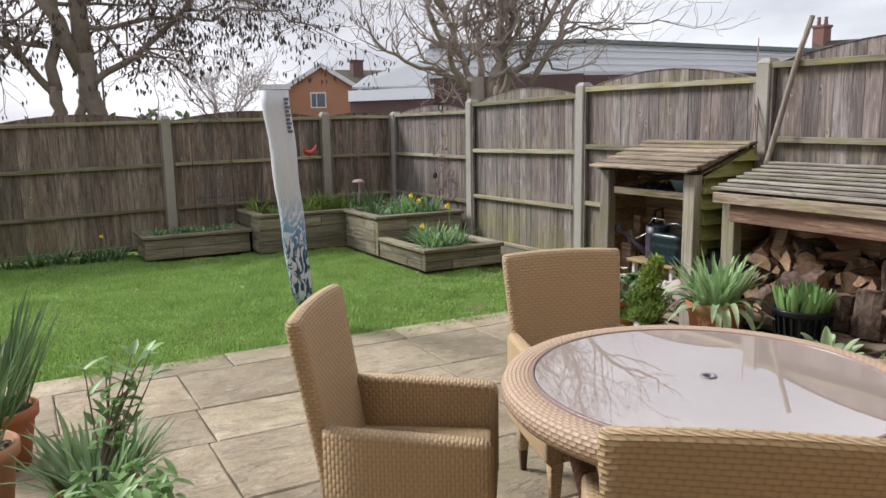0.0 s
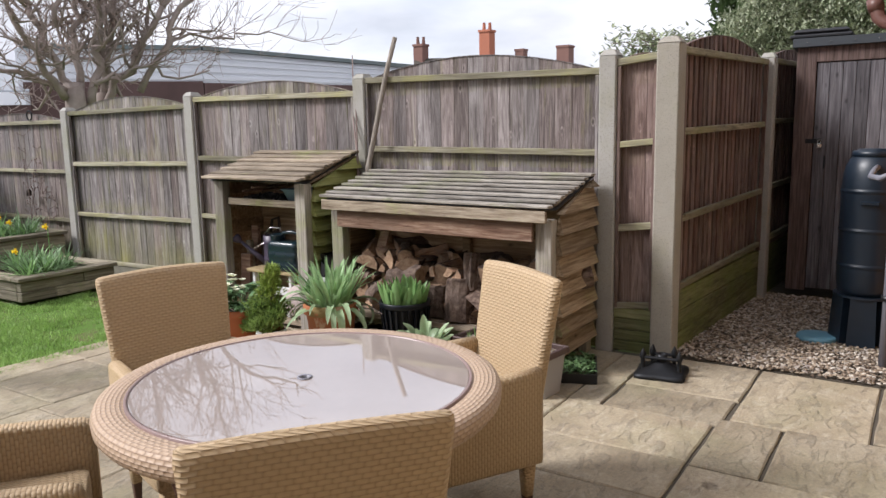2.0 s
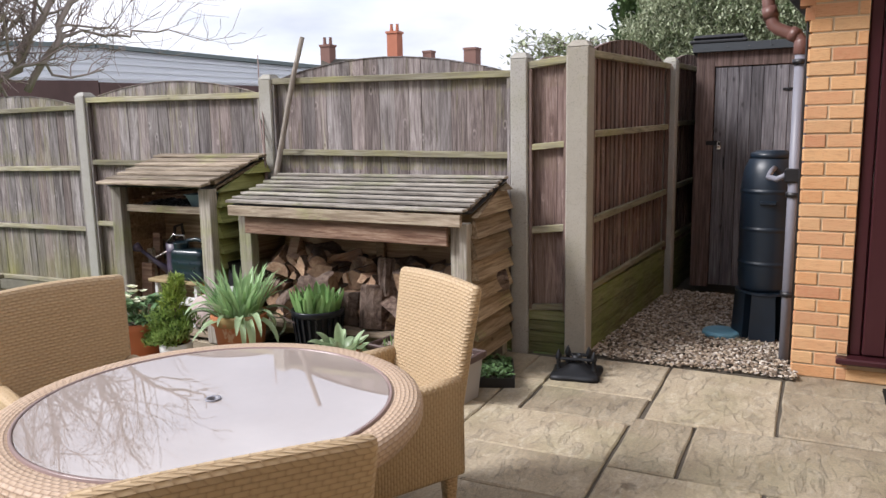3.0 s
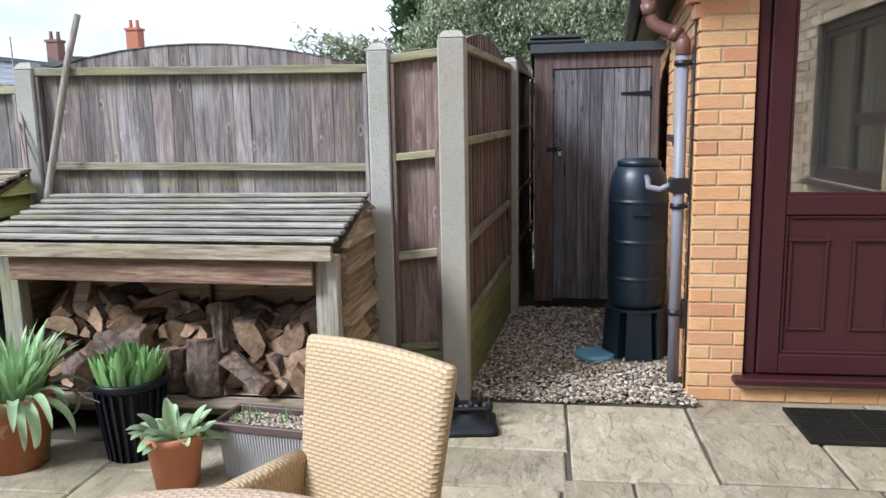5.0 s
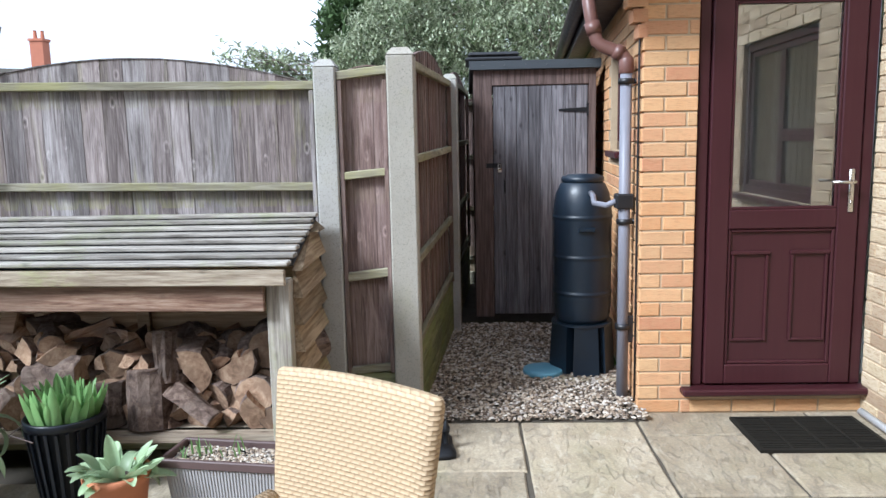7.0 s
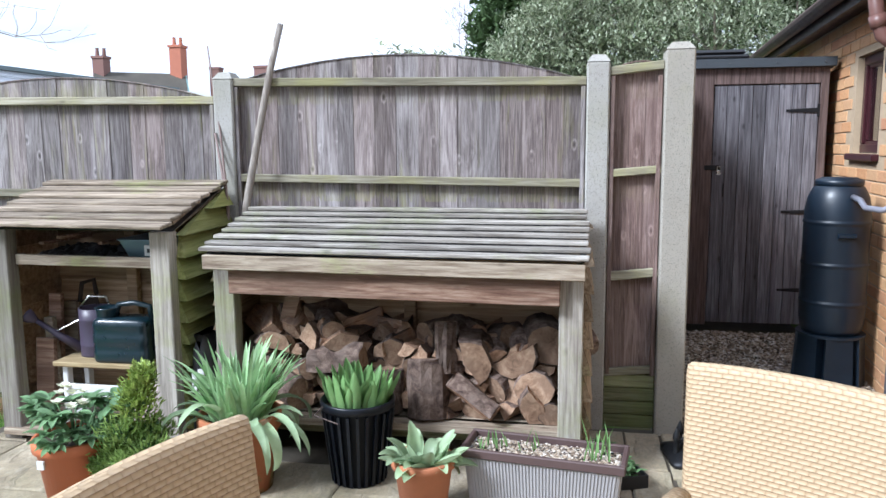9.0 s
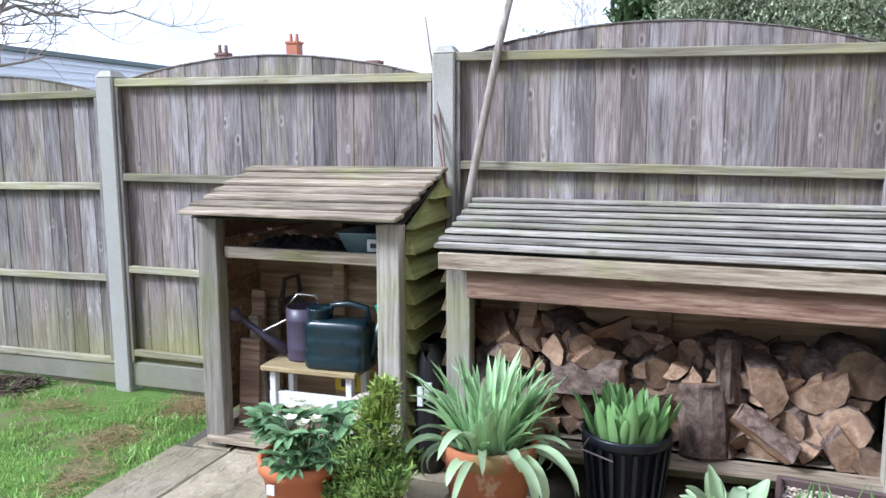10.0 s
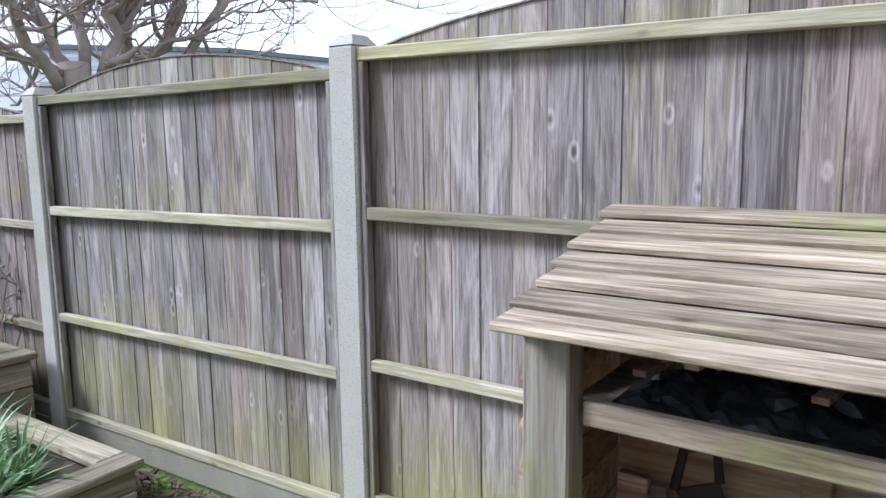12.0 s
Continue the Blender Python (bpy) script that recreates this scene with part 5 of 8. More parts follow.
def chair(label):
    """A high-backed woven tub armchair. The origin lies on the ground below the top of its back; it faces +y."""
    c = thing("garden_armchair", label, "chair", group="armchairs round the garden table")
    back = M().loft(slab_loops([(0.22, 0.085, 0.43, 0.05, 0, 0), (0.42, 0.07, 0.45, 0.05, -0.01, 0), (0.62, 0.04, 0.475, 0.05, -0.015, 0), (0.78, 0.012, 0.497, 0.048, -0.012, 0.004),
                                (0.855, 0.0, 0.507, 0.046, -0.01, 0.008), (0.872, -0.002, 0.503, 0.036, -0.01, 0.010), (0.878, -0.002, 0.49, 0.016, -0.01, 0.010)]))
    part("backrest", soft(back), RATTAN, c)
    for s in (-1, 1):
        loops = []
        for y, top, x, t in ((0.07, 0.572, 0.230, 0.055), (0.2, 0.566, 0.234, 0.058), (0.4, 0.556, 0.238, 0.06), (0.51, 0.548, 0.238, 0.06), (0.535, 0.538, 0.238, 0.056), (0.543, 0.52, 0.238, 0.045)):
            bot = 0.22 if y < 0.54 else 0.235
            lp = [(s * x + px, y, (top + bot) / 2 + pz) for px, pz in rrect(t, top - bot, 0.02, 3)]
            loops.append(lp if s < 0 else lp)
        part("arm", soft(M().loft(loops[::-1])), RATTAN, c)
    seat = M()
    seat.loft([[(px, 0.30 + py, z) for px, py in rrect(w, 0.44, 0.03, 3)] for z, w in ((0.365, 0.40), (0.39, 0.408), (0.402, 0.39), (0.406, 0.35))])
    part("seat", soft(seat), RATTAN, c)
    part("front_apron", soft(M().loft([[(px, 0.50 + py, z) for px, py in rrect(0.43, 0.04, 0.012, 3)] for z in (0.22, 0.30, 0.37)])), RATTAN, c)
    for x, y in ((-0.2, 0.10), (0.2, 0.10), (-0.225, 0.515), (0.225, 0.515)):
        leg = part("leg", soft(M().loft([[(x + px, y + py, z) for px, py in rrect(w, w, 0.008, 2)] for z, w in ((0.09, 0.036), (0.16, 0.045), (0.24, 0.055))])), RATTAN, c)
        part("foot", M().loft([[(x + px, y + py, z) for px, py in rrect(w, w, 0.006, 2)] for z, w in ((0.0, 0.024), (0.09, 0.034))]), FOOTBROWN, leg)
    return c


CH = [((2.39, 1.53), (-0.86, 0.51)), ((1.75, 2.775), (-0.29, -0.957)), ((0.590, 2.500), (0.815, -0.58)), ((0.860, 1.152), (0.63, 0.777))]
CL = "tan woven rattan high-backed armchair beside the round table"
first = chair(CL)
for i, ((x, y), (fx, fy)) in enumerate(CH):
    m = pose(x, y, 0, 0, 0, math.degrees(math.atan2(fy, fx)) - 90)
    if i == 0:
        first.matrix_world = m
    else:
        copy_thing(first, m)

tx, ty, TZ = 1.415, 1.72, 0.712
table = thing("round_table", "round rattan garden table with a pale pinkish glass top", "table", (tx, ty, 0))
rim = M().lathe([(0.478, TZ - 0.006), (0.49, TZ + 0.0), (0.540, TZ - 0.002), (0.554, TZ - 0.010), (0.561, TZ - 0.028), (0.559, TZ - 0.05), (0.547, TZ - 0.066), (0.52, TZ - 0.07), (0.478, TZ - 0.05), (0.478, TZ - 0.006)], n=96, uvs=True)
part("rim", soft(rim), RATTAN_T, table)
part("glass_edge", soft(M().lathe([(0.479, TZ - 0.02), (0.479, TZ + 0.001), (0.476, TZ + 0.003), (0.470, TZ + 0.0025), (0.470, TZ - 0.02)], n=96)), plain("glass_edge_band", (0.24, 0.17, 0.16), 0.3), table)
g = N("table_glass", 0.02, 0, 0.6)
gf = g.noise(g.coords((1, 1, 1), jitter=False), 26, 4, 0.6)
gr = g.noise(g.coords((1, 1, 1), jitter=False), 3, 5, 0.6)
TABLEGLASS = g.done(g.mix(gf, (0.34, 0.29, 0.262), (0.37, 0.315, 0.287)), gf, 0.01, 0.001, g.ramp(gr, (0.35, 0.004), (0.75, 0.015)))
g.b.inputs["IOR"].default_value = 2.7
g.b.inputs["Specular IOR Level"].default_value = 0.9
top = M()
nn = 96
for r, z in ((0.022, TZ - 0.004), (0.022, TZ), (0.4685, TZ), (0.4685, TZ - 0.006)):
    for k in range(nn):
        a = 2 * math.pi * k / nn
        top.v.append((r * math.cos(a), r * math.sin(a), z))
for i in range(3):
    for k in range(nn):
        a, b = i * nn + k, i * nn + (k + 1) % nn
        top.face([a, b, b + nn, a + nn][::-1])
for k in range(nn):
    a, b = k, (k + 1) % nn
    top.face([3 * nn + a, 3 * nn + b, b, a][::-1])
part("glass_top", top, TABLEGLASS, table)
part("parasol_hole_ring", soft(M().lathe([(0.014, TZ - 0.03), (0.014, TZ + 0.003), (0.021, TZ + 0.004), (0.0215, TZ + 0.0), (0.0215, TZ - 0.01)], n=24)), PIPEGREY, table)
part("underframe", M().lathe([(0.40, TZ - 0.10), (0.44, TZ - 0.10), (0.44, TZ - 0.012), (0.40, TZ - 0.012), (0.40, TZ - 0.10)], n=48, uvs=True), UNDERWEAVE, table)
for k in range(4):
    a = radians(45 + 90 * k + 25)
    pts = []
    for z, r, w in ((0.0, 0.37, 0.035), (0.15, 0.34, 0.05), (0.4, 0.33, 0.055), (0.6, 0.38, 0.06), (0.66, 0.41, 0.065)):
        pts.append([(r * math.cos(a) + px, r * math.sin(a) + py, z) for px, py in rrect(w, w, 0.014, 2)])
    part("leg", soft(M().loft(pts)), UNDERWEAVE, table)
part("lower_ring", soft(M().lathe([(0.27, 0.16), (0.30, 0.16), (0.30, 0.19), (0.27, 0.19), (0.27, 0.16)], n=40, uvs=True)), UNDERWEAVE, table)

# ================= the two timber stores =================


def store(name, label, fx0, fx1, y0, y1, zf, zb, bx, posts, slats, slatmat, sidemat, header, shelf, floor_z, endboards, leftmat):
    """fx0, fx1: x of the front at its ends y0 (near the house) and y1; zf, zb: roof heights in front and behind; bx: x of the back."""
    s = thing(name, label, "timber store")
    pw = 0.1

    def fx(y):
        return fx0 + (fx1 - fx0) * (y - y0) / (y1 - y0)
    lean = 0.10
    for y in (y0 + 0.02, y1 - pw - 0.02):
        part("post", M().box(fx(y) + lean, y, 0.0, fx(y) + lean + 0.075, y + pw, zf - (0.06 if slats > 7 else 0.008), c=0.005), STOREPOST, s)
        part("back_post", M().box(bx - 0.07, y, 0.0, bx, y + 0.06, zb - 0.05, c=0.004), STOREPOST, s)
    # roof slats over dark sheeting
    part("roof_sheet", M().beam((fx((y0 + y1) / 2) + 0.10, (y0 + y1) / 2, zf - 0.006), (bx, (y0 + y1) / 2, zb - 0.006), y1 - y0 - 0.02, 0.004), BLACK, s)
    a0, a1 = Vector((fx0, y0, zf)), Vector((fx1, y1, zf))
    b0, b1 = Vector((bx, y0, zb)), Vector((bx, y1, zb))
    for i in range(slats):
        k = (i + 0.5) / slats
        p, q = a0.lerp(b0, k), a1.lerp(b1, k)
        r = R.uniform(-0.008, 0.008)
        p.y += r
        q.y += R.uniform(-0.012, 0.012)
        wd_ = (b0 - a0).length / slats
        gap = 0.72 if slats > 7 else 0.93
        d = (b0 - a0).normalized()
        tilt = 0.20 if slats > 7 else 0.14
        up = Vector((-d.z, 0, d.x)) + d * tilt
        part("roof_slat", M().beam(p + Vector((0, 0, 0.012)), q + Vector((0, 0, 0.012 + R.uniform(-0.003, 0.003))), wd_ * gap, 0.018, up=up, c=0.004), slatmat, s)
    for y in (y0 + 0.04, y1 - 0.09):
        part("rafter", M().beam((fx(y) + 0.18, y + 0.02, zf - 0.028 + (zb - zf) * 0.22), (bx, y + 0.02, zb - 0.028), 0.045, 0.05), STOREBEAM, s)
    # boards: back
    nb = 8
    hb = (zb - 0.12 - floor_z) / nb
    for i in range(nb):
        z = floor_z + i * hb
        part("back_board", M().hull([(bx - 0.085, y0 + 0.05, z), (bx - 0.085, y1 - 0.05, z), (bx - 0.072, y1 - 0.05, z + hb), (bx - 0.072, y0 + 0.05, z + hb), (bx - 0.06, y0 + 0.05, z), (bx - 0.06, y1 - 0.05, z), (bx - 0.062, y1 - 0.05, z + hb), (bx - 0.062, y0 + 0.05, z + hb)],
                                    [(0, 3, 2, 1), (4, 5, 6, 7), (0, 1, 5, 4), (1, 2, 6, 5), (2, 3, 7, 6), (3, 0, 4, 7)]), BOARDBACK, s)
    part("back_stud", M().box(bx - 0.13, (y0 + y1) / 2 - 0.03, floor_z, bx - 0.09, (y0 + y1) / 2 + 0.03, zb - 0.1, c=0.004), BOARDBACK, s)
    # weatherboards on both ends
    for y, sg, mt in ((y0 + 0.02, -1, sidemat), (y1 - 0.02, 1, leftmat)):
        n = endboards
        zlo = 0.1
        x0 = fx(y) + lean + 0.06
        hr = (zf - 0.03 - zlo) / n
        zr0, zr1 = zf - 0.03, zb - 0.025
        i = 0
        while zlo + i * hr < zr1 - 0.02:
            za, zc = zlo + i * hr, zlo + (i + 1) * hr + 0.012

            def xat(z):
                return x0 + (bx - x0) * min(1.0, max(0.0, (z - zr0) / (zr1 - zr0)))
            xa, xc = xat(za), xat(zc)
            zd = min(zc, zr1)
            j = R.uniform(-0.003, 0.003)
            w0, w1 = 0.044 + j, -0.004
            pts = [(xa, y + sg * w0, za), (bx, y + sg * w0, za - j), (bx, y + sg * w1, zd), (min(xc, bx - 0.002), y + sg * w1, zd), (xa, y, za), (bx, y, za), (bx, y, zd), (min(xc, bx - 0.002), y, zd)]
            f = [(0, 1, 2, 3), (7, 6, 5, 4), (0, 4, 5, 1), (1, 5, 6, 2), (2, 6, 7, 3), (3, 7, 4, 0)]
            part("weatherboard", M().hull(pts, f if sg < 0 else [q[::-1] for q in f]), mt, s)
            i += 1
    # floor
    part("floor_board", M().box(fx(y0) + lean + 0.02, y0 + 0.04, floor_z - 0.03, bx - 0.08, y1 - 0.04, floor_z), STOREBEAM, s)
    if floor_z > 0.1:
        part("plinth_beam", M().box(max(fx0, fx1) + lean, y0 + 0.125, floor_z - 0.09, max(fx0, fx1) + lean + 0.035, y1 - 0.125, floor_z - 0.0, c=0.004), GRAVELBOARD_Y, s)
    return s, fx, lean


log_store, lfx, lean = store("log_store", "open timber log store with slatted roof, full of firewood", 3.578, 3.668, 1.975, 3.69, 0.952, 1.108, 4.28, 2, 8, ROOFSLAT, BOARDWARM, True, False, 0.21, 7, BOARDWARM)
part("fascia_board", M().beam((3.598, 1.99, 0.918), (3.684, 3.675, 0.918), 0.022, 0.066, c=0.004), STOREBEAM, log_store)
part("header_board", M().beam((3.640, 2.09, 0.828), (3.718, 3.57, 0.828), 0.022, 0.115, c=0.004), HEADER, log_store)
small_store, sfx, lean = store("tool_store", "narrow timber store with green mossy sides and tan slatted roof", 3.600, 3.648, 3.825, 4.835, 1.056, 1.245, 4.28, 2, 7, ROOFSLAT2, BOARDGREEN, False, True, 0.06, 9, BOARDBACK)
part("shelf_front", M().beam((3.76, 3.96, 0.895), (3.79, 4.70, 0.895), 0.03, 0.05, c=0.004), STOREBEAM, small_store)
part("shelf", M().box(3.80, 3.9, 0.87, 4.2, 4.76, 0.888), STOREBEAM, small_store)

# firewood
LOGS = []
for k in range(10):
    rr = random.Random(40 + k)
    m = M()
    rad = rr.uniform(0.062, 0.078)
    prof, bark_edge = [], []
    span = math.pi * (0.42, 0.55, 0.75, 1.0, 0.6, 2, 2, 2, 0.34, 0.9)[k]
    if k not in (5, 6, 7):
        narc, nrad = 7, 2
        for i in range(nrad):
            prof.append((rad * (0.04 + 0.5 * i) * rr.uniform(0.9, 1.1), rad * rr.uniform(-0.05, 0.05)))
            bark_edge.append(False)
        for i in range(narc):
            a = span * i / (narc - 1)
            q = rad * rr.uniform(0.93, 1.07)
            prof.append((q * math.cos(a), q * math.sin(a)))
            bark_edge.append(i < narc - 1)
        q = rad * 0.5
        prof.append((q * math.cos(span) + rr.uniform(-.004, .004), q * math.sin(span)))
        bark_edge.append(False)
    else:
        for i in range(14):
            a = span * i / 14
            q = rad * 0.82 * rr.uniform(0.93, 1.07)
            prof.append((q * math.cos(a) * 1.08, q * math.sin(a) * 0.94))
            bark_edge.append(True)
    cx, cz = sum(p[0] for p in prof) / len(prof), sum(p[1] for p in prof) / len(prof)
    ln = rr.uniform(0.24, 0.3)
    N_ = len(prof)
    xs = (0.0, 0.008, ln * 0.3, ln * 0.65, ln - 0.01, ln)
    slant = rr.uniform(-0.25, 0.25)
    for j, x in enumerate(xs):
        sc = 0.95 if j in (0, 5) else 1.0
        for px, pz in prof:
            w_ = rad * 0.06
            m.v.append((x + (px - cx) * slant * (1 if j < 2 else 0.3), (px - cx) * sc + rr.uniform(-w_, w_) * (0 if j < 1 else 1), (pz - cz) * sc + rr.uniform(-w_, w_) * (0 if j < 1 else 1)))
    for j in range(5):
        for i in range(N_):
            a, b = j * N_ + i, j * N_ + (i + 1) % N_
            m.face([a, a + N_, b + N_, b], None, 1 if bark_edge[i] else 0)
    m.face(list(range(N_)), None, 2)
    m.face([5 * N_ + i for i in range(N_)][::-1], None, 2)
    LOGS.append(m.mesh("firewood_log", [LOGWOOD, BARK, LOGEND]))


def log(x, y, z, rx, ry, rz, k, s=1.0, ln_=0.8, label="split firewood log with bark, stacked in the open store"):
    ob = solo("firewood_log", LOGS[k % 10], None, label, "firewood", "stacked firewood logs")
    ob.matrix_world = pose(x, y, z, rx, ry, rz) @ Matrix.Diagonal((s * ln_, s, s, 1))
    return ob


rl = random.Random(5)
FL = 0.21
LL = "large split log leaning in the firewood store"
for row in range(6):
    z = FL + 0.05 + row * 0.077
    y = 2.17 + (0.05 if row % 2 else 0)
    while y < 3.50:
        topz = 0.60 if y > 3.05 else (0.52 if y > 2.66 else 0.53)
        if z < topz:
            log(3.79 + rl.uniform(0.0, 0.07) + row * 0.015, y, z + rl.uniform(-0.012, 0.012), rl.uniform(0, 360), rl.uniform(-16, 16), rl.uniform(-34, 34), rl.choice((0, 1, 2, 4, 8, 1, 2, 9, 4, 6, 5)), rl.uniform(0.85, 1.22))
            if rl.random() < 0.8:
                log(4.0, y + 0.02, z + 0.04, rl.uniform(0, 360), rl.uniform(-15, 15), rl.uniform(-60, 60), rl.randrange(8), 1.25)
        y += rl.uniform(0.064, 0.09)
# chunks thrown on top and standing in front, showing their sides
for x, y, z, rx, ry, rz, k, s in ((3.76, 2.66, 0.215, 20, -76, 14, 9, 1.5), (3.80, 2.86, 0.215, 60, -84, 0, 1, 1.2), (3.76, 2.37, 0.25, 30, -32, 76, 3, 1.3), (3.77, 2.20, 0.27, 250, -8, 8, 9, 1.5), (3.78, 2.12, 0.25, 30, 4, 10, 5, 1.0),
                                  (3.80, 2.46, 0.48, 75, -6, 6, 9, 1.75), (3.82, 2.28, 0.47, 150, 4, -10, 3, 1.65), (3.86, 2.14, 0.545, 40, 0, 8, 5, 1.6), (3.82, 2.60, 0.41, 80, -84, 6, 8, 1.35), (3.80, 2.98, 0.475, 0, 6, 82, 0, 1.5),
                                  (3.80, 3.40, 0.53, 20, 12, 25, 3, 1.2), (3.84, 3.24, 0.55, 120, 8, -10, 1, 1.3), (3.82, 3.08, 0.53, 190, 5, 20, 2, 1.2), (3.78, 3.46, 0.40, 40, -25, 20, 0, 1.4), (3.80, 3.28, 0.28, 100, -12, 55, 6, 1.2), (3.80, 2.20, 0.36, 200, 5, -5, 6, 1.25)):
    log(x, y, z, rx, ry, rz, k, s * 1.08, 0.6, LL)
part("leaning_plank", M().beam((3.88, 3.48, 0.2), (3.98, 3.36, 0.75), 0.07, 0.02, up=(1, 0, 0)), HEADER, log_store)

# what stands in the tall store
stool = thing("stool", "small white stool with a bare wooden top inside the store", "stool", (3.90, 4.31, 0.0))
SZ = 0.37
part("stool_top", M().box(-0.13, -0.23, SZ, 0.13, 0.23, SZ + 0.025, c=0.005), STOOLTOP, stool)
for y in (-0.20, 0.17):
    part("leg", M().box(-0.1, y, 0.05, -0.06, y + 0.03, SZ - 0.003, c=0.004).box(0.06, y, 0.05, 0.1, y + 0.03, SZ - 0.003, c=0.004).box(-0.13, y - 0.002, 0.06, 0.13, y + 0.034, 0.11, c=0.006), WHITE, stool)
part("stretcher", M().box(-0.09, -0.17, 0.21, -0.065, 0.21, 0.27, c=0.004), WHITE, stool)


def watering_can(name, label, mat, at, yaw, r=0.085, h=0.27, square=False):
    c = thing(name, label, "watering can", at, yaw)
    if square:
        lp = [[(px * s, py * s, z) for px, py in rrect(0.30, 0.15, 0.045, 4)] for z, s in ((0, 0.95), (0.012, 1.0), (0.05, 1.0), (0.055, 0.98), (0.09, 0.98), (0.095, 1.0), (0.13, 1.0), (0.135, 0.98), (0.17, 0.98), (0.175, 1.0), (0.20, 0.97), (0.215, 0.85))]
        part("body", soft(M().loft(lp)), mat, c)
        part("filler_neck", soft(M().lathe([(0.05, 0.20), (0.055, 0.25), (0.06, 0.26), (0.055, 0.262), (0.045, 0.25), (0.0, 0.22)], (-0.09, 0, 0), 20)), mat, c)
        part("handle", soft(M().tube([(-0.05, 0, 0.21), (-0.03, 0, 0.275), (0.05, 0, 0.285), (0.13, 0, 0.27), (0.14, 0, 0.2)], 0.014, 8)), mat, c)
        sp = part("spout", soft(M().tube([(0.13, 0, 0.04), (0.17, 0, 0.13), (0.195, 0, 0.235)], [0.026, 0.019, 0.013], 10)), mat, c)
        part("rose", soft(M().lathe([(0.012, 0), (0.03, 0.05), (0.0, 0.055)], (0.195, 0, 0.235), 14)), plain("rose_green", (0.01, 0.16, 0.10), 0.4), sp)
    else:
        part("body", soft(M().lathe([(0.0, 0.0), (r, 0.0), (r, 0.01), (r * 1.0, 0.05), (r * 1.02, 0.055), (r, 0.06), (r, h - 0.06), (r * 1.03, h - 0.055), (r, h - 0.05), (r, h), (r - 0.006, h), (r - 0.008, 0.05), (0, 0.05)], n=28)), mat, c)
        part("handle", soft(M().tube([(0.07, 0, h - 0.01), (0.05, 0, h + 0.05), (-0.03, 0, h + 0.055), (-0.08, 0, h - 0.0)], 0.007, 8)), STEEL, c)
        part("back_handle", soft(M().tube([(r, 0, h - 0.05), (r + 0.07, 0, h - 0.06), (r + 0.07, 0, 0.08), (r, 0, 0.05)], 0.008, 8)), mat, c)
        sp = part("spout", soft(M().tube([(-r, 0, 0.03), (-0.19, 0, 0.10), (-0.29, 0, 0.175)], [0.028, 0.017, 0.012], 10)), mat, c)
        part("brace", M().tube([(-0.08, 0, h - 0.06), (-0.21, 0, 0.115)], 0.004, 6), STEEL, sp)
        part("rose", soft(M().tube([(-0.29, 0, 0.175), (-0.325, 0, 0.198), (-0.34, 0, 0.208)], [0.013, 0.034, 0.037], 14)), mat, sp)
    return c


watering_can("watering_can", "tall purple metal watering can on the stool", PURPLE, (3.94, 4.40, SZ + 0.026), -75, 0.083, 0.24)
watering_can("watering_can", "dark green ribbed plastic watering can on the stool", CANGREEN, (3.86, 4.19, SZ + 0.026), -88, square=True)
tub = soft(M().loft([[(px, py, z) for px, py in rrect(w, w * 0.8, 0.03, 3)] for z, w in ((0, 0.21), (0.1, 0.29), (0.105, 0.31), (0.11, 0.31), (0.108, 0.28), (0.02, 0.2))]))
tb = thing("plastic_tub", "blue-grey plastic tub with a white label on the shelf", "tub", (3.94, 4.05, 0.889))
part("body", tub, BLUETUB, tb)
part("tub_label", M().box(-0.155, -0.09, 0.035, -0.138, -0.03, 0.085).box(-0.158, -0.075, 0.05, -0.1552, -0.045, 0.07, mi=1), [WHITE, BLACK], tb)
cs_ = M()
CN = 26
for i in range(CN + 1):
    for k in range(CN + 1):
        u, v = i / CN - 0.5, k / CN - 0.5
        e = max(0.0, 1 - (2 * abs(u)) ** 4) * max(0.0, 1 - (2 * abs(v)) ** 4)
        q = Vector((u * 3.1, v * 6.2, 0.7))
        cs_.v.append((u * 0.28, v * 0.52, 0.004 + e * (0.035 + 0.045 * abs(noise.noise(q * 1.6)) + 0.03 * noise.noise(q * 3.7))))
for i in range(CN):
    for k in range(CN):
        p_ = i * (CN + 1) + k
        cs_.face([p_, p_ + CN + 1, p_ + CN + 2, p_ + 1])
solo("crumpled_sheet", cs_, BLACK, "dark crumpled plastic sheeting on the store shelf", "sheet", at=(3.97, 4.42, 0.889))
for i, (y, h) in enumerate(((4.30, 0.075), (4.52, 0.10), (4.62, 0.07))):
    solo("shelf_batten", M().beam((3.86, y, 0.895 + h), (4.16, y - 0.06, 0.90 + h), 0.03, 0.014, c=0.002), HEADER, "dark timber batten lying on the clutter of the store shelf", "timber", "battens on the store shelf")
for i, (y, x, w, h, l, rz) in enumerate(((4.66, 3.86, 0.10, 0.03, 0.42, 3), (4.60, 3.90, 0.05, 0.035, 0.52, -10), (4.70, 4.0, 0.07, 0.03, 0.62, 4), (4.66, 4.1, 0.09, 0.03, 0.56, -4))):
    solo("offcut_plank", M().beam((x, y, 0.062), (x + 0.02, y - 0.05 * rz / 10, 0.062 + l), w, h, up=(1, 0, 0), c=0.003), HEADER if i % 2 == 0 else STOREBEAM, "bare timber offcut standing in the tool store", "timber", "offcuts in the tool store")
reel = soft(M().lathe([(0, 0), (0.11, 0), (0.12, 0.012), (0.115, 0.03), (0.0, 0.03)], n=32))
ob = solo("garden_plate", reel, plain("lid_pinkish", (0.42, 0.34, 0.32), 0.6), "pale pinkish round lid leaning in the store", "lid")
ob.matrix_world = pose(3.80, 4.03, 0.19, 0, -78, 10)
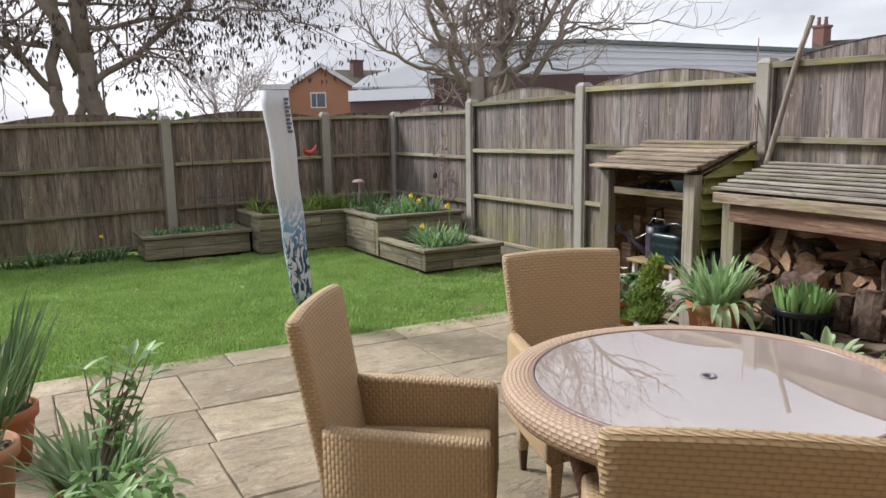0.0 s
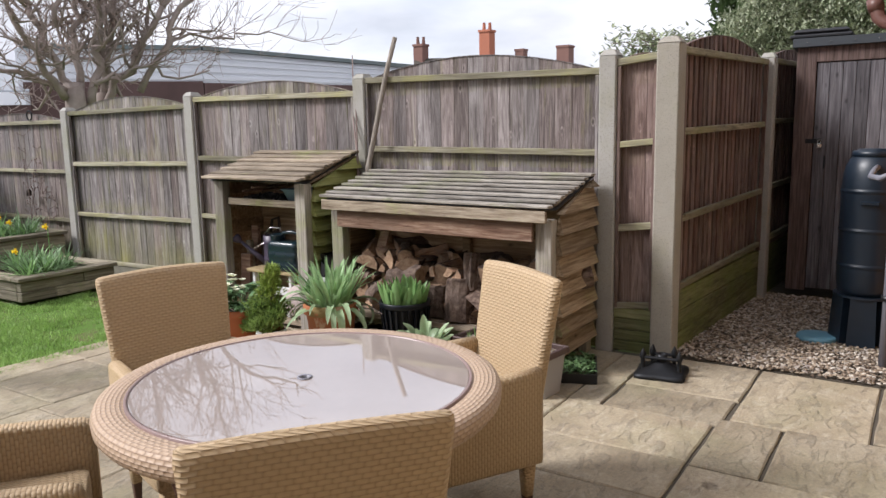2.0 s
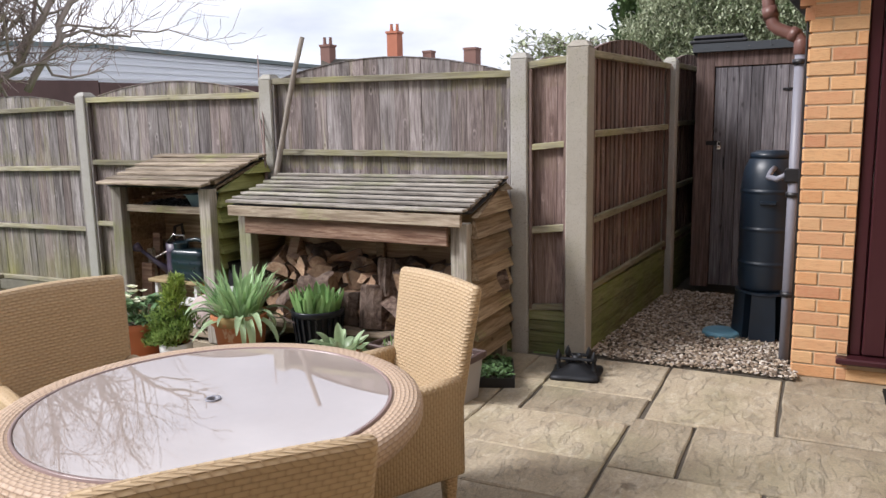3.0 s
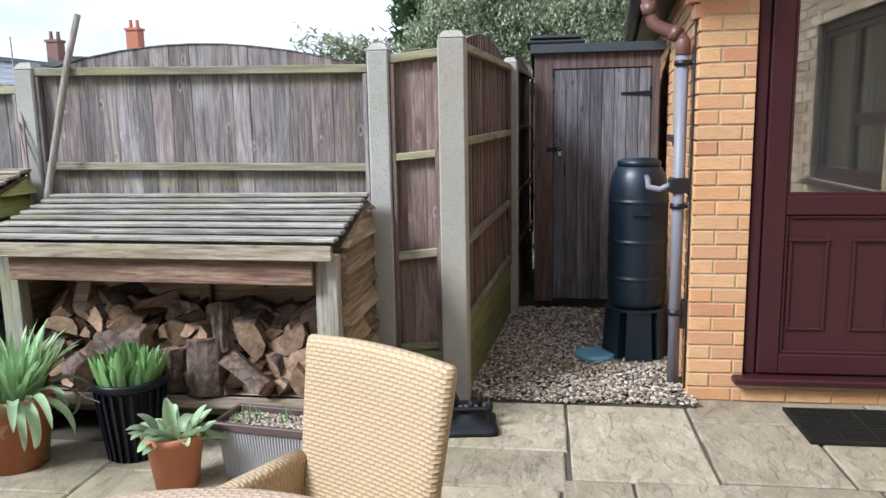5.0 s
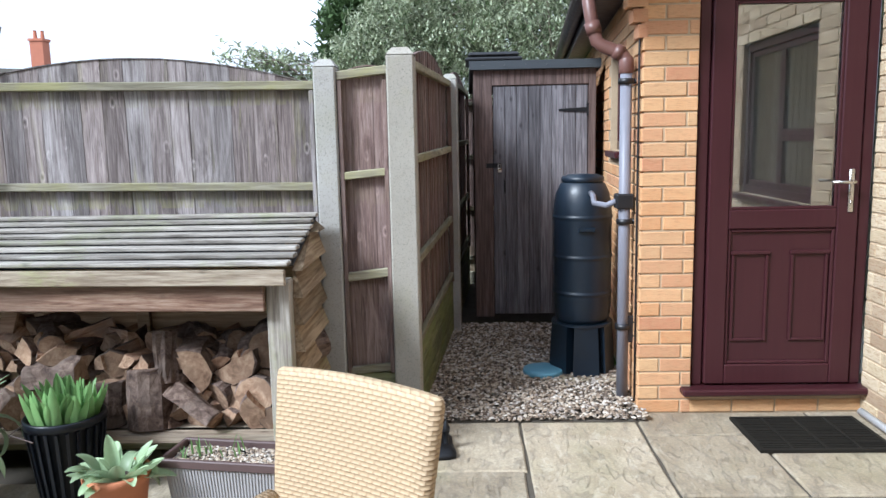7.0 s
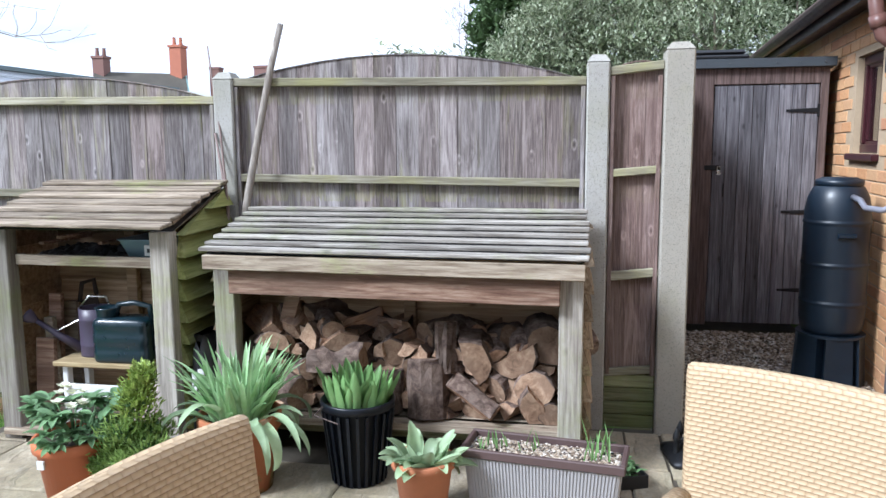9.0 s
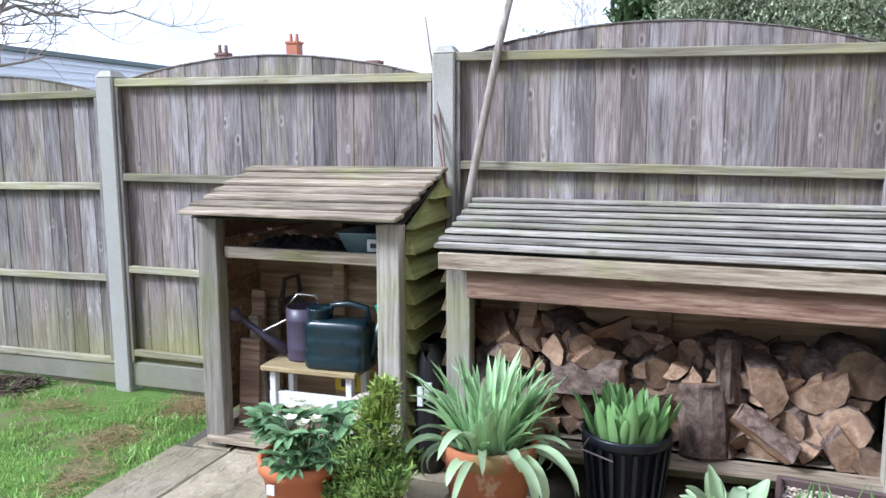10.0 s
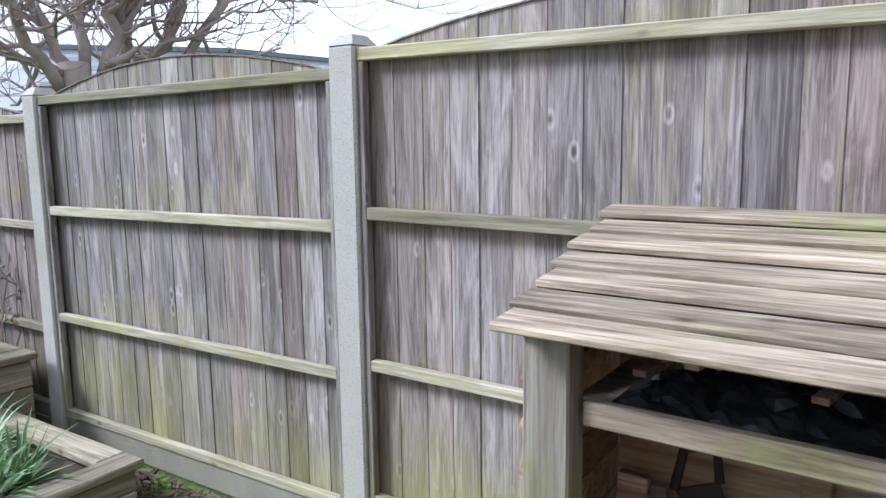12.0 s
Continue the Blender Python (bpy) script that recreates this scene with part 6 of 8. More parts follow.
solo("yellow_carton", M().box(0, 0, 0, 0.06, 0.14, 0.10, c=0.004).box(-0.002, 0.03, 0.02, 0.001, 0.05, 0.08, mi=1).box(-0.002, 0.085, 0.02, 0.001, 0.105, 0.08, mi=1), [YELLOW, BLACK], "yellow and black carton under the stool", "box", at=(3.98, 4.14, 0.24))
tool = thing("hand_saw", "dark old tool hanging on the store wall", "tool", (4.12, 4.62, 0.62))
part("blade", M().hull([(0, 0, 0), (0, -0.10, 0.04), (0, -0.18, -0.25), (0, -0.15, -0.26), (0.004, 0, 0), (0.004, -0.10, 0.04), (0.004, -0.18, -0.25), (0.004, -0.15, -0.26)], [(0, 3, 2, 1), (4, 5, 6, 7), (0, 1, 5, 4), (1, 2, 6, 5), (2, 3, 7, 6), (3, 0, 4, 7)]), RUST, tool)
part("grip", M().tube([(0, 0.0, 0.0), (0, -0.02, 0.1), (0, -0.09, 0.12), (0, -0.1, 0.04)], 0.012, 8), RUST, tool)
# bag and poles between the stores
bag = soft(M().loft([[(px + 0.01 * math.sin(z * 20), py, z) for px, py in rrect(w, d, 0.04, 4)] for z, w, d in ((0, 0.2, 0.1), (0.1, 0.24, 0.115), (0.3, 0.22, 0.11), (0.48, 0.2, 0.09), (0.56, 0.18, 0.03))]))
bg = thing("compost_bag", "black plastic sack standing between the timber stores", "bag", (3.86, 3.757, 0.0), 0)
part("sack", bag, BLACK, bg)
part("print_bar", M().box(-0.124, -0.03, 0.34, -0.112, 0.0, 0.40).box(-0.124, 0.008, 0.30, -0.112, 0.03, 0.38), WHITE, bg)
pl = M().tube([(4.21, 3.73, 0.02), (4.22, 3.72, 1.05), (4.29, 3.66, 1.45), (4.34, 3.6, 1.8), (4.40, 3.555, 2.055)], [0.02, 0.02, 0.019, 0.018, 0.017], 9)
solo("leaning_pole", soft(pl), POLE, "long bare grey pole leaning on the fence between the stores", "pole")
for j, (x, y, dx) in enumerate(((4.22, 3.80, 0.0), (4.24, 3.78, 0.03))):
    st = [(x, y, 0.0), (x + 0.01, y + 0.01, 0.6), (x + 0.03, y + 0.02 + dx, 1.15), (4.33, 3.88 + dx, 1.5)]
    if j == 0:
        st += [(4.38, 3.94, 1.8), (4.43, 3.98, 1.96)]
    solo("garden_cane", soft(M().tube(st, [0.009, 0.009, 0.008, 0.006, 0.005, 0.004][:len(st)], 6)), TWIG, "thin knobbly cane leaning in the corner by the fence post", "cane", "canes by the fence")

# ================= passage =================
shed = thing("tool_shed", "narrow dark timber shed with a grey boarded door, felt roof", "shed", (6.42, 0.0, 0.0), 0)
sy0, sy1, sz0, sz1 = 0.27, 1.19, 0.07, 1.965
part("frame", M().box(0, sy0, sz0, 0.06, sy0 + 0.055, sz1, c=0.004).box(0, sy1 - 0.14, sz0, 0.06, sy1, sz1, c=0.004).box(0, sy0 + 0.055, sz1 - 0.115, 0.06, sy1 - 0.14, sz1, c=0.004), SHEDFRAME, shed)
for i, y in enumerate((sy0 + 0.001, sy1 - 0.02)):
    for k in range(14):
        part("side_board", M().box(0.062, y, sz0 + k * 0.137, 1.2, y + 0.018, sz0 + k * 0.137 + 0.132, c=0.003), SHEDFRAME, shed)
sd = part("shed_door", M().box(0.03, sy0 + 0.06, sz0 + 0.02, 0.04, sy1 - 0.145, sz1 - 0.12), SHEDDOOR, shed)
nb = 8
dw = (sy1 - 0.145 - sy0 - 0.06) / nb
for i in range(nb):
    y = sy0 + 0.06 + i * dw
    part("plank", M().box(0.008 + R.uniform(0, .002), y + 0.001, sz0 + 0.02, 0.029, y + dw - 0.002, sz1 - 0.12, c=0.003), SHEDDOOR, sd)
for z in (1.66, 0.93, 0.35):
    part("hinge", M().box(0.002, sy0 + 0.045, z - 0.045, 0.007, sy0 + 0.07, z + 0.045).hull([(0.002, sy0 + 0.07, z - 0.018), (0.002, sy0 + 0.28, z - 0.008), (0.002, sy0 + 0.28, z + 0.008), (0.002, sy0 + 0.07, z + 0.018), (0.007, sy0 + 0.07, z - 0.018), (0.007, sy0 + 0.28, z - 0.008), (0.007, sy0 + 0.28, z + 0.008), (0.007, sy0 + 0.07, z + 0.018)],
                                                                                              [(0, 1, 2, 3), (7, 6, 5, 4), (0, 4, 5, 1), (1, 5, 6, 2), (2, 6, 7, 3), (3, 7, 4, 0)]), IRON, sd)
part("latch", M().box(-0.004, sy1 - 0.20, 1.235, 0.006, sy1 - 0.09, 1.27), IRON, sd)
part("padlock", M().box(-0.02, sy1 - 0.205, 1.20, -0.006, sy1 - 0.175, 1.235, c=0.004).tube([(-0.013, sy1 - 0.2, 1.235), (-0.013, sy1 - 0.2, 1.262), (-0.013, sy1 - 0.18, 1.262), (-0.013, sy1 - 0.18, 1.235)], 0.003, 6), STEEL, sd)
part("handle", M().box(0.0, sy1 - 0.235, 1.04, 0.007, sy1 - 0.225, 1.14), IRON, sd)
part("roof", M().hull([(-0.04, sy0 - 0.03, sz1 + 0.002), (-0.04, sy1 + 0.03, sz1 + 0.002), (1.25, sy1 + 0.03, sz1 - 0.1), (1.25, sy0 - 0.03, sz1 - 0.1), (-0.04, sy0 - 0.03, sz1 + 0.065), (-0.04, sy1 + 0.03, sz1 + 0.065), (1.25, sy1 + 0.03, sz1 - 0.03), (1.25, sy0 - 0.03, sz1 - 0.03)],
                      [(0, 1, 2, 3), (7, 6, 5, 4), (0, 4, 5, 1), (1, 5, 6, 2), (2, 6, 7, 3), (3, 7, 4, 0)]), FELT, shed)
for i in range(6):
    part("clout_nail", M().lathe([(0, 0), (0.007, 0.0), (0.004, 0.003), (0, 0.003)], (-0.043, sy0 + 0.05 + i * 0.16, sz1 + 0.03), 6), STEEL, shed)
lid = solo("black_tray", M().box(0, 0, 0, 0.5, 0.43, 0.03, c=0.01).box(0.02, 0.02, 0.03, 0.48, 0.41, 0.07, c=0.02), BLACK, "flat black plastic tray lying upside down on the shed roof", "tray", at=(6.40, 0.82, sz1 + 0.066))

bx_, by_ = 5.22, 0.55
butt = thing("water_butt", "dark green-black ribbed plastic water butt on a matching stand", "water butt", (bx_, by_, 0.0))
st = M()
for a in range(0, 360, 60):
    st = M()
    ca, sa = math.cos(radians(a)), math.sin(radians(a))
    m4 = pose(0, 0, 0, 0, 0, a)
    st.hull([tuple(m4 @ Vector(p)) for p in ((0.09, -0.065, 0.02), (0.185, -0.08, 0.02), (0.185, 0.08, 0.02), (0.09, 0.065, 0.02), (0.08, -0.055, 0.32), (0.17, -0.07, 0.32), (0.17, 0.07, 0.32), (0.08, 0.055, 0.32))],
            [(0, 3, 2, 1), (4, 5, 6, 7), (0, 1, 5, 4), (1, 2, 6, 5), (2, 3, 7, 6), (3, 0, 4, 7)])
    part("stand_foot", st, BUTT, butt)
part("stand_top", M().lathe([(0, 0.321), (0.185, 0.321), (0.185, 0.335), (0, 0.335)], n=30), BUTT, butt)
bp = [(0.0, 0.336), (0.155, 0.336), (0.165, 0.365)]
for z in (0.52, 0.74, 0.98):
    bp += [(0.1745, z - 0.10), (0.1755, z - 0.02), (0.1755, z - 0.011), (0.180, z - 0.006), (0.180, z + 0.006), (0.1755, z + 0.011), (0.1755, z + 0.02)]
bp += [(0.172, 1.05), (0.160, 1.12), (0.135, 1.175), (0.118, 1.19)]
part("barrel", soft(M().lathe(bp, n=40)), BUTT, butt)
part("lid", soft(M().lathe([(0.118, 1.185), (0.128, 1.19), (0.128, 1.212), (0.12, 1.222), (0.10, 1.224), (0.095, 1.232), (0.0, 1.235)], n=36)), BUTT, butt)
part("side_grip", M().hull([(-0.178, -0.05, 0.90), (-0.178, 0.05, 0.90), (-0.178, 0.05, 0.925), (-0.178, -0.05, 0.925), (-0.192, -0.045, 0.905), (-0.192, 0.045, 0.905), (-0.192, 0.045, 0.92), (-0.192, -0.045, 0.92)],
                           [(0, 1, 5, 4), (1, 2, 6, 5), (2, 3, 7, 6), (3, 0, 4, 7), (4, 5, 6, 7)]), BUTT, butt)
solo("paving_flag", M().box(4.98, 0.36, 0.0, 5.44, 0.80, 0.022, c=0.004), STONE, "small paving flag under the water butt", "slab")
PX, PY = 4.70, 0.405
dp = thing("downpipe", "grey rainwater downpipe with a brown offset bend at its top", "downpipe", (PX, PY, 0.0))
part("pipe", soft(M().tube([(0, 0, 0.0), (0, 0, 1.80)], 0.031, 20)), PIPEGREY, dp)
part("collar", soft(M().lathe([(0.034, 1.78), (0.039, 1.785), (0.039, 1.85), (0.034, 1.86)], n=20)), PIPEBROWN, dp)
part("bend", soft(M().tube([(0, 0, 1.80), (0, 0, 1.85), (0.008, 0.025, 1.885), (0.02, 0.12, 1.925), (0.026, 0.15, 1.95), (0.034, 0.175, 2.04), (0.04, 0.215, 2.30)], 0.035, 18)), PIPEBROWN, dp)
part("socket", soft(M().tube([(0.030, 0.162, 1.99), (0.035, 0.177, 2.05)], 0.041, 18)), PIPEBROWN, dp)
part("elbow_ring", soft(M().tube([(0.008, 0.02, 1.880), (0.014, 0.06, 1.902)], 0.041, 18)), PIPEBROWN, dp)
for z in (1.74, 1.00, 0.42):
    part("bracket", soft(M().lathe([(0.035, -0.014), (0.042, -0.014), (0.042, 0.014), (0.035, 0.014)], (0, 0, z), 18).box(-0.012, -0.075, z - 0.012, 0.012, -0.036, z + 0.012)), BLACK, dp)
part("diverter", M().box(-0.045, -0.045, 1.07, 0.05, 0.05, 1.15, c=0.008), BLACK, dp)
part("hose", soft(M().tube([(0.0, 0.045, 1.11), (0.03, 0.09, 1.085), (0.12, 0.14, 1.09), (0.22, 0.13, 1.12), (0.36, 0.12, 1.13)], 0.016, 12)), PIPEGREY, dp)
cb = soft(M().tube([(HX + 0.03, WY + 0.012, 0.05), (HX + 0.035, WY + 0.012, 0.9), (HX + 0.03, WY + 0.014, 1.95), (HX + 0.05, WY + 0.012, 2.1)], 0.006, 6))
solo("cable", cb, BLACK, "black cable clipped up the brick corner", "cable")
solo("tap_box", M().box(4.68, 0.342, 0.33, 4.78, 0.392, 0.48, c=0.006), BLACK, "small black outdoor junction box low on the passage wall", "box")
solo("vent_grille", M().box(5.28, 0.277, 1.82, 5.34, 0.312, 1.98, c=0.004), BLACK, "small dark vent on the passage wall", "vent")
solo("garden_disc", soft(M().lathe([(0, 0.012), (0.10, 0.012), (0.115, 0.0), (0.125, 0.006), (0.12, 0.03), (0.105, 0.035), (0.0, 0.03)], n=30)), BLUEDISC, "pale blue round plastic saucer lying on the gravel", "saucer", at=(5.13, 0.80, 0.02))

# doormat of rubber bars
mat_ = thing("doormat", "black rubber grid doormat in front of the back door", "doormat", (3.96, -0.70, 0.0))
part("backing", M().box(0, 0, 0.0, 0.42, 0.62, 0.006), RUBBER, mat_)
mm = M().box(0, 0, 0.006, 0.42, 0.018, 0.016).box(0, 0.602, 0.006, 0.42, 0.62, 0.016).box(0, 0.018, 0.006, 0.018, 0.602, 0.016).box(0.402, 0.018, 0.006, 0.42, 0.602, 0.016)
for i in range(1, 4):
    part("cross_bar", M().box(0.0182, 0.155 * i - 0.006, 0.0065, 0.4018, 0.155 * i + 0.006, 0.0155), RUBBER, mat_)
for i in range(1, 20):
    part("bar", M().box(0.02 * i + 0.004, 0.0182, 0.0063, 0.02 * i + 0.012, 0.6018, 0.012 + (0.002 if i % 4 == 0 else 0)), RUBBER, mat_)
part("border", mm, RUBBER, mat_)
solo("waste_pipe", soft(M().tube([(4.42, -0.765, 0.022), (3.2, -0.76, 0.022), (2.6, -0.76, 0.022)], 0.02, 14)), WHITE, "white plastic waste pipe lying along the house wall", "pipe")

# cast iron parasol base
pb = thing("parasol_base", "ornate black cast iron parasol base on the paving", "parasol base", (4.03, 1.47, 0.0), 8)
lp = []
for z, s in ((0.0, 1.0), (0.018, 1.0), (0.03, 0.85), (0.05, 0.45), (0.07, 0.32), (0.075, 0.26)):
    ring = []
    for k in range(32):
        a = 2 * math.pi * k / 32
        r = 0.155 * (1 + 0.20 * abs(math.cos(2 * (a - math.pi / 4))) ** 3 - 0.12 * abs(math.sin(2 * (a - math.pi / 4))) ** 0.5) if s > 0.6 else 0.155
        ring.append((r * s * math.cos(a), r * s * math.sin(a), z))
    lp.append(ring)
part("plate", soft(M().loft(lp)), IRON, pb)
for x, y in ((-0.03, -0.10), (-0.03, 0.10), (0.06, -0.06), (0.06, 0.06)):
    part("pillar", soft(M().lathe([(0.016, 0.03), (0.012, 0.05), (0.012, 0.09), (0.018, 0.1), (0.018, 0.115), (0.008, 0.14), (0.0, 0.155)], (x, y, 0), 12)), IRON, pb)
part("top_ring", M().box(-0.045, -0.115, 0.092, -0.018, 0.115, 0.106, c=0.004).box(0.045, -0.075, 0.092, 0.072, 0.075, 0.106, c=0.004), IRON, pb)
part("socket", soft(M().lathe([(0.03, 0.06), (0.03, 0.12), (0.024, 0.12), (0.024, 0.06)], n=18)), IRON, pb)

# ================= pots and plants =================


def pot_prof(r0, r1, h, t=0.008, band=0.05, lip=0.008):
    k = (r1 - r0)
    return [(0, 0), (r0, 0), (r0 + k * (1 - band / h), h - band), (r1 + lip, h - band + 0.004), (r1 + lip + 0.002, h - 0.004), (r1 + lip - 0.003, h), (r1 - t, h), (r1 - t - 0.004, h - 0.03), (0, h - 0.03)]


def pot(x, y, r0, r1, h, mat, label, band=0.05, name="plant_pot", yaw=0):
    p = thing(name, label, "plant pot", (x, y, 0), yaw)
    part("pot", soft(M().lathe(pot_prof(r0, r1, h, band=band), n=36)), mat, p)
    s = M()
    rr = random.Random(int(x * 100))
    n = 18
    s.v.append((0, 0, h - 0.018))
    for k in range(n):
        a = 2 * math.pi * k / n
        s.v.append(((r1 - 0.013) * math.cos(a), (r1 - 0.013) * math.sin(a), h - 0.025 + rr.uniform(-.004, .006)))
    for k in range(n):
        s.face([0, 1 + k, 1 + (k + 1) % n])
    part("compost", s, SOIL, p)
    return p


def leaves(n, r, zb, lens, widths, lifts, droops, seed, seg=4, fold=0.25, tip=0.1):
    m = M()
    rr = random.Random(seed)
    for _ in range(n):
        a = rr.uniform(0, 2 * math.pi)
        q = r * math.sqrt(rr.random())
        m.blade((q * math.cos(a), q * math.sin(a), zb + rr.uniform(-0.005, 0.005)), a + rr.uniform(-0.5, 0.5), rr.uniform(*lens), rr.uniform(*widths), rr.uniform(*lifts), rr.uniform(*droops), seg, fold, tip)
    m.smooth = True
    return m


LEAF_HELL = leafy("leaf_hellebore", (0.10, 0.19, 0.085), (0.22, 0.34, 0.17), 0.4)
p = pot(3.245, 4.05, 0.115, 0.152, 0.265, ORANGEPOT, "orange plastic pot of white-flowered hellebore")
hb = M()
rr = random.Random(3)
for i in range(40):
    a, q = rr.uniform(0, 6.28), 0.07 * rr.random()
    top_ = (0.06 + 0.11 * rr.random())
    ex, ey, ez = q * math.cos(a) + top_ * math.cos(a), q * math.sin(a) + top_ * math.sin(a), 0.26 + rr.uniform(0.02, 0.15)
    hb.tube([(q * math.cos(a), q * math.sin(a), 0.22), (ex * .6, ey * .6, ez - 0.02), (ex, ey, ez)], 0.003, 5)
    for j in range(6):
        hb.blade((ex, ey, ez), a + (j - 2.5) * 0.6, rr.uniform(0.06, 0.10), rr.uniform(0.026, 0.042), rr.uniform(-0.1, 0.7), 1.3, 4, 0.3, 0.25)
part("foliage", soft(hb), LEAF_HELL, p)
fl = M()
for i in range(11):
    cx_, cy_, cz_ = rr.uniform(-0.12, -0.02), rr.uniform(-0.09, 0.03), 0.41 + rr.uniform(-0.06, 0.10)
    for j in range(5):
        fl.blade((cx_, cy_, cz_), 3.1 + j * 1.26, 0.028, 0.028, 0.5, 0.8, 2, 0.2, 0.6)
part("flower", soft(fl), PETAL, p, kind="stuff")
part("plant_label", M().box(-0.155, 0.03, 0.17, -0.147, 0.06, 0.205), WHITE, p)

LEAF_CON = leafy("leaf_conifer", (0.16, 0.26, 0.06), (0.34, 0.45, 0.14), scale=14)
p = pot(3.235, 3.753, 0.075, 0.085, 0.15, TERRA, "small white-rimmed pot of dwarf conifer", band=0.03)
part("white_rim", soft(M().lathe([(0.0935, 0.10), (0.0975, 0.102), (0.0975, 0.152), (0.088, 0.154)], n=30)), WHITE, p)
LOBES = ((0.02, -0.02, 0.515, 0.045, 0.06), (0.01, 0, 0.455, 0.06, 0.07), (0.01, 0.01, 0.40, 0.08, 0.08), (-0.05, 0.05, 0.30, 0.085, 0.07), (0.04, -0.04, 0.28, 0.08, 0.07), (-0.05, -0.06, 0.24, 0.085, 0.06), (-0.02, 0.09, 0.22, 0.08, 0.055), (-0.07, 0.12, 0.17, 0.045, 0.035),
         (0.07, 0.06, 0.23, 0.075, 0.06), (0.0, 0.0, 0.2, 0.09, 0.06), (-0.09, 0.0, 0.2, 0.06, 0.05))
rr = random.Random(9)
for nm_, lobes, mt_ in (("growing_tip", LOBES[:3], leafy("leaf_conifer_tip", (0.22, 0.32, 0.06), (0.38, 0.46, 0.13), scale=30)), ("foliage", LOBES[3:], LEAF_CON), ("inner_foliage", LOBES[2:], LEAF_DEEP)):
    cf = M()
    for lx, ly, lz, lr, lh in lobes:
        for _ in range(420 if nm_ != "inner_foliage" else 110):
            d = Vector((rr.gauss(0, 1), rr.gauss(0, 1), rr.gauss(0, 1))).normalized() * (rr.random() ** 0.35 if nm_ != "inner_foliage" else 0.7 * rr.random())
            w_ = 1.0 + 0.6 * noise.noise(d * 3 + Vector((lx, ly, lz)) * 20)
            cf.blade((lx + d.x * lr * w_, ly + d.y * lr * w_, lz + d.z * lh * w_), math.atan2(d.y, d.x) + rr.uniform(-0.8, 0.8), rr.uniform(0.02, 0.036), 0.011, rr.uniform(0.0, 1.3), -0.3, 2, 0.3, 0.4)
    part(nm_, cf, mt_, p)
part("stem", M().tube([(0, 0, 0.1), (0.01, 0, 0.35), (0.02, -0.02, 0.53)], [0.01, 0.006, 0.003], 6), TWIG, p)

LEAF_NARC = leafy("leaf_narcissus", (0.24, 0.42, 0.17), (0.46, 0.62, 0.36), 0.4, 0.35)
p = pot(3.43, 3.41, 0.125, 0.165, 0.33, TERRA2, "large aged terracotta pot of grey-green daffodil leaves", band=0.065)
part("upright_leaves", leaves(150, 0.11, 0.30, (0.15, 0.36), (0.018, 0.033), (0.95, 1.54), (0.0, 1.2), 12, 6), LEAF_NARC, p)
st_ = M()
rr = random.Random(61)
for i in range(30):
    a = 2 * math.pi * i / 30 + rr.uniform(-0.4, 0.4)
    q = rr.uniform(0.07, 0.135)
    st_.blade((q * math.cos(a), q * math.sin(a), 0.305), a + rr.uniform(-0.3, 0.3), rr.uniform(0.14, 0.42), rr.uniform(0.028, 0.052), rr.uniform(0.1, 1.25), rr.uniform(0.8, 3.6), 9, 0.22, 0.15)
part("strap_leaves", soft(st_), LEAF_STRAP, p)

p = thing("plant_pot", "black ribbed plastic pot of tulip leaves by the firewood", "plant pot", (3.585, 2.94, 0))
part("pot", soft(M().lathe([(0, 0), (0.11, 0), (0.148, 0.325), (0.158, 0.327), (0.16, 0.357), (0.156, 0.362), (0.150, 0.362), (0.146, 0.315), (0, 0.315)], n=48)), BLACKPOT, p)
rb = M()
for k in range(24):
    a = 2 * math.pi * k / 24
    rb.beam((0.113 * math.cos(a), 0.113 * math.sin(a), 0.005), (0.152 * math.cos(a), 0.152 * math.sin(a), 0.323), 0.013, 0.014, up=(math.cos(a), math.sin(a), 0))
part("ribs", rb, BLACKPOT, p)
part("compost", M().lathe([(0.146, 0.325), (0.06, 0.34), (0, 0.335)], n=24), SOIL, p)
part("leaves", leaves(64, 0.115, 0.325, (0.10, 0.19), (0.034, 0.05), (1.05, 1.54), (-0.1, 0.5), 21, 6, 0.4, 0.5), LEAF_TULIP, p)
part("wire_handle", M().tube([(-0.10, 0.12, 0.35), (-0.16, 0.14, 0.33), (-0.19, 0.03, 0.31)], 0.003, 6), WIRE, p)

p = pot(3.31, 2.60, 0.085, 0.118, 0.235, TERRA, "small terracotta pot of broad grey-green tulip leaves", band=0.035)
part("leaves", leaves(40, 0.07, 0.21, (0.07, 0.16), (0.05, 0.075), (0.1, 1.45), (0.3, 2.6), 23, 8, 0.35, 0.75), LEAF_STRAP, p)

tr = thing("planter_trough", "pale grey ribbed plastic trough with brown rim, gravel mulched", "planter", (3.44, 2.14, 0.0), -8)
TL, TW, TH = 0.615, 0.205, 0.25
part("trough", M().loft([[(px, py, z) for px, py in rrect(TW * s, TL * (s * .4 + .6), 0.012, 2)] for z, s in ((0.0, 0.8), (0.02, 0.82), (TH - 0.03, 0.98))]), TROUGHGREY, tr)
rb = M()
for k in range(44):
    y = -TL * 0.46 + k * TL * 0.92 / 43
    for sg in (-1, 1):
        part("rib", M().beam((sg * (TW * 0.41 + 0.001), y * 0.93, 0.02), (sg * (TW * 0.49 + 0.001), y, TH - 0.04), 0.006, 0.005, up=(1, 0, 0)), TROUGHGREY, tr)
ri = M()
w2, l2 = TW / 2 + 0.012, TL / 2 + 0.012
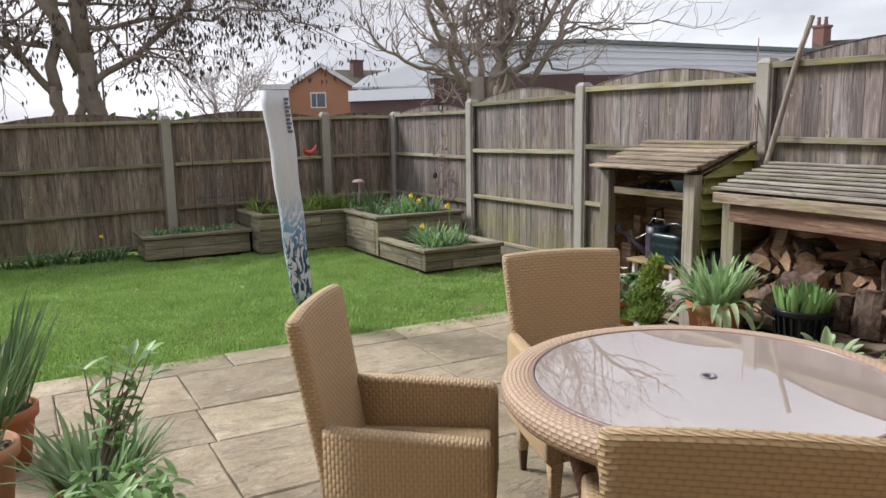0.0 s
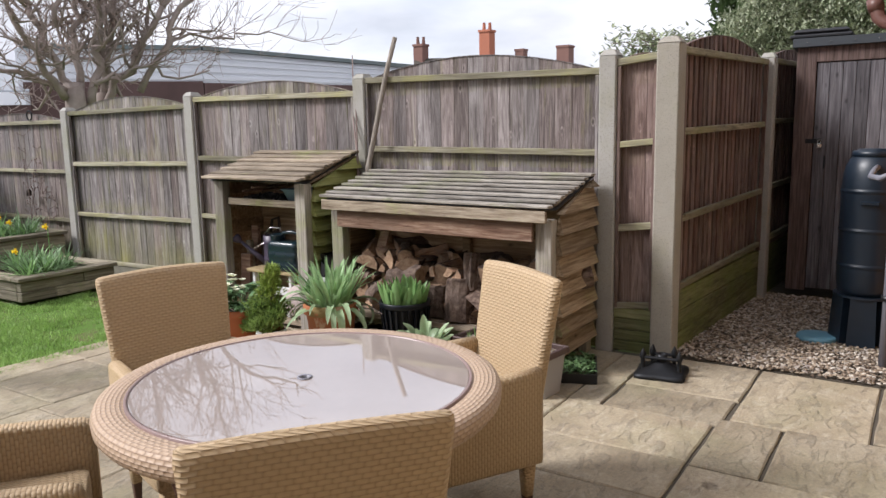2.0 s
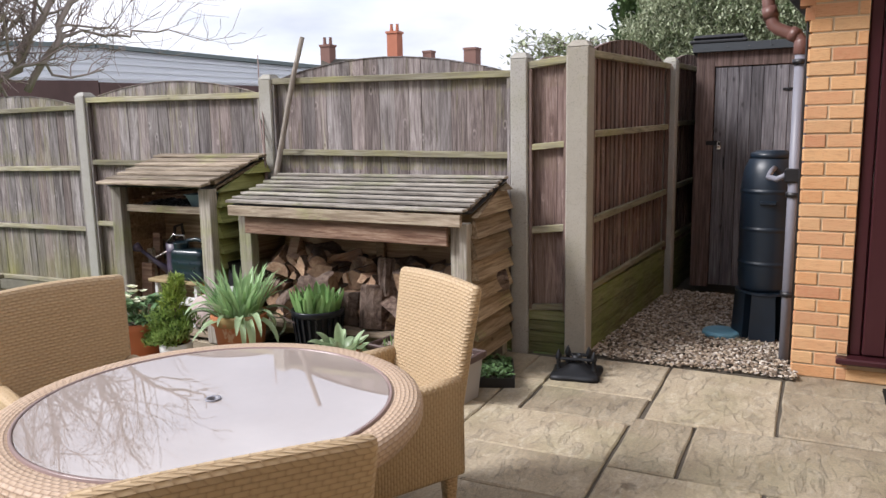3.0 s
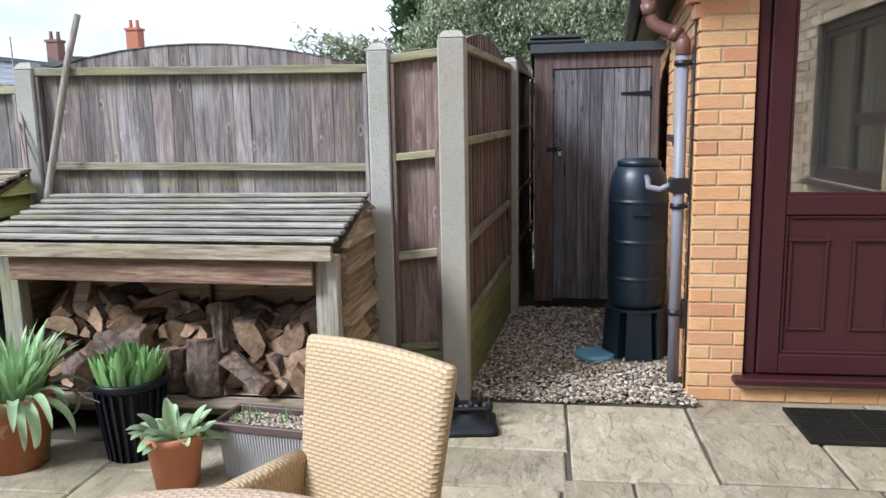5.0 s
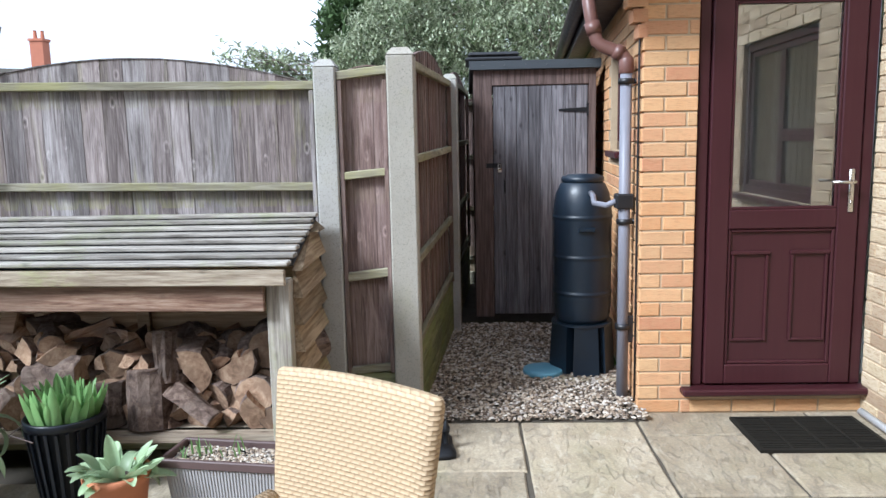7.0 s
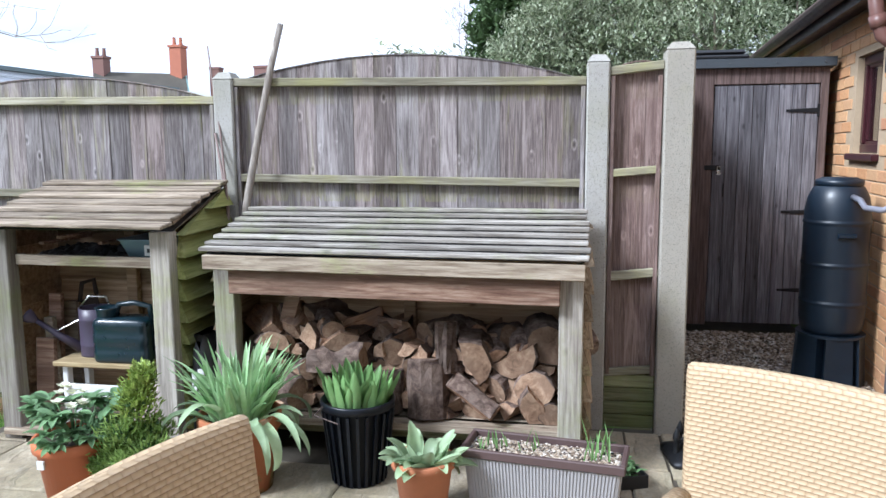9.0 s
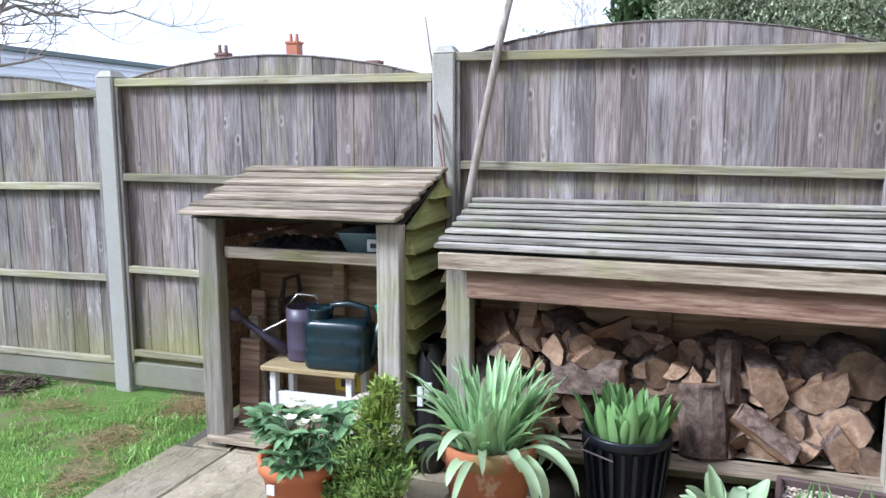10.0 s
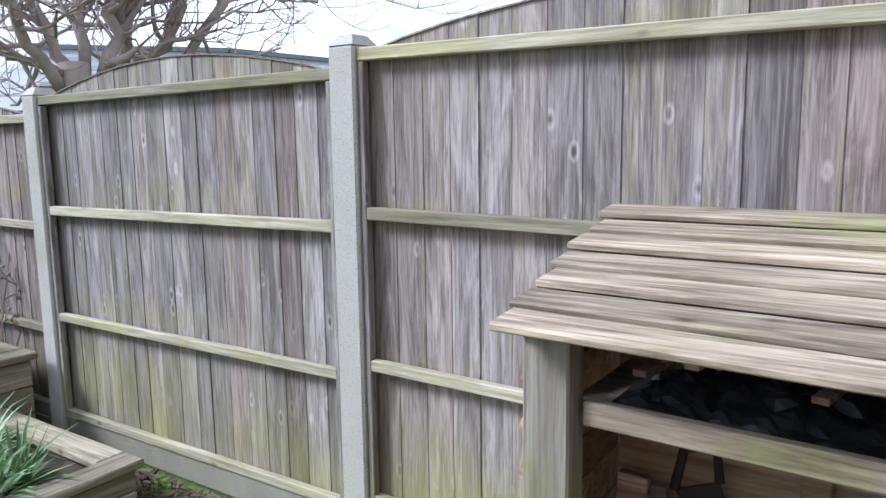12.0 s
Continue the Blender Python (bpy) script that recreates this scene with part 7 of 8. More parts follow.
ri.box(-w2, -l2, TH - 0.035, -w2 + 0.02, l2, TH, c=0.004).box(w2 - 0.02, -l2, TH - 0.035, w2, l2, TH, c=0.004).box(-w2 + 0.02, -l2, TH - 0.035, w2 - 0.02, -l2 + 0.02, TH, c=0.004).box(-w2 + 0.02, l2 - 0.02, TH - 0.035, w2 - 0.02, l2, TH, c=0.004)
part("rim", ri, TROUGHRIM, tr)
part("compost", M().box(-TW / 2 + 0.012, -TL / 2 + 0.012, 0.15, TW / 2 - 0.012, TL / 2 - 0.012, TH - 0.03), SOIL, tr)


def stones(m, n, place, size, seed):
    """Small rough stones: place(rng) gives a point."""
    rr = random.Random(seed)
    octa = [(1, 0, 0), (-1, 0, 0), (0, 1, 0), (0, -1, 0), (0, 0, 1), (0, 0, -1), (.62, .62, .5), (-.62, .62, .5), (-.62, -.62, .5), (.62, -.62, .5)]
    fs = [(4, 6, 7), (4, 7, 8), (4, 8, 9), (4, 9, 6), (0, 2, 6), (2, 1, 7), (1, 3, 8), (3, 0, 9), (2, 7, 6), (1, 8, 7), (3, 9, 8), (0, 6, 9)]
    for _ in range(n):
        p = place(rr)
        s = rr.uniform(*size)
        a = rr.uniform(0, 6.28)
        sx, sy, sz = s * rr.uniform(.7, 1.2), s * rr.uniform(.6, 1.0), s * rr.uniform(.4, .75)
        ca, sa = math.cos(a), math.sin(a)
        tl = rr.uniform(-0.5, 0.5)
        b = len(m.v)
        for x, y, z in octa:
            x, y, z = x * sx, y * sy, z * sz + x * tl * sx
            m.v.append((p[0] + x * ca - y * sa, p[1] + x * sa + y * ca, p[2] + z))
        for f in fs:
            m.f.append([b + i for i in f])
            m.mi.append(0)
    return m


def gravel_mat():
    n = N("gravel_stone", 0.75, 0, 0.3)
    r = n.node("ShaderNodeNewGeometry").outputs["Random Per Island"]
    c = n.ramp(r, (0.0, (0.06, 0.045, 0.035)), (0.22, (0.16, 0.115, 0.085)), (0.45, (0.34, 0.265, 0.19)), (0.7, (0.50, 0.42, 0.33)), (0.85, (0.66, 0.61, 0.54)), (1.0, (0.28, 0.24, 0.22)))
    f = n.noise(n.coords(jitter=False), 120, 4)
    return n.done(n.mix(n.math("MULTIPLY", f, 0.4), c, (0.2, 0.16, 0.12)), f, 0.3, 0.002)


GRAVEL = gravel_mat()
part("gravel", stones(M(), 1500, lambda r: (r.uniform(-TW / 2 + .015, TW / 2 - .015), r.uniform(-TL / 2 + .015, TL / 2 - .015), TH - 0.026), (0.005, 0.010), 2), GRAVEL, tr, kind="stuff")
rr = random.Random(8)
sh2 = M()
for i in range(26):
    yy = rr.choice((-0.2, 0.05, 0.2, -0.22, 0.12, 0.22)) + rr.uniform(-0.04, 0.04)
    sh2.blade((rr.uniform(-0.05, 0.05), yy, TH - 0.02), rr.uniform(0, 6.28), rr.uniform(0.04, 0.09) if yy > -0.15 else rr.uniform(0.08, 0.16), 0.009, 1.3, 0.3, 3)
part("shoots", sh2, LEAF_TULIP, tr, kind="stuff")

ty_ = thing("seed_tray", "black seed tray of small green seedlings beside the log store", "seed tray", (3.80, 1.885, 0.0), 22)
sm = M().box(-0.18, -0.11, 0.0, 0.18, 0.11, 0.006).box(-0.18, -0.11, 0.006, -0.172, 0.11, 0.055).box(0.172, -0.11, 0.006, 0.18, 0.11, 0.055).box(-0.172, -0.11, 0.006, 0.172, -0.102, 0.055).box(-0.172, 0.102, 0.006, 0.172, 0.11, 0.055)
part("tray", sm, BLACK, ty_)
part("compost", M().box(-0.171, -0.101, 0.007, 0.171, 0.101, 0.038), SOIL, ty_)
sd_ = M()
for i in range(420):
    sd_.blade((rr.uniform(-0.16, 0.16), rr.uniform(-0.09, 0.09), rr.uniform(0.04, 0.085)), rr.uniform(0, 6.28), 0.03, 0.018, rr.uniform(-0.2, 0.8), 0.6, 2, 0.2, 0.5)
part("seedling", sd_, LEAF_DEEP, ty_)

# pots at the near left edge of the lawn
p = pot(-0.40, 3.32, 0.11, 0.15, 0.33, TERRA3, "peach clay pot of tall daffodil leaves near the lawn", band=0.05)
part("leaves", leaves(70, 0.10, 0.30, (0.25, 0.48), (0.012, 0.022), (1.0, 1.5), (0.1, 0.7), 41, 5), LEAF_DEEP, p)
part("gravel", stones(M(), 260, lambda r: ((lambda a, q: (q * math.cos(a), q * math.sin(a), 0.312))(r.uniform(0, 6.28), 0.13 * math.sqrt(r.random()))), (0.005, 0.009), 6), GRAVEL, p, kind="stuff")
p = pot(-0.33, 3.92, 0.11, 0.15, 0.26, TERRA, "terracotta pot of daffodil leaves near the lawn", band=0.05)
part("leaves", leaves(85, 0.11, 0.23, (0.3, 0.55), (0.012, 0.022), (1.05, 1.5), (0.1, 0.6), 42, 5), LEAF_DEEP, p)
p = pot(-0.02, 3.12, 0.10, 0.13, 0.2, TERRA2, "terracotta pot of mixed bulb leaves and twiggy shoots", band=0.04)
part("leaves", leaves(130, 0.13, 0.17, (0.14, 0.30), (0.012, 0.024), (0.7, 1.5), (0.1, 1.0), 43, 4), LEAF_GREY, p)
br = M()
rr = random.Random(77)
lv = M()
for i in range(9):
    a = rr.uniform(-0.6, 1.2)
    pts = [(0, 0, 0.18)]
    for k in range(5):
        q = pts[-1]
        a += rr.uniform(-0.3, 0.3)
        pts.append((q[0] + 0.042 * math.cos(a), q[1] + 0.042 * math.sin(a) * .6, q[2] + rr.uniform(0.05, 0.10)))
    br.tube(pts, [0.005, 0.0045, 0.004, 0.0035, 0.003, 0.002], 5)
    for q in pts[2:]:
        for j in range(2):
            lv.blade(q, rr.uniform(0, 6.28), rr.uniform(0.06, 0.1), rr.uniform(0.025, 0.035), rr.uniform(-0.2, 1.0), 1.0, 3, 0.15, 0.15)
part("twig", br, TWIG, p, kind="stuff")
part("twig_leaves", soft(lv), LEAF_TULIP, p)
p = pot(0.02, 2.78, 0.10, 0.12, 0.16, TERRA2, "low terracotta pot of variegated foliage", band=0.04)
lv = M()
for i in range(260):
    a, q = rr.uniform(0, 6.28), 0.2 * math.sqrt(rr.random())
    lv.blade((q * math.cos(a), q * math.sin(a), 0.16 + rr.uniform(0, 0.16)), rr.uniform(0, 6.28), rr.uniform(0.05, 0.09), rr.uniform(0.02, 0.03), rr.uniform(-0.2, 0.9), 0.9, 3, 0.15, 0.15)
part("foliage", soft(lv), LEAF_TULIP, p)

# rotary line under its cover
cv = thing("rotary_dryer_cover", "folded clothes dryer on the lawn under a white leaf-print cover", "clothes dryer", (1.475, 5.45, 0.0))


def cover_mat():
    n = N("cover_cloth", 0.6, 0, 0.2)
    geo = n.node("ShaderNodeNewGeometry").outputs["Position"]
    sp = n.node("ShaderNodeSeparateXYZ")
    n.link(geo, sp.inputs[0])
    lf_ = n.noise(n.coords((17, 17, 7), jitter=False), 1.0, 2, 0.5, 3.0)
    mp = n.coords((16, 16, 6.5), jitter=False)
    vo = n.node("ShaderNodeTexVoronoi", Scale=1.0)
    vo.feature = "F1"
    n.link(mp, vo.inputs["Vector"])
    leaf = n.ramp(lf_, (0.47, 0.0), (0.50, 1.0))
    hgt = n.ramp(sp.outputs[2], (0.50, 1.0), (0.78, 0.0))
    mid = n.ramp(sp.outputs[2], (0.70, 1.0), (1.15, 0.0))
    pick = n.node("ShaderNodeSeparateColor")
    n.link(vo.outputs["Color"], pick.inputs[0])
    dk = n.ramp(pick.outputs[0], (0.30, 0.0), (0.34, 1.0))
    c = n.mix(n.math("MULTIPLY", leaf, mid), (0.56, 0.59, 0.64), (0.18, 0.34, 0.50))
    c = n.mix(n.math("MULTIPLY", n.math("MULTIPLY", leaf, hgt), dk), c, (0.03, 0.07, 0.13))
    w = n.noise(n.coords((9, 9, 2.5), jitter=False), 1.0, 4)
    return n.done(c, w, 0.6, 0.03)


COVER = cover_mat()
cl_ = []
for i in range(15):
    z = 0.15 + 1.50 * i / 14
    w = 0.148 + 0.040 * (i / 14) - (0.06 if i == 0 else 0)
    d = 0.11
    off = -0.085 * (z - 0.95) * 1.0
    cl_.append([(px + off + 0.006 * math.sin(i * 1.3), py + 0.006 * math.cos(i), z) for px, py in rrect(w, d, 0.045, 5)])
part("cover", soft(M().loft(cl_)), COVER, cv)
part("pole", M().tube([(0.06, 0, -0.05), (0.06, 0, 0.25)], 0.022, 12), STEEL, cv)
lg = M()
for i in range(9):
    z = 1.60 - i * 0.027
    lg.box(-0.055 - 0.085 * (z - 0.95) + 0.09, -0.0605, z - 0.018, -0.02 - 0.085 * (z - 0.95) + 0.09 - (0.008 if i % 2 else 0), -0.0575, z)
part("print_bars", lg, plain("print_blue_grey", (0.12, 0.14, 0.19), 0.6), cv)

# bed planting
BP = [(1.06, 9.05, 2.05, 9.5, 0.21, 0), (2.26, 8.80, 4.2, 9.5, 0.39, 1), (3.28, 7.84, 4.2, 8.62, 0.39, 1), (3.28, 6.76, 4.0, 7.65, 0.165, 2)]
for bi, (x0, y0, x1, y1, z, kd) in enumerate(BP):
    rr = random.Random(90 + bi)
    nclump = int((x1 - x0) * (y1 - y0) * 34)
    for c in range(nclump):
        cx_, cy_ = rr.uniform(x0 + .05, x1 - .05), rr.uniform(y0 + .05, y1 - .05)
        big = kd == 1 and rr.random() < 0.5 or kd == 2
        if kd == 2 and cx_ > 3.75 and rr.random() < 0.8:
            continue
        L0 = (0.16, 0.32) if big else (0.07, 0.15)
        m = leaves(rr.randrange(22, 38) if big else 24, 0.05 if big else 0.07, 0, L0, (0.012, 0.02) if big else (0.012, 0.03), (0.4, 1.5), (0.3, 1.6), rr.randrange(10 ** 6), 3)
        cmp_ = thing("spring_bulb_clump", "clump of green strap leaves growing in a raised bed", "plant", (cx_, cy_, z - 0.01), 0, "bulb clumps in the raised beds")
        part("leaf", m, rr.choice((LEAF_GREY, LEAF_DEEP, LEAF_TULIP, LEAF_GREY)) if not (bi == 1 and cx_ < 3.3) else LEAF_YEL, cmp_, kind="stuff")


def daffodil(x, y, z, h):
    d = thing("daffodil", "yellow daffodil in bloom in a raised bed", "flower", (x, y, z), group="daffodils in bloom")
    part("stem", M().tube([(0, 0, 0), (0, 0, h)], 0.004, 5), LEAF_TULIP, d)
    m = M()
    for j in range(6):
        a = j * math.pi / 3
        n0 = len(m.v)
        c, s = math.cos(a), math.sin(a)
        m.v += [(-0.01, 0, h), (-0.018, 0.022 * c - 0.012 * s, h + 0.022 * s + 0.012 * c), (-0.012, 0.036 * c, h + 0.036 * s), (-0.018, 0.022 * c + 0.012 * s, h + 0.022 * s - 0.012 * c)]
        m.face([n0, n0 + 1, n0 + 2, n0 + 3])
    m.tube([(-0.012, 0, h), (-0.045, -0.004, h)], [0.009, 0.015], 10)
    part("bloom", m, PETALY, d)


for x, y, z, h in ((3.75, 7.98, 0.42, 0.20), (3.83, 7.95, 0.42, 0.14), (3.42, 7.1, 0.17, 0.22), (0.62, 9.35, -0.02, 0.28), (3.66, 7.0, 0.17, 0.42)):
    daffodil(x, y, z, h)
for x, y in ((-0.1, 9.45), (0.1, 9.4), (0.35, 9.3), (0.5, 9.42), (0.65, 9.3), (0.75, 9.5), (-0.35, 9.5), (-0.6, 9.5), (0.2, 9.55), (-0.9, 9.4)):
    solo("spring_bulb_clump", leaves(38, 0.12, 0, (0.08, 0.26), (0.014, 0.03), (0.3, 1.4), (0.3, 1.4), int(x * 100) + 500, 3), LEAF_DEEP, "low clump of leaves at the foot of the back fence", "plant", "leafy clumps by the back fence", at=(x, y, -0.03))
# ornaments and dry stems
bird = thing("bird_ornament", "red bird ornament on a thin rod above the raised bed", "ornament", (2.93, 9.05, 0.42))
part("rod", M().tube([(0, 0, 0), (0, 0, 0.66)], 0.004, 6), WIRE, bird)
part("bird", soft(M().tube([(-0.09, 0, 0.72), (-0.05, 0, 0.70), (0.0, 0, 0.68), (0.05, 0, 0.71), (0.085, 0, 0.78)], [0.004, 0.028, 0.034, 0.02, 0.003], 10).tube([(-0.05, 0, 0.71), (-0.075, 0, 0.745), (-0.1, 0, 0.745)], [0.02, 0.018, 0.003], 8)), RED, bird)
mush = thing("mushroom_ornament", "pinkish glazed mushroom ornament standing in the raised bed", "ornament", (3.52, 9.0, 0.42))
part("stalk", M().tube([(0, 0, 0), (0.01, 0, 0.3)], 0.009, 8), PINK, mush)
part("cap", soft(M().lathe([(0.0, 0.345), (0.05, 0.335), (0.078, 0.31), (0.075, 0.30), (0.0, 0.30)], n=24)), PINK, mush)
arc = M()
AP = [(1.66, 0.0), (1.66, 0.6), (1.66, 1.25)] + [(1.89 - 0.23 * math.cos(math.pi * k / 10), 1.25 + 0.3 * math.sin(math.pi * k / 10)) for k in range(1, 10)] + [(2.12, 1.25), (2.12, 0.3)]
arc.tube([(x, 9.55, z) for x, z in AP], 0.007, 6)
arc.tube([(1.66, 9.55, 0.95), (2.12, 9.55, 0.95)], 0.004, 5).tube([(1.66, 9.55, 0.6), (2.12, 9.55, 0.6)], 0.004, 5).tube([(1.89, 9.55, 0.1), (1.89, 9.55, 1.55)], 0.004, 5)
solo("plant_arch", arc, WIRE, "thin rusty wire plant arch against the back fence", "trellis")


def scrub(x, y, z0, z1, n, seed, label, wd=0.12):
    m = M()
    rr = random.Random(seed)
    for i in range(n):
        p_ = Vector((x + rr.uniform(-.04, .04), y + rr.uniform(-.03, .03), z0))
        pts = [p_]
        top_ = rr.uniform(0.6, 1.0) * (z1 - z0)
        for k in range(6):
            pts.append(pts[-1] + Vector((rr.uniform(-wd, wd) * .35, rr.uniform(-.03, .02), top_ / 6)))
        m.tube(pts, [0.006, 0.005, 0.005, 0.004, 0.003, 0.003, 0.002], 4)
        for q in pts[2:]:
            for j in range(2):
                e = q + Vector((rr.uniform(-wd, wd) * .7, rr.uniform(-.03, .03), rr.uniform(0.01, 0.08)))
                m.tube([q, e], [0.003, 0.002], 4)
                m.lathe([(0, -.012), (0.012, 0), (0, 0.012)], tuple(e), 5)
    solo("dry_climber", m, TWIG, label, "plant")


scrub(3.72, 9.3, 0.4, 1.5, 8, 1, "dry brown seed-head stems rising from the raised bed")
scrub(4.30, 8.35, 0.3, 1.55, 4, 2, "thin dry climbing stems on the fence", 0.1)
scrub(4.30, 8.1, 0.3, 1.1, 3, 3, "thin dry climbing stems on the fence", 0.12)
scrub(2.05, 9.6, 0.3, 1.1, 5, 4, "thin dry climbing stems on the back fence", 0.22)
solo("hanging_ring", M().tube([(4.335, 8.34 + 0.05 * math.cos(t * .6283), 1.62 + 0.05 * math.sin(t * .6283)) for t in range(11)], 0.008, 6), IRON, "dark wrought ring hung on the fence rail", "ornament")
solo("bird_feeder", soft(M().lathe([(0, 0), (0.025, 0.005), (0.028, 0.06), (0.01, 0.08), (0, 0.08)], (4.31, 8.46, 0.76), 12)), RUST, "small dark bird feeder hanging on the fence", "feeder")

# ================= trees =================


def tree(name, label, base, seed, limbs, levels, mat, twigmat, catkins=0, twist=0.25, tw=1.0, up=0.12, dense=1.0, thin=1.0):
    """limbs: rows of (start, end, radius at start, radius at end). Each bears branches down to fine twigs."""
    t = thing(name, label, "tree", base)
    rr = random.Random(seed)
    wood_, twig, cat = M(), M(), M()

    def wander(a, b, r0, r1, n, amp):
        pts = []
        for i in range(n + 1):
            k = i / n
            s = math.sin(math.pi * k) if i < n else 0
            pts.append(a.lerp(b, k) + Vector((rr.gauss(0, amp), rr.gauss(0, amp), rr.gauss(0, amp))) * (0.3 + s) * (0 if i == 0 else 1))
        return pts, [r0 + (r1 - r0) * (i / n) for i in range(n + 1)]

    def grow(p, d, ln, r, lev):
        n = 4 if lev > 1 else 3
        pts = [p]
        for i in range(n):
            d = (d + Vector((rr.gauss(0, twist), rr.gauss(0, twist), rr.gauss(up, twist)))).normalized()
            pts.append(pts[-1] + d * ln / n)
        tgt = wood_ if lev > 1 else twig
        tgt.tube(pts, [max(0.0035 * tw, r * (1 - 0.55 * i / n)) for i in range(n + 1)], 6 if lev > 1 else 3, cap=False)
        if lev == 0:
            if catkins and rr.random() < catkins:
                for _ in range(2):
                    q = pts[-1] + Vector((rr.uniform(-.1, .1), rr.uniform(-.1, .1), 0))
                    s = rr.uniform(0.8, 1.5)
                    cat.tube([q, q - Vector((rr.uniform(-.02, .02), 0, 0.04 * s)), q - Vector((rr.uniform(-.03, .03), 0, 0.09 * s))], [0.008, 0.017 * s, 0.006], 4)
            return
        for k in range(3 if lev > 1 else 5):
            i = rr.randrange(1, n + 1)
            e = Vector((rr.gauss(0, 1), rr.gauss(0, 1), rr.gauss(0.2, 0.8))).normalized()
            grow(pts[i], (d * 0.75 + e * 0.75).normalized(), ln * rr.uniform(0.5, 0.78), r * 0.5, lev - 1)

    for a, b, r0, r1, lev, cnt, bl in limbs:
        a, b = Vector(a), Vector(b)
        if lev:
            r0, r1, cnt = r0 * thin, r1 * thin, int(cnt * dense)
        pts, rad = wander(a, b, r0, r1, 8, (b - a).length * 0.02)
        wood_.tube(pts, rad, 12)
        for k in range(cnt):
            i = rr.randrange(2, 9)
            dr = (b - a).normalized()
            e = Vector((rr.gauss(0, 1), rr.gauss(0, 1), rr.gauss(0.1, 0.7))).normalized()
            grow(pts[min(i, 8)], (dr * 0.4 + e).normalized(), bl * rr.uniform(0.6, 1.1), rad[min(i, 8)] * 0.5, lev)
        if lev:
            grow(pts[-1], (b - a).normalized(), bl, rad[-1], lev)
    part("trunk", soft(wood_), mat, t)
    part("twig_spray", twig, twigmat, t, kind="stuff")
    if cat.f:
        part("catkin", cat, CATKIN, t, kind="stuff")
    return t


b1 = az(85.75, 18.0, -0.05)
tree("alder_tree", "large bare alder tree with thick twin trunks and hanging dark catkins", (b1.x, b1.y, b1.z), 4, [
    ((0.22, 0, 0), (0.16, 0, 3.1), 0.235, 0.192, 0, 0, 1), ((0.16, 0, 3.0), (0.35, 0.3, 8.5), 0.2, 0.1, 2, 9, 2.2), ((0.12, 0, 2.7), (-1.2, 0.4, 7.5), 0.17, 0.08, 2, 8, 2.2),
    ((0.25, -0.1, 2.4), (2.7, -0.6, 4.5), 0.085, 0.045, 2, 9, 1.4), ((2.7, -0.6, 4.5), (5.0, -1.0, 3.7), 0.04, 0.015, 2, 9, 1.1), ((0.3, -0.1, 3.6), (3.4, -1.2, 4.0), 0.06, 0.02, 2, 11, 1.2),
    ((-0.42, 0, 0), (-0.40, 0, 2.4), 0.17, 0.126, 0, 0, 1), ((-0.40, 0, 2.3), (-0.3, 0.3, 6.5), 0.13, 0.07, 2, 7, 1.8), ((-0.42, 0, 2.2), (-2.6, 0, 5.0), 0.09, 0.04, 2, 12, 1.5), ((-0.1, 0, 1.6), (0.3, 0, 2.6), 0.1, 0.1, 0, 0, 1),
    ((0.3, 0.2, 4.2), (3.6, 0.3, 5.6), 0.08, 0.03, 2, 12, 1.6), ((-0.5, 0, 3.2), (-3.8, -0.5, 3.6), 0.06, 0.02, 2, 12, 1.3), ((0.4, 0, 5.0), (2.6, -0.8, 7.6), 0.12, 0.05, 2, 8, 1.8)],
     3, BARKTREE, TWIG, 0.8, 0.2, 1.1, -0.05, 1.7, 0.95)
tree("pollard_tree", "bare many-stemmed tree with thick twisted pale limbs behind the fence", (6.5, 11.0, -0.05), 11, [
    ((0, 0, 0), (0.0, 0, 2.2), 0.17, 0.14, 0, 0, 1), ((0.2, -0.1, 1.9), (0.45, -0.2, 3.4), 0.09, 0.07, 2, 7, 0.9), ((-0.15, 0, 2.0), (-0.9, -0.2, 3.0), 0.08, 0.05, 2, 7, 0.8), ((0.6, 0, 2.2), (0.2, -0.2, 4.2), 0.07, 0.04, 2, 7, 0.9), ((0.0, 0, 2.0), (-0.45, 0.2, 3.3), 0.08, 0.06, 2, 6, 0.9), ((-0.45, 0.2, 3.3), (-1.3, 0, 3.9), 0.08, 0.05, 2, 6, 0.9), ((0.1, 0, 2.1), (0.25, 0.1, 3.8), 0.08, 0.045, 2, 10, 1.0),
    ((0.5, 0.1, 0), (0.55, 0.2, 2.1), 0.11, 0.09, 0, 0, 1), ((0.55, 0.2, 1.9), (0.75, 0, 3.2), 0.08, 0.06, 2, 6, 0.9), ((0.75, 0, 3.2), (0.9, -0.1, 4.6), 0.06, 0.035, 2, 10, 1.0), ((0.5, 0, 1.9), (1.3, -0.5, 3.4), 0.09, 0.06, 2, 6, 1.0),
    ((1.3, -0.5, 3.4), (1.7, -0.7, 4.6), 0.05, 0.03, 2, 10, 1.0), ((0.9, -0.3, 2.1), (1.9, -1.0, 4.0), 0.07, 0.05, 2, 6, 1.0), ((1.3, -0.5, 2.9), (2.8, -1.2, 3.1), 0.035, 0.015, 1, 10, 0.9), ((-0.1, 0, 2.1), (-1.5, 0.2, 2.6), 0.06, 0.03, 2, 8, 0.7),
    ((-0.2, 0, 3.0), (-0.1, 0, 5.0), 0.055, 0.03, 2, 10, 1.0), ((0.2, -.2, 2.2), (0.9, -0.6, 2.5), 0.05, 0.03, 1, 8, 0.7)],
     3, BARKPALE, TWIGPALE, 0, 0.28, 1.0, 0.15, 1.7, 0.74)
b3 = az(76.3, 40, 0)
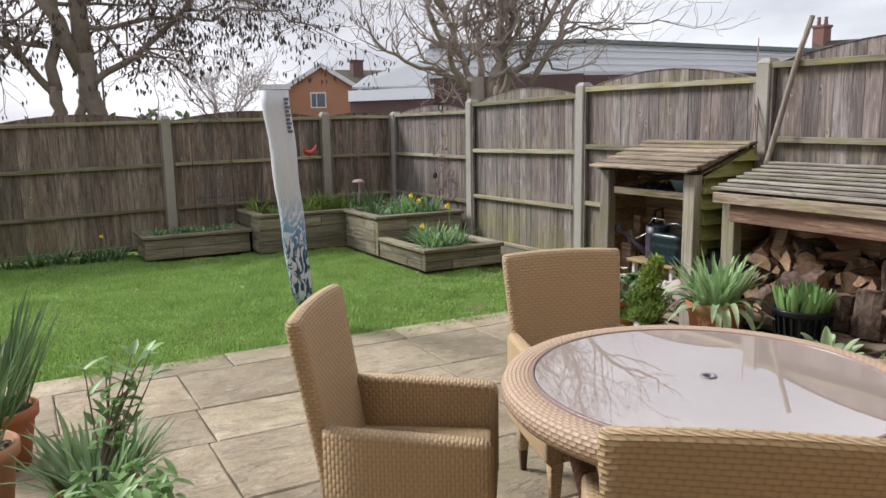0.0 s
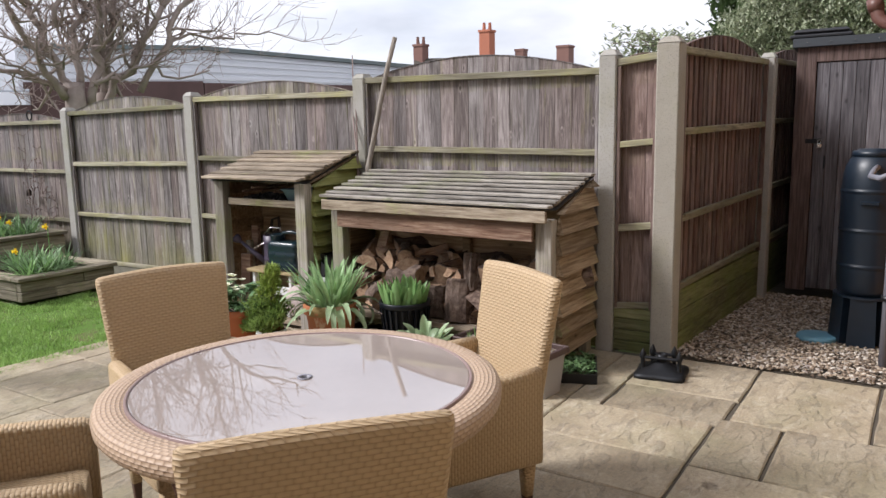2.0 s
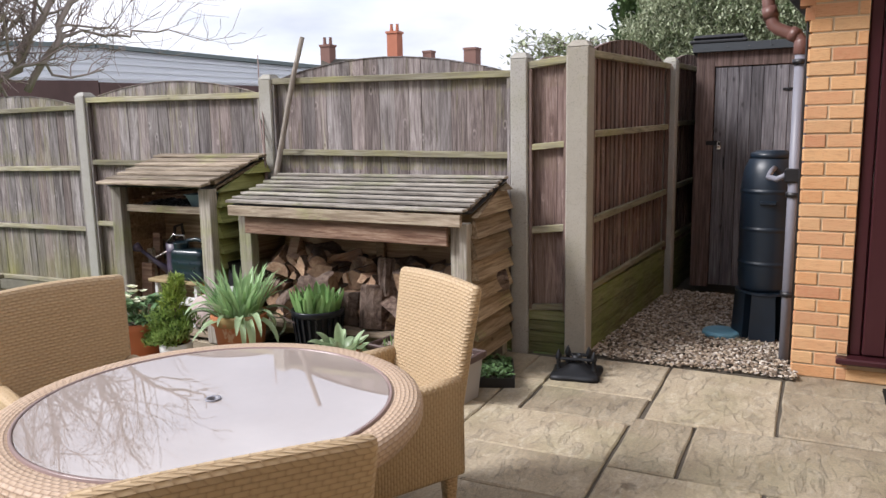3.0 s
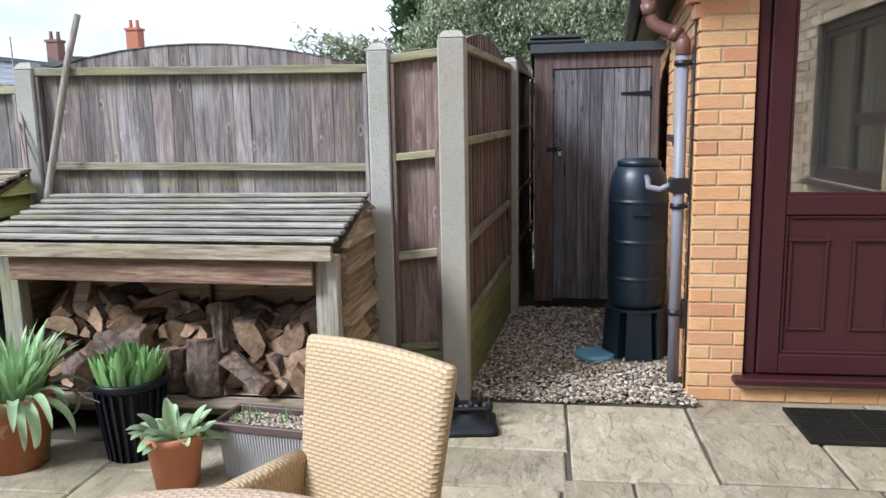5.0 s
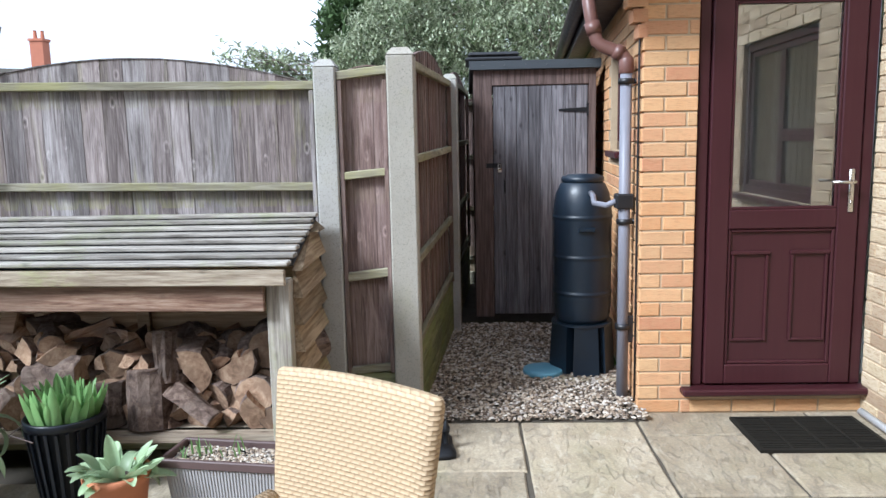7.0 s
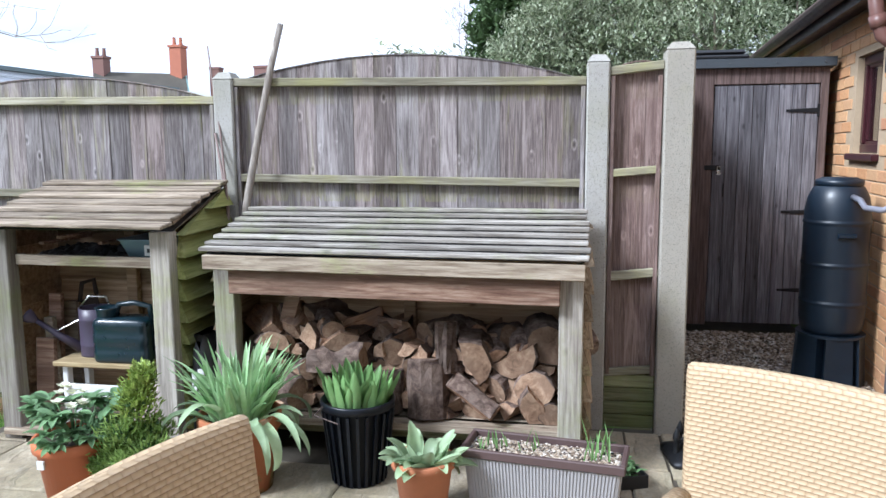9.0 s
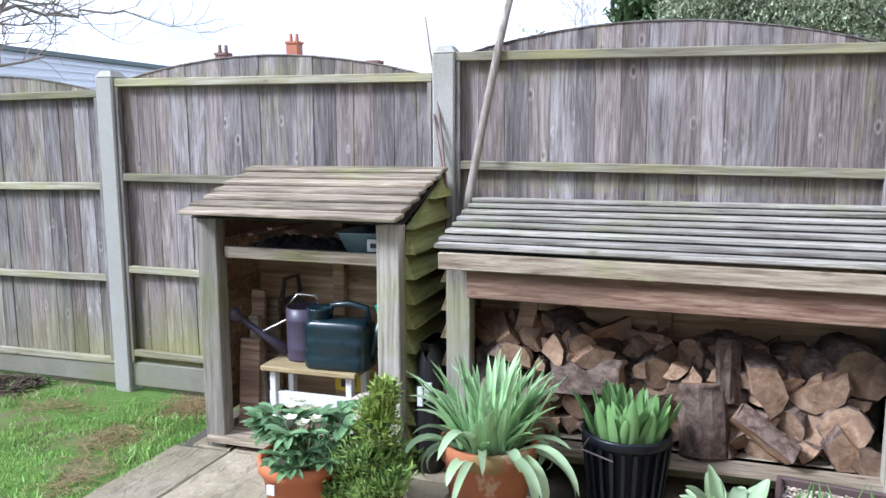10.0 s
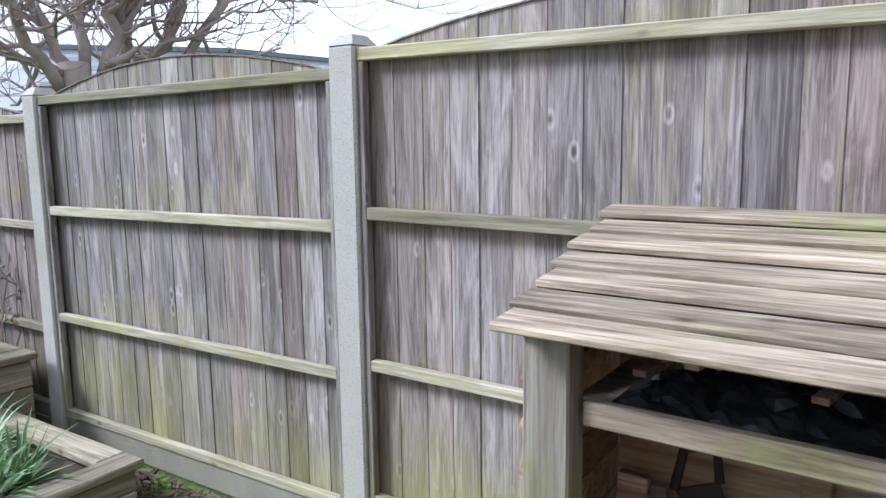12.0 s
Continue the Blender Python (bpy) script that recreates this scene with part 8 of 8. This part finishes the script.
tree("small_bare_tree", "distant round-headed bare tree of fine twigs, haze put in their colour", (b3.x, b3.y, 0), 21, [
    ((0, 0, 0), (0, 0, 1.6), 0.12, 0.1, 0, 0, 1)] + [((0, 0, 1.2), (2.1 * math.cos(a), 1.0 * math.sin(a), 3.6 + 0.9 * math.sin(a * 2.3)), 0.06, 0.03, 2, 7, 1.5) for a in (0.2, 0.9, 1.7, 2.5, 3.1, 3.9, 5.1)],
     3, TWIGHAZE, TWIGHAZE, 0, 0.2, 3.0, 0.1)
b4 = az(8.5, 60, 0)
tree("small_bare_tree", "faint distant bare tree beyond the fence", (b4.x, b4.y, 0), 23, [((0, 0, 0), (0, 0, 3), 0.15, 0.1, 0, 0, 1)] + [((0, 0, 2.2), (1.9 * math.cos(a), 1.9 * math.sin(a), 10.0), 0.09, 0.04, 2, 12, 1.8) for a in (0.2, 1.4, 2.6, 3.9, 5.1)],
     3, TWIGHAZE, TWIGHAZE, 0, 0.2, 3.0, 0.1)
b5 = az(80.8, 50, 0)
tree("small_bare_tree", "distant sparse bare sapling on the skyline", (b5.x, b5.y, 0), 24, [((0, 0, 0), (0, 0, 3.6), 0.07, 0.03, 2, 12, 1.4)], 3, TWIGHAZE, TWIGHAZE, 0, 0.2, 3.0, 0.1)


def big_bush(name, label, clumps, n, mat, seed, size):
    b = thing(name, label, "bush", (0, 0, 0))
    rr = random.Random(seed)
    tr_, lf, lf2 = M(), M(), M()
    for cx_, cy_, cz_, r in clumps:
        tr_.tube([(cx_ + 0.5, cy_, 0), (cx_ + .3, cy_ + rr.uniform(-.3, .3), cz_ * .5), (cx_, cy_, cz_)], [0.14, 0.09, 0.04], 7)
        for _ in range(10):
            e = Vector((rr.gauss(0, 1), rr.gauss(0, 1), rr.gauss(0, 1))).normalized() * r * 0.9
            tr_.tube([(cx_, cy_, cz_), (cx_ + e.x * .5, cy_ + e.y * .5, cz_ + e.z * .4), (cx_ + e.x, cy_ + e.y, cz_ + e.z)], [0.03, 0.02, 0.008], 4)
    for i in range(n):
        cx_, cy_, cz_, r = rr.choice(clumps)
        d = Vector((rr.gauss(0, 1), rr.gauss(0, 1), rr.gauss(0, 1))).normalized()
        k = noise.noise(d * 2.2 + Vector((cx_, cy_, cz_))) * 0.35 + noise.noise(d * 6 + Vector((cy_, cz_, cx_))) * 0.16
        q = Vector((cx_, cy_, cz_)) + d * r * (1 + k) * rr.uniform(0.75, 1.02)
        for j in range(3):
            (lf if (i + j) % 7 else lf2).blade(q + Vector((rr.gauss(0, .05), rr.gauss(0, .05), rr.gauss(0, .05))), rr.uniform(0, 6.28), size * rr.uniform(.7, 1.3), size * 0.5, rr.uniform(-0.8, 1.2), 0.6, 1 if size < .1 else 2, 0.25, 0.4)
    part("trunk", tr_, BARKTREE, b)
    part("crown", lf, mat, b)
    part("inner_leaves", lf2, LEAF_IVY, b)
    return b


big_bush("evergreen_shrub", "tall shaggy grey-green evergreen shrub behind the fence and shed", [(14.6, 2.3, 2.2, 1.3), (14.4, 2.7, 1.6, 1.0), (14.8, 1.0, 2.7, 1.4), (14.4, -0.3, 2.9, 1.5), (14.8, -1.6, 3.0, 1.6), (15.0, 0.2, 4.2, 1.5), (15.0, 1.7, 3.6, 1.1), (14.3, 2.95, 2.7, 0.7), (14.6, 2.4, 3.3, 0.8)], 30000, LEAF_BUSH, 5, 0.085)
big_bush("conifer_hedge", "dark green conifer rising behind the grey-green shrub", [(16.8, 2.9, 3.6, 1.4), (16.8, 1.2, 4.6, 1.7), (17.0, -0.8, 5.0, 1.8), (17.0, 3.0, 4.6, 1.1), (17.0, -2.8, 4.8, 1.8), (17.0, 0.8, 6.2, 1.6)], 9000, LEAF_IVY, 6, 0.2)
sp = M()
lf = M()
rr = random.Random(66)
for i in range(44):
    p0 = Vector((14.2 + rr.uniform(-.3, .3), 3.2 + rr.uniform(-.2, 1.2), rr.uniform(2.0, 2.75)))
    pts = [p0]
    for k in range(6):
        pts.append(pts[-1] + Vector((rr.uniform(-.05, .05), rr.uniform(0.05, 0.34), rr.uniform(-0.04, 0.14))))
    sp.tube(pts, [0.012, 0.01, 0.009, 0.008, 0.006, 0.005, 0.003], 4)
    for q in pts[1:]:
        for j in range(9):
            lf.blade(q + Vector((rr.gauss(0, .06), rr.gauss(0, .08), rr.gauss(0, .08))), rr.uniform(0, 6.28), 0.11, 0.055, rr.uniform(-.6, 1.2), .5, 2, .2, .4)
fr_ = thing("fringe_shrub", "sparse pale leafy sprays at the edge of the tall shrub", "bush")
part("branches", sp, TWIG, fr_)
part("leaves", lf, LEAF_BUSH, fr_)

# ================= ground cover and small pieces, last =================
gb_ = M()
gb_.box(4.372, 0.335, -0.06, 8.2, 1.54, 0.002)
solo("gravel_bed", gb_, MORTAR, "dark bed under the passage gravel", "gravel", kind="structure")
g1 = stones(M(), 13500, lambda r: (r.uniform(4.365, 6.40), r.uniform(0.33, 1.51), 0.008 + r.random() * 0.022), (0.007, 0.0155), 1)
solo("gravel", g1, GRAVEL, "mixed buff, cream and brown pea gravel in the side passage", "gravel", kind="stuff")


def turf_z(x, y):
    return -0.03 + 0.012 * noise.noise(Vector((x * 0.9, y * 0.9, 0)))


WORN = ((4.0, 5.92, 0.11, 0.27), (4.18, 5.22, 0.17, 0.17), (3.72, 5.3, 0.22, 0.16), (3.3, 5.15, 0.2, 0.1), (3.8, 6.45, 0.12, 0.15), (4.3, 5.4, 0.05, 0.3))


def lawn(n, x0, x1, y0, y1, seed, hmin, hmax):
    rg = np.random.default_rng(seed)
    x, y = rg.uniform(x0, x1, n), rg.uniform(y0, y1, n)
    keep = np.ones(n, bool)
    for _, a0, b0, a1, b1, _h, _s in BEDS:
        keep &= ~((x > a0 - 0.02) & (x < a1 + 0.02) & (y > b0 - 0.02) & (y < b1 + 0.1))
    edge = 4.98 - 0.055 * x + 0.02 * np.sin(x * 9) + 0.012 * np.sin(x * 31)
    keep &= (y > edge)
    bare = np.sin(x * 3.1 + 1) * np.sin(y * 2.7) + np.sin(x * 7.3) * np.sin(y * 6.1 + 2) * 0.6
    wob = 0.25 * np.sin(x * 23 + y * 7) + 0.2 * np.sin(y * 31 - x * 11)
    worn = np.zeros(n, bool)
    for px_, py_, rx_, ry_ in WORN:
        worn |= (((x - px_) / rx_) ** 2 + ((y - py_) / ry_) ** 2 + wob < 1) & (rg.random(n) < 0.96)
    fence_strip = (x > 4.02 + 0.08 * np.sin(y * 9)) & (y > 6.28) | (y > 9.35)
    keep &= ~worn & ~(fence_strip & (rg.random(n) < 0.85)) & (x < 4.33) & ~((x > 3.62) & (y < 4.95))
    thin = np.sin(x * 5.3 + 2 * np.sin(y * 3.1)) * np.sin(y * 4.7 + 1.3 * np.sin(x * 2.9)) + 0.5 * np.sin(x * 17 + y * 5) * np.sin(y * 19 - x * 4)
    keep &= ~((x > 2.5) & (y < 7.2) & (thin + rg.normal(0, 0.35, n) > 0.45 - 0.35 * (x - 2.5)))
    x, y = x[keep], y[keep]
    n = len(x)
    a = rg.uniform(0, 2 * math.pi, n)
    patch = 0.75 + 0.35 * np.sin(x * 2.3 + np.sin(y * 1.7) * 2) * np.sin(y * 2.9 + 1) + 0.2 * np.sin(x * 11) * np.sin(y * 9)
    h = rg.uniform(hmin, hmax, n) * np.clip(patch, 0.45, 1.3)
    h[y < 5.25] *= 1.25
    lean = rg.normal(0, 0.5, (n, 2)) * h[:, None]
    w = rg.uniform(0.0022, 0.0042, n)
    dx, dy = np.cos(a) * w, np.sin(a) * w
    z = np.full(n, -0.036)
    v = np.empty((n, 5, 3))
    v[:, 0] = np.c_[x - dx, y - dy, z]
    v[:, 1] = np.c_[x + dx, y + dy, z]
    v[:, 2] = np.c_[x - dx * .8 + lean[:, 0] * .4, y - dy * .8 + lean[:, 1] * .4, z + h * .6]
    v[:, 3] = np.c_[x + dx * .8 + lean[:, 0] * .4, y + dy * .8 + lean[:, 1] * .4, z + h * .6]
    v[:, 4] = np.c_[x + lean[:, 0], y + lean[:, 1], z + h]
    b = np.arange(n) * 5
    loops = np.empty((n, 7), np.int32)
    loops[:, :4] = b[:, None] + np.array([0, 1, 3, 2])
    loops[:, 4:] = b[:, None] + np.array([2, 3, 4])
    me = bpy.data.meshes.new("grass")
    me.vertices.add(n * 5)
    me.vertices.foreach_set("co", v.reshape(-1))
    me.loops.add(n * 7)
    me.loops.foreach_set("vertex_index", loops.reshape(-1))
    me.polygons.add(n * 2)
    st_ = np.empty((n, 2), np.int32)
    st_[:, 0], st_[:, 1] = np.arange(n) * 7, np.arange(n) * 7 + 4
    me.polygons.foreach_set("loop_start", st_.reshape(-1))
    me.update(calc_edges=True)
    me.materials.append(GRASS)
    return me


solo("grass", lawn(330000, -3.6, 4.33, 4.85, 9.7, 3, 0.030, 0.055), None, "bright green damp lawn with worn patches by the fence", "grass", kind="stuff")
# dead thatch on the worn corner
dt = M()
rr = random.Random(12)
for i in range(1500):
    wx, wy, wrx, wry = WORN[(0, 1, 1, 2, 3, 1, 2)[i % 7]]
    dt.blade((min(4.32, wx + rr.gauss(0, wrx * 0.55)), wy + rr.gauss(0, wry * 0.55), -0.028 + rr.random() * 0.012), rr.uniform(0, 6.28), rr.uniform(0.03, 0.09), 0.004, rr.uniform(0, 0.5), 0.4, 2)
solo("dead_grass", dt, LEAF_DRY, "dry straw thatch over bare soil by the fence", "grass", kind="stuff")
dl = M()
for i in range(1300):
    dl.blade((rr.uniform(4.04, 4.34), rr.uniform(6.3, 8.6), -0.02 + rr.random() * .02), rr.uniform(0, 6.28), rr.uniform(0.03, 0.07), 0.02, rr.uniform(0, 0.4), 0.6, 2)
solo("leaf_litter", dl, plain("litter_brown", (0.09, 0.06, 0.045), 0.9), "dark dead leaves along the foot of the fence", "leaves", kind="stuff")

# bricks
brick_run(wall_door, (HX, WY), (0, -1), (-1, 0), WY - 0.09, -0.005, 2.33, BRICK, 60, 1)
brick_run(wall_door, (HX, 0.09), (0, -1), (-1, 0), 0.95, -0.005, 0.07, BRICK, 20, 2)
cs, sn = math.cos(math.atan2(SL, 1)), math.sin(math.atan2(SL, 1))
wside = new("side_bricks")
wside.parent = wall_side


def skipw(a, b, z0, z1):
    return b > WX0 and a < WX1 and z1 > WZ0 - 0.05 and z0 < WZ1


brick_run(wall_side, (0, 0), (1, 0), (0, 1), 5.5, -0.005, 2.28, BRICK, 230, 3, skipw)
brick_run(wall_south, (HX - 0.001, -0.803), (-1, 0), (0, 1), 7.5, -0.005, 2.6, BRICK_BUFF, 240, 4, lambda a, b, z0, z1: b > 0.64 and a < 1.84 and z1 > 0.97 and z0 < 2.10, jx=0.05)
# corbelled courses at the corner
for i in range(6):
    z = 1.935 + 0.075 * i
    o = 0.028 * (i + 1)
    part("corbel_brick", M().box(HX - 0.006, WY - 0.02, z, HX + 0.10, WY + o, z + 0.066, c=0.003), BRICK, wall_door)

# paving slabs: rows by y, with the breaks in x
ROWS_ = [
    (4.74, 5.03, (-3.2, -2.3, -1.5, -0.62, 0.1, 0.87, 1.41, 2.02, 2.54, 3.1, 3.72)),
    (4.12, 4.74, (-3.2, -2.5, -1.6, -0.9, -0.1, 0.54, 1.40, 1.98, 2.52, 3.25, 3.72)),
    (3.67, 4.12, (-3.2, -2.1, -1.3, -0.4, 0.52, 1.1, 1.9, 2.5, 3.1, 3.7)),
    (3.06, 3.67, (-3.2, -2.4, -1.5, -0.6, 0.48, 1.3, 1.88, 2.6, 3.2, 3.7)),
    (2.46, 3.06, (-3.2, -2.2, -1.2, -0.3, 0.45, 1.05, 1.7, 2.35, 2.96, 3.42, 4.32)),
    (1.78, 2.46, (-3.2, -2.6, -1.7, -0.8, 0.05, 0.7, 1.5, 2.1, 2.96, 3.42, 4.30)),
    (1.04, 1.78, (-3.2, -2.3, -1.6, -0.7, 0.2, 0.95, 1.55, 2.2, 2.58, 2.96)),
    (0.42, 1.03, (-3.2, -2.5, -1.5, -0.6, 0.3, 0.8, 1.6, 2.3)),
    (-0.20, 0.41, (-3.2, -2.2, -1.4, -0.5, 0.1, 1.0, 1.7, 2.3)),
    (-0.88, -0.21, (-3.2, -2.4, -1.5, -0.6, 0.4, 1.2, 2.0, 2.92, 3.53)),
]
SL_ = []
for y0, y1, xs in ROWS_:
    for a, b in zip(xs[:-1], xs[1:]):
        SL_.append((a, y0, b, y1))
SL_ += [(3.73, 4.75, 4.33, 4.95), (3.73, 4.13, 4.33, 4.74), (3.71, 3.68, 4.33, 4.12), (3.79, 1.0, 4.37, 1.60), (3.42, 1.01, 3.79, 1.59), (2.96, 1.04, 3.42, 1.78), (3.42, 1.60, 3.86, 1.78), (3.86, 1.61, 4.30, 1.78),
        (3.52, 0.40, 4.37, 0.99), (3.55, -0.12, 4.18, 0.39), (4.19, -0.50, 4.49, 0.39), (3.55, -0.88, 4.18, -0.13), (4.19, -0.88, 4.49, -0.51),
        (2.94, 0.75, 3.51, 1.03), (2.31, 0.42, 2.93, 1.03), (2.94, -0.20, 3.54, 0.74), (2.31, -0.20, 2.93, 0.41)]
rs = random.Random(17)
for a, y0, b, y1 in SL_:
    g = rs.uniform(0.0018, 0.0038)
    m = M()
    # slabs follow the slight turn of the paving
    def sk(x, y):
        return (x, y - 0.028 * (x - 1.5) * (1 if y > 2.4 else 0))
    x0_, x1_, ya, yb = a + g, b - g, y0 + g, y1 - g
    out, N4 = [], 4
    for (px, py), (qx, qy) in (((x0_, ya), (x1_, ya)), ((x1_, ya), (x1_, yb)), ((x1_, yb), (x0_, yb)), ((x0_, yb), (x0_, ya))):
        for k in range(N4):
            t = k / N4
            j = 0.0 if k == 0 else rs.uniform(-0.0035, 0.0035)
            out.append((px + (qx - px) * t + j * (1 if px == qx else 0), py + (qy - py) * t + j * (1 if py == qy else 0)))
    cx_, cy_ = (x0_ + x1_) / 2, (ya + yb) / 2
    zt = rs.uniform(-0.0025, 0.0015)
    tl = (rs.uniform(-0.002, 0.002), rs.uniform(-0.002, 0.002))
    n = len(out)
    ring = []
    for sc, z in ((1.0, -0.03), (1.0, -0.006), (0.0, 0.0)):
        for px, py in out:
            ix, iy = (cx_ - px), (cy_ - py)
            d = math.hypot(ix, iy)
            if sc == 0.0:
                px, py = px + ix / d * 0.009, py + iy / d * 0.009
            px2, py2 = sk(px, py)
            m.v.append((px2, py2, z + zt + tl[0] * (px - cx_) + tl[1] * (py - cy_)))
    for i in range(2):
        for k in range(n):
            p_, q_ = i * n + k, i * n + (k + 1) % n
            m.face([p_, q_, q_ + n, p_ + n])
    m.face([2 * n + k for k in range(n)])
    part("paving_slab", m, STONE, patio)
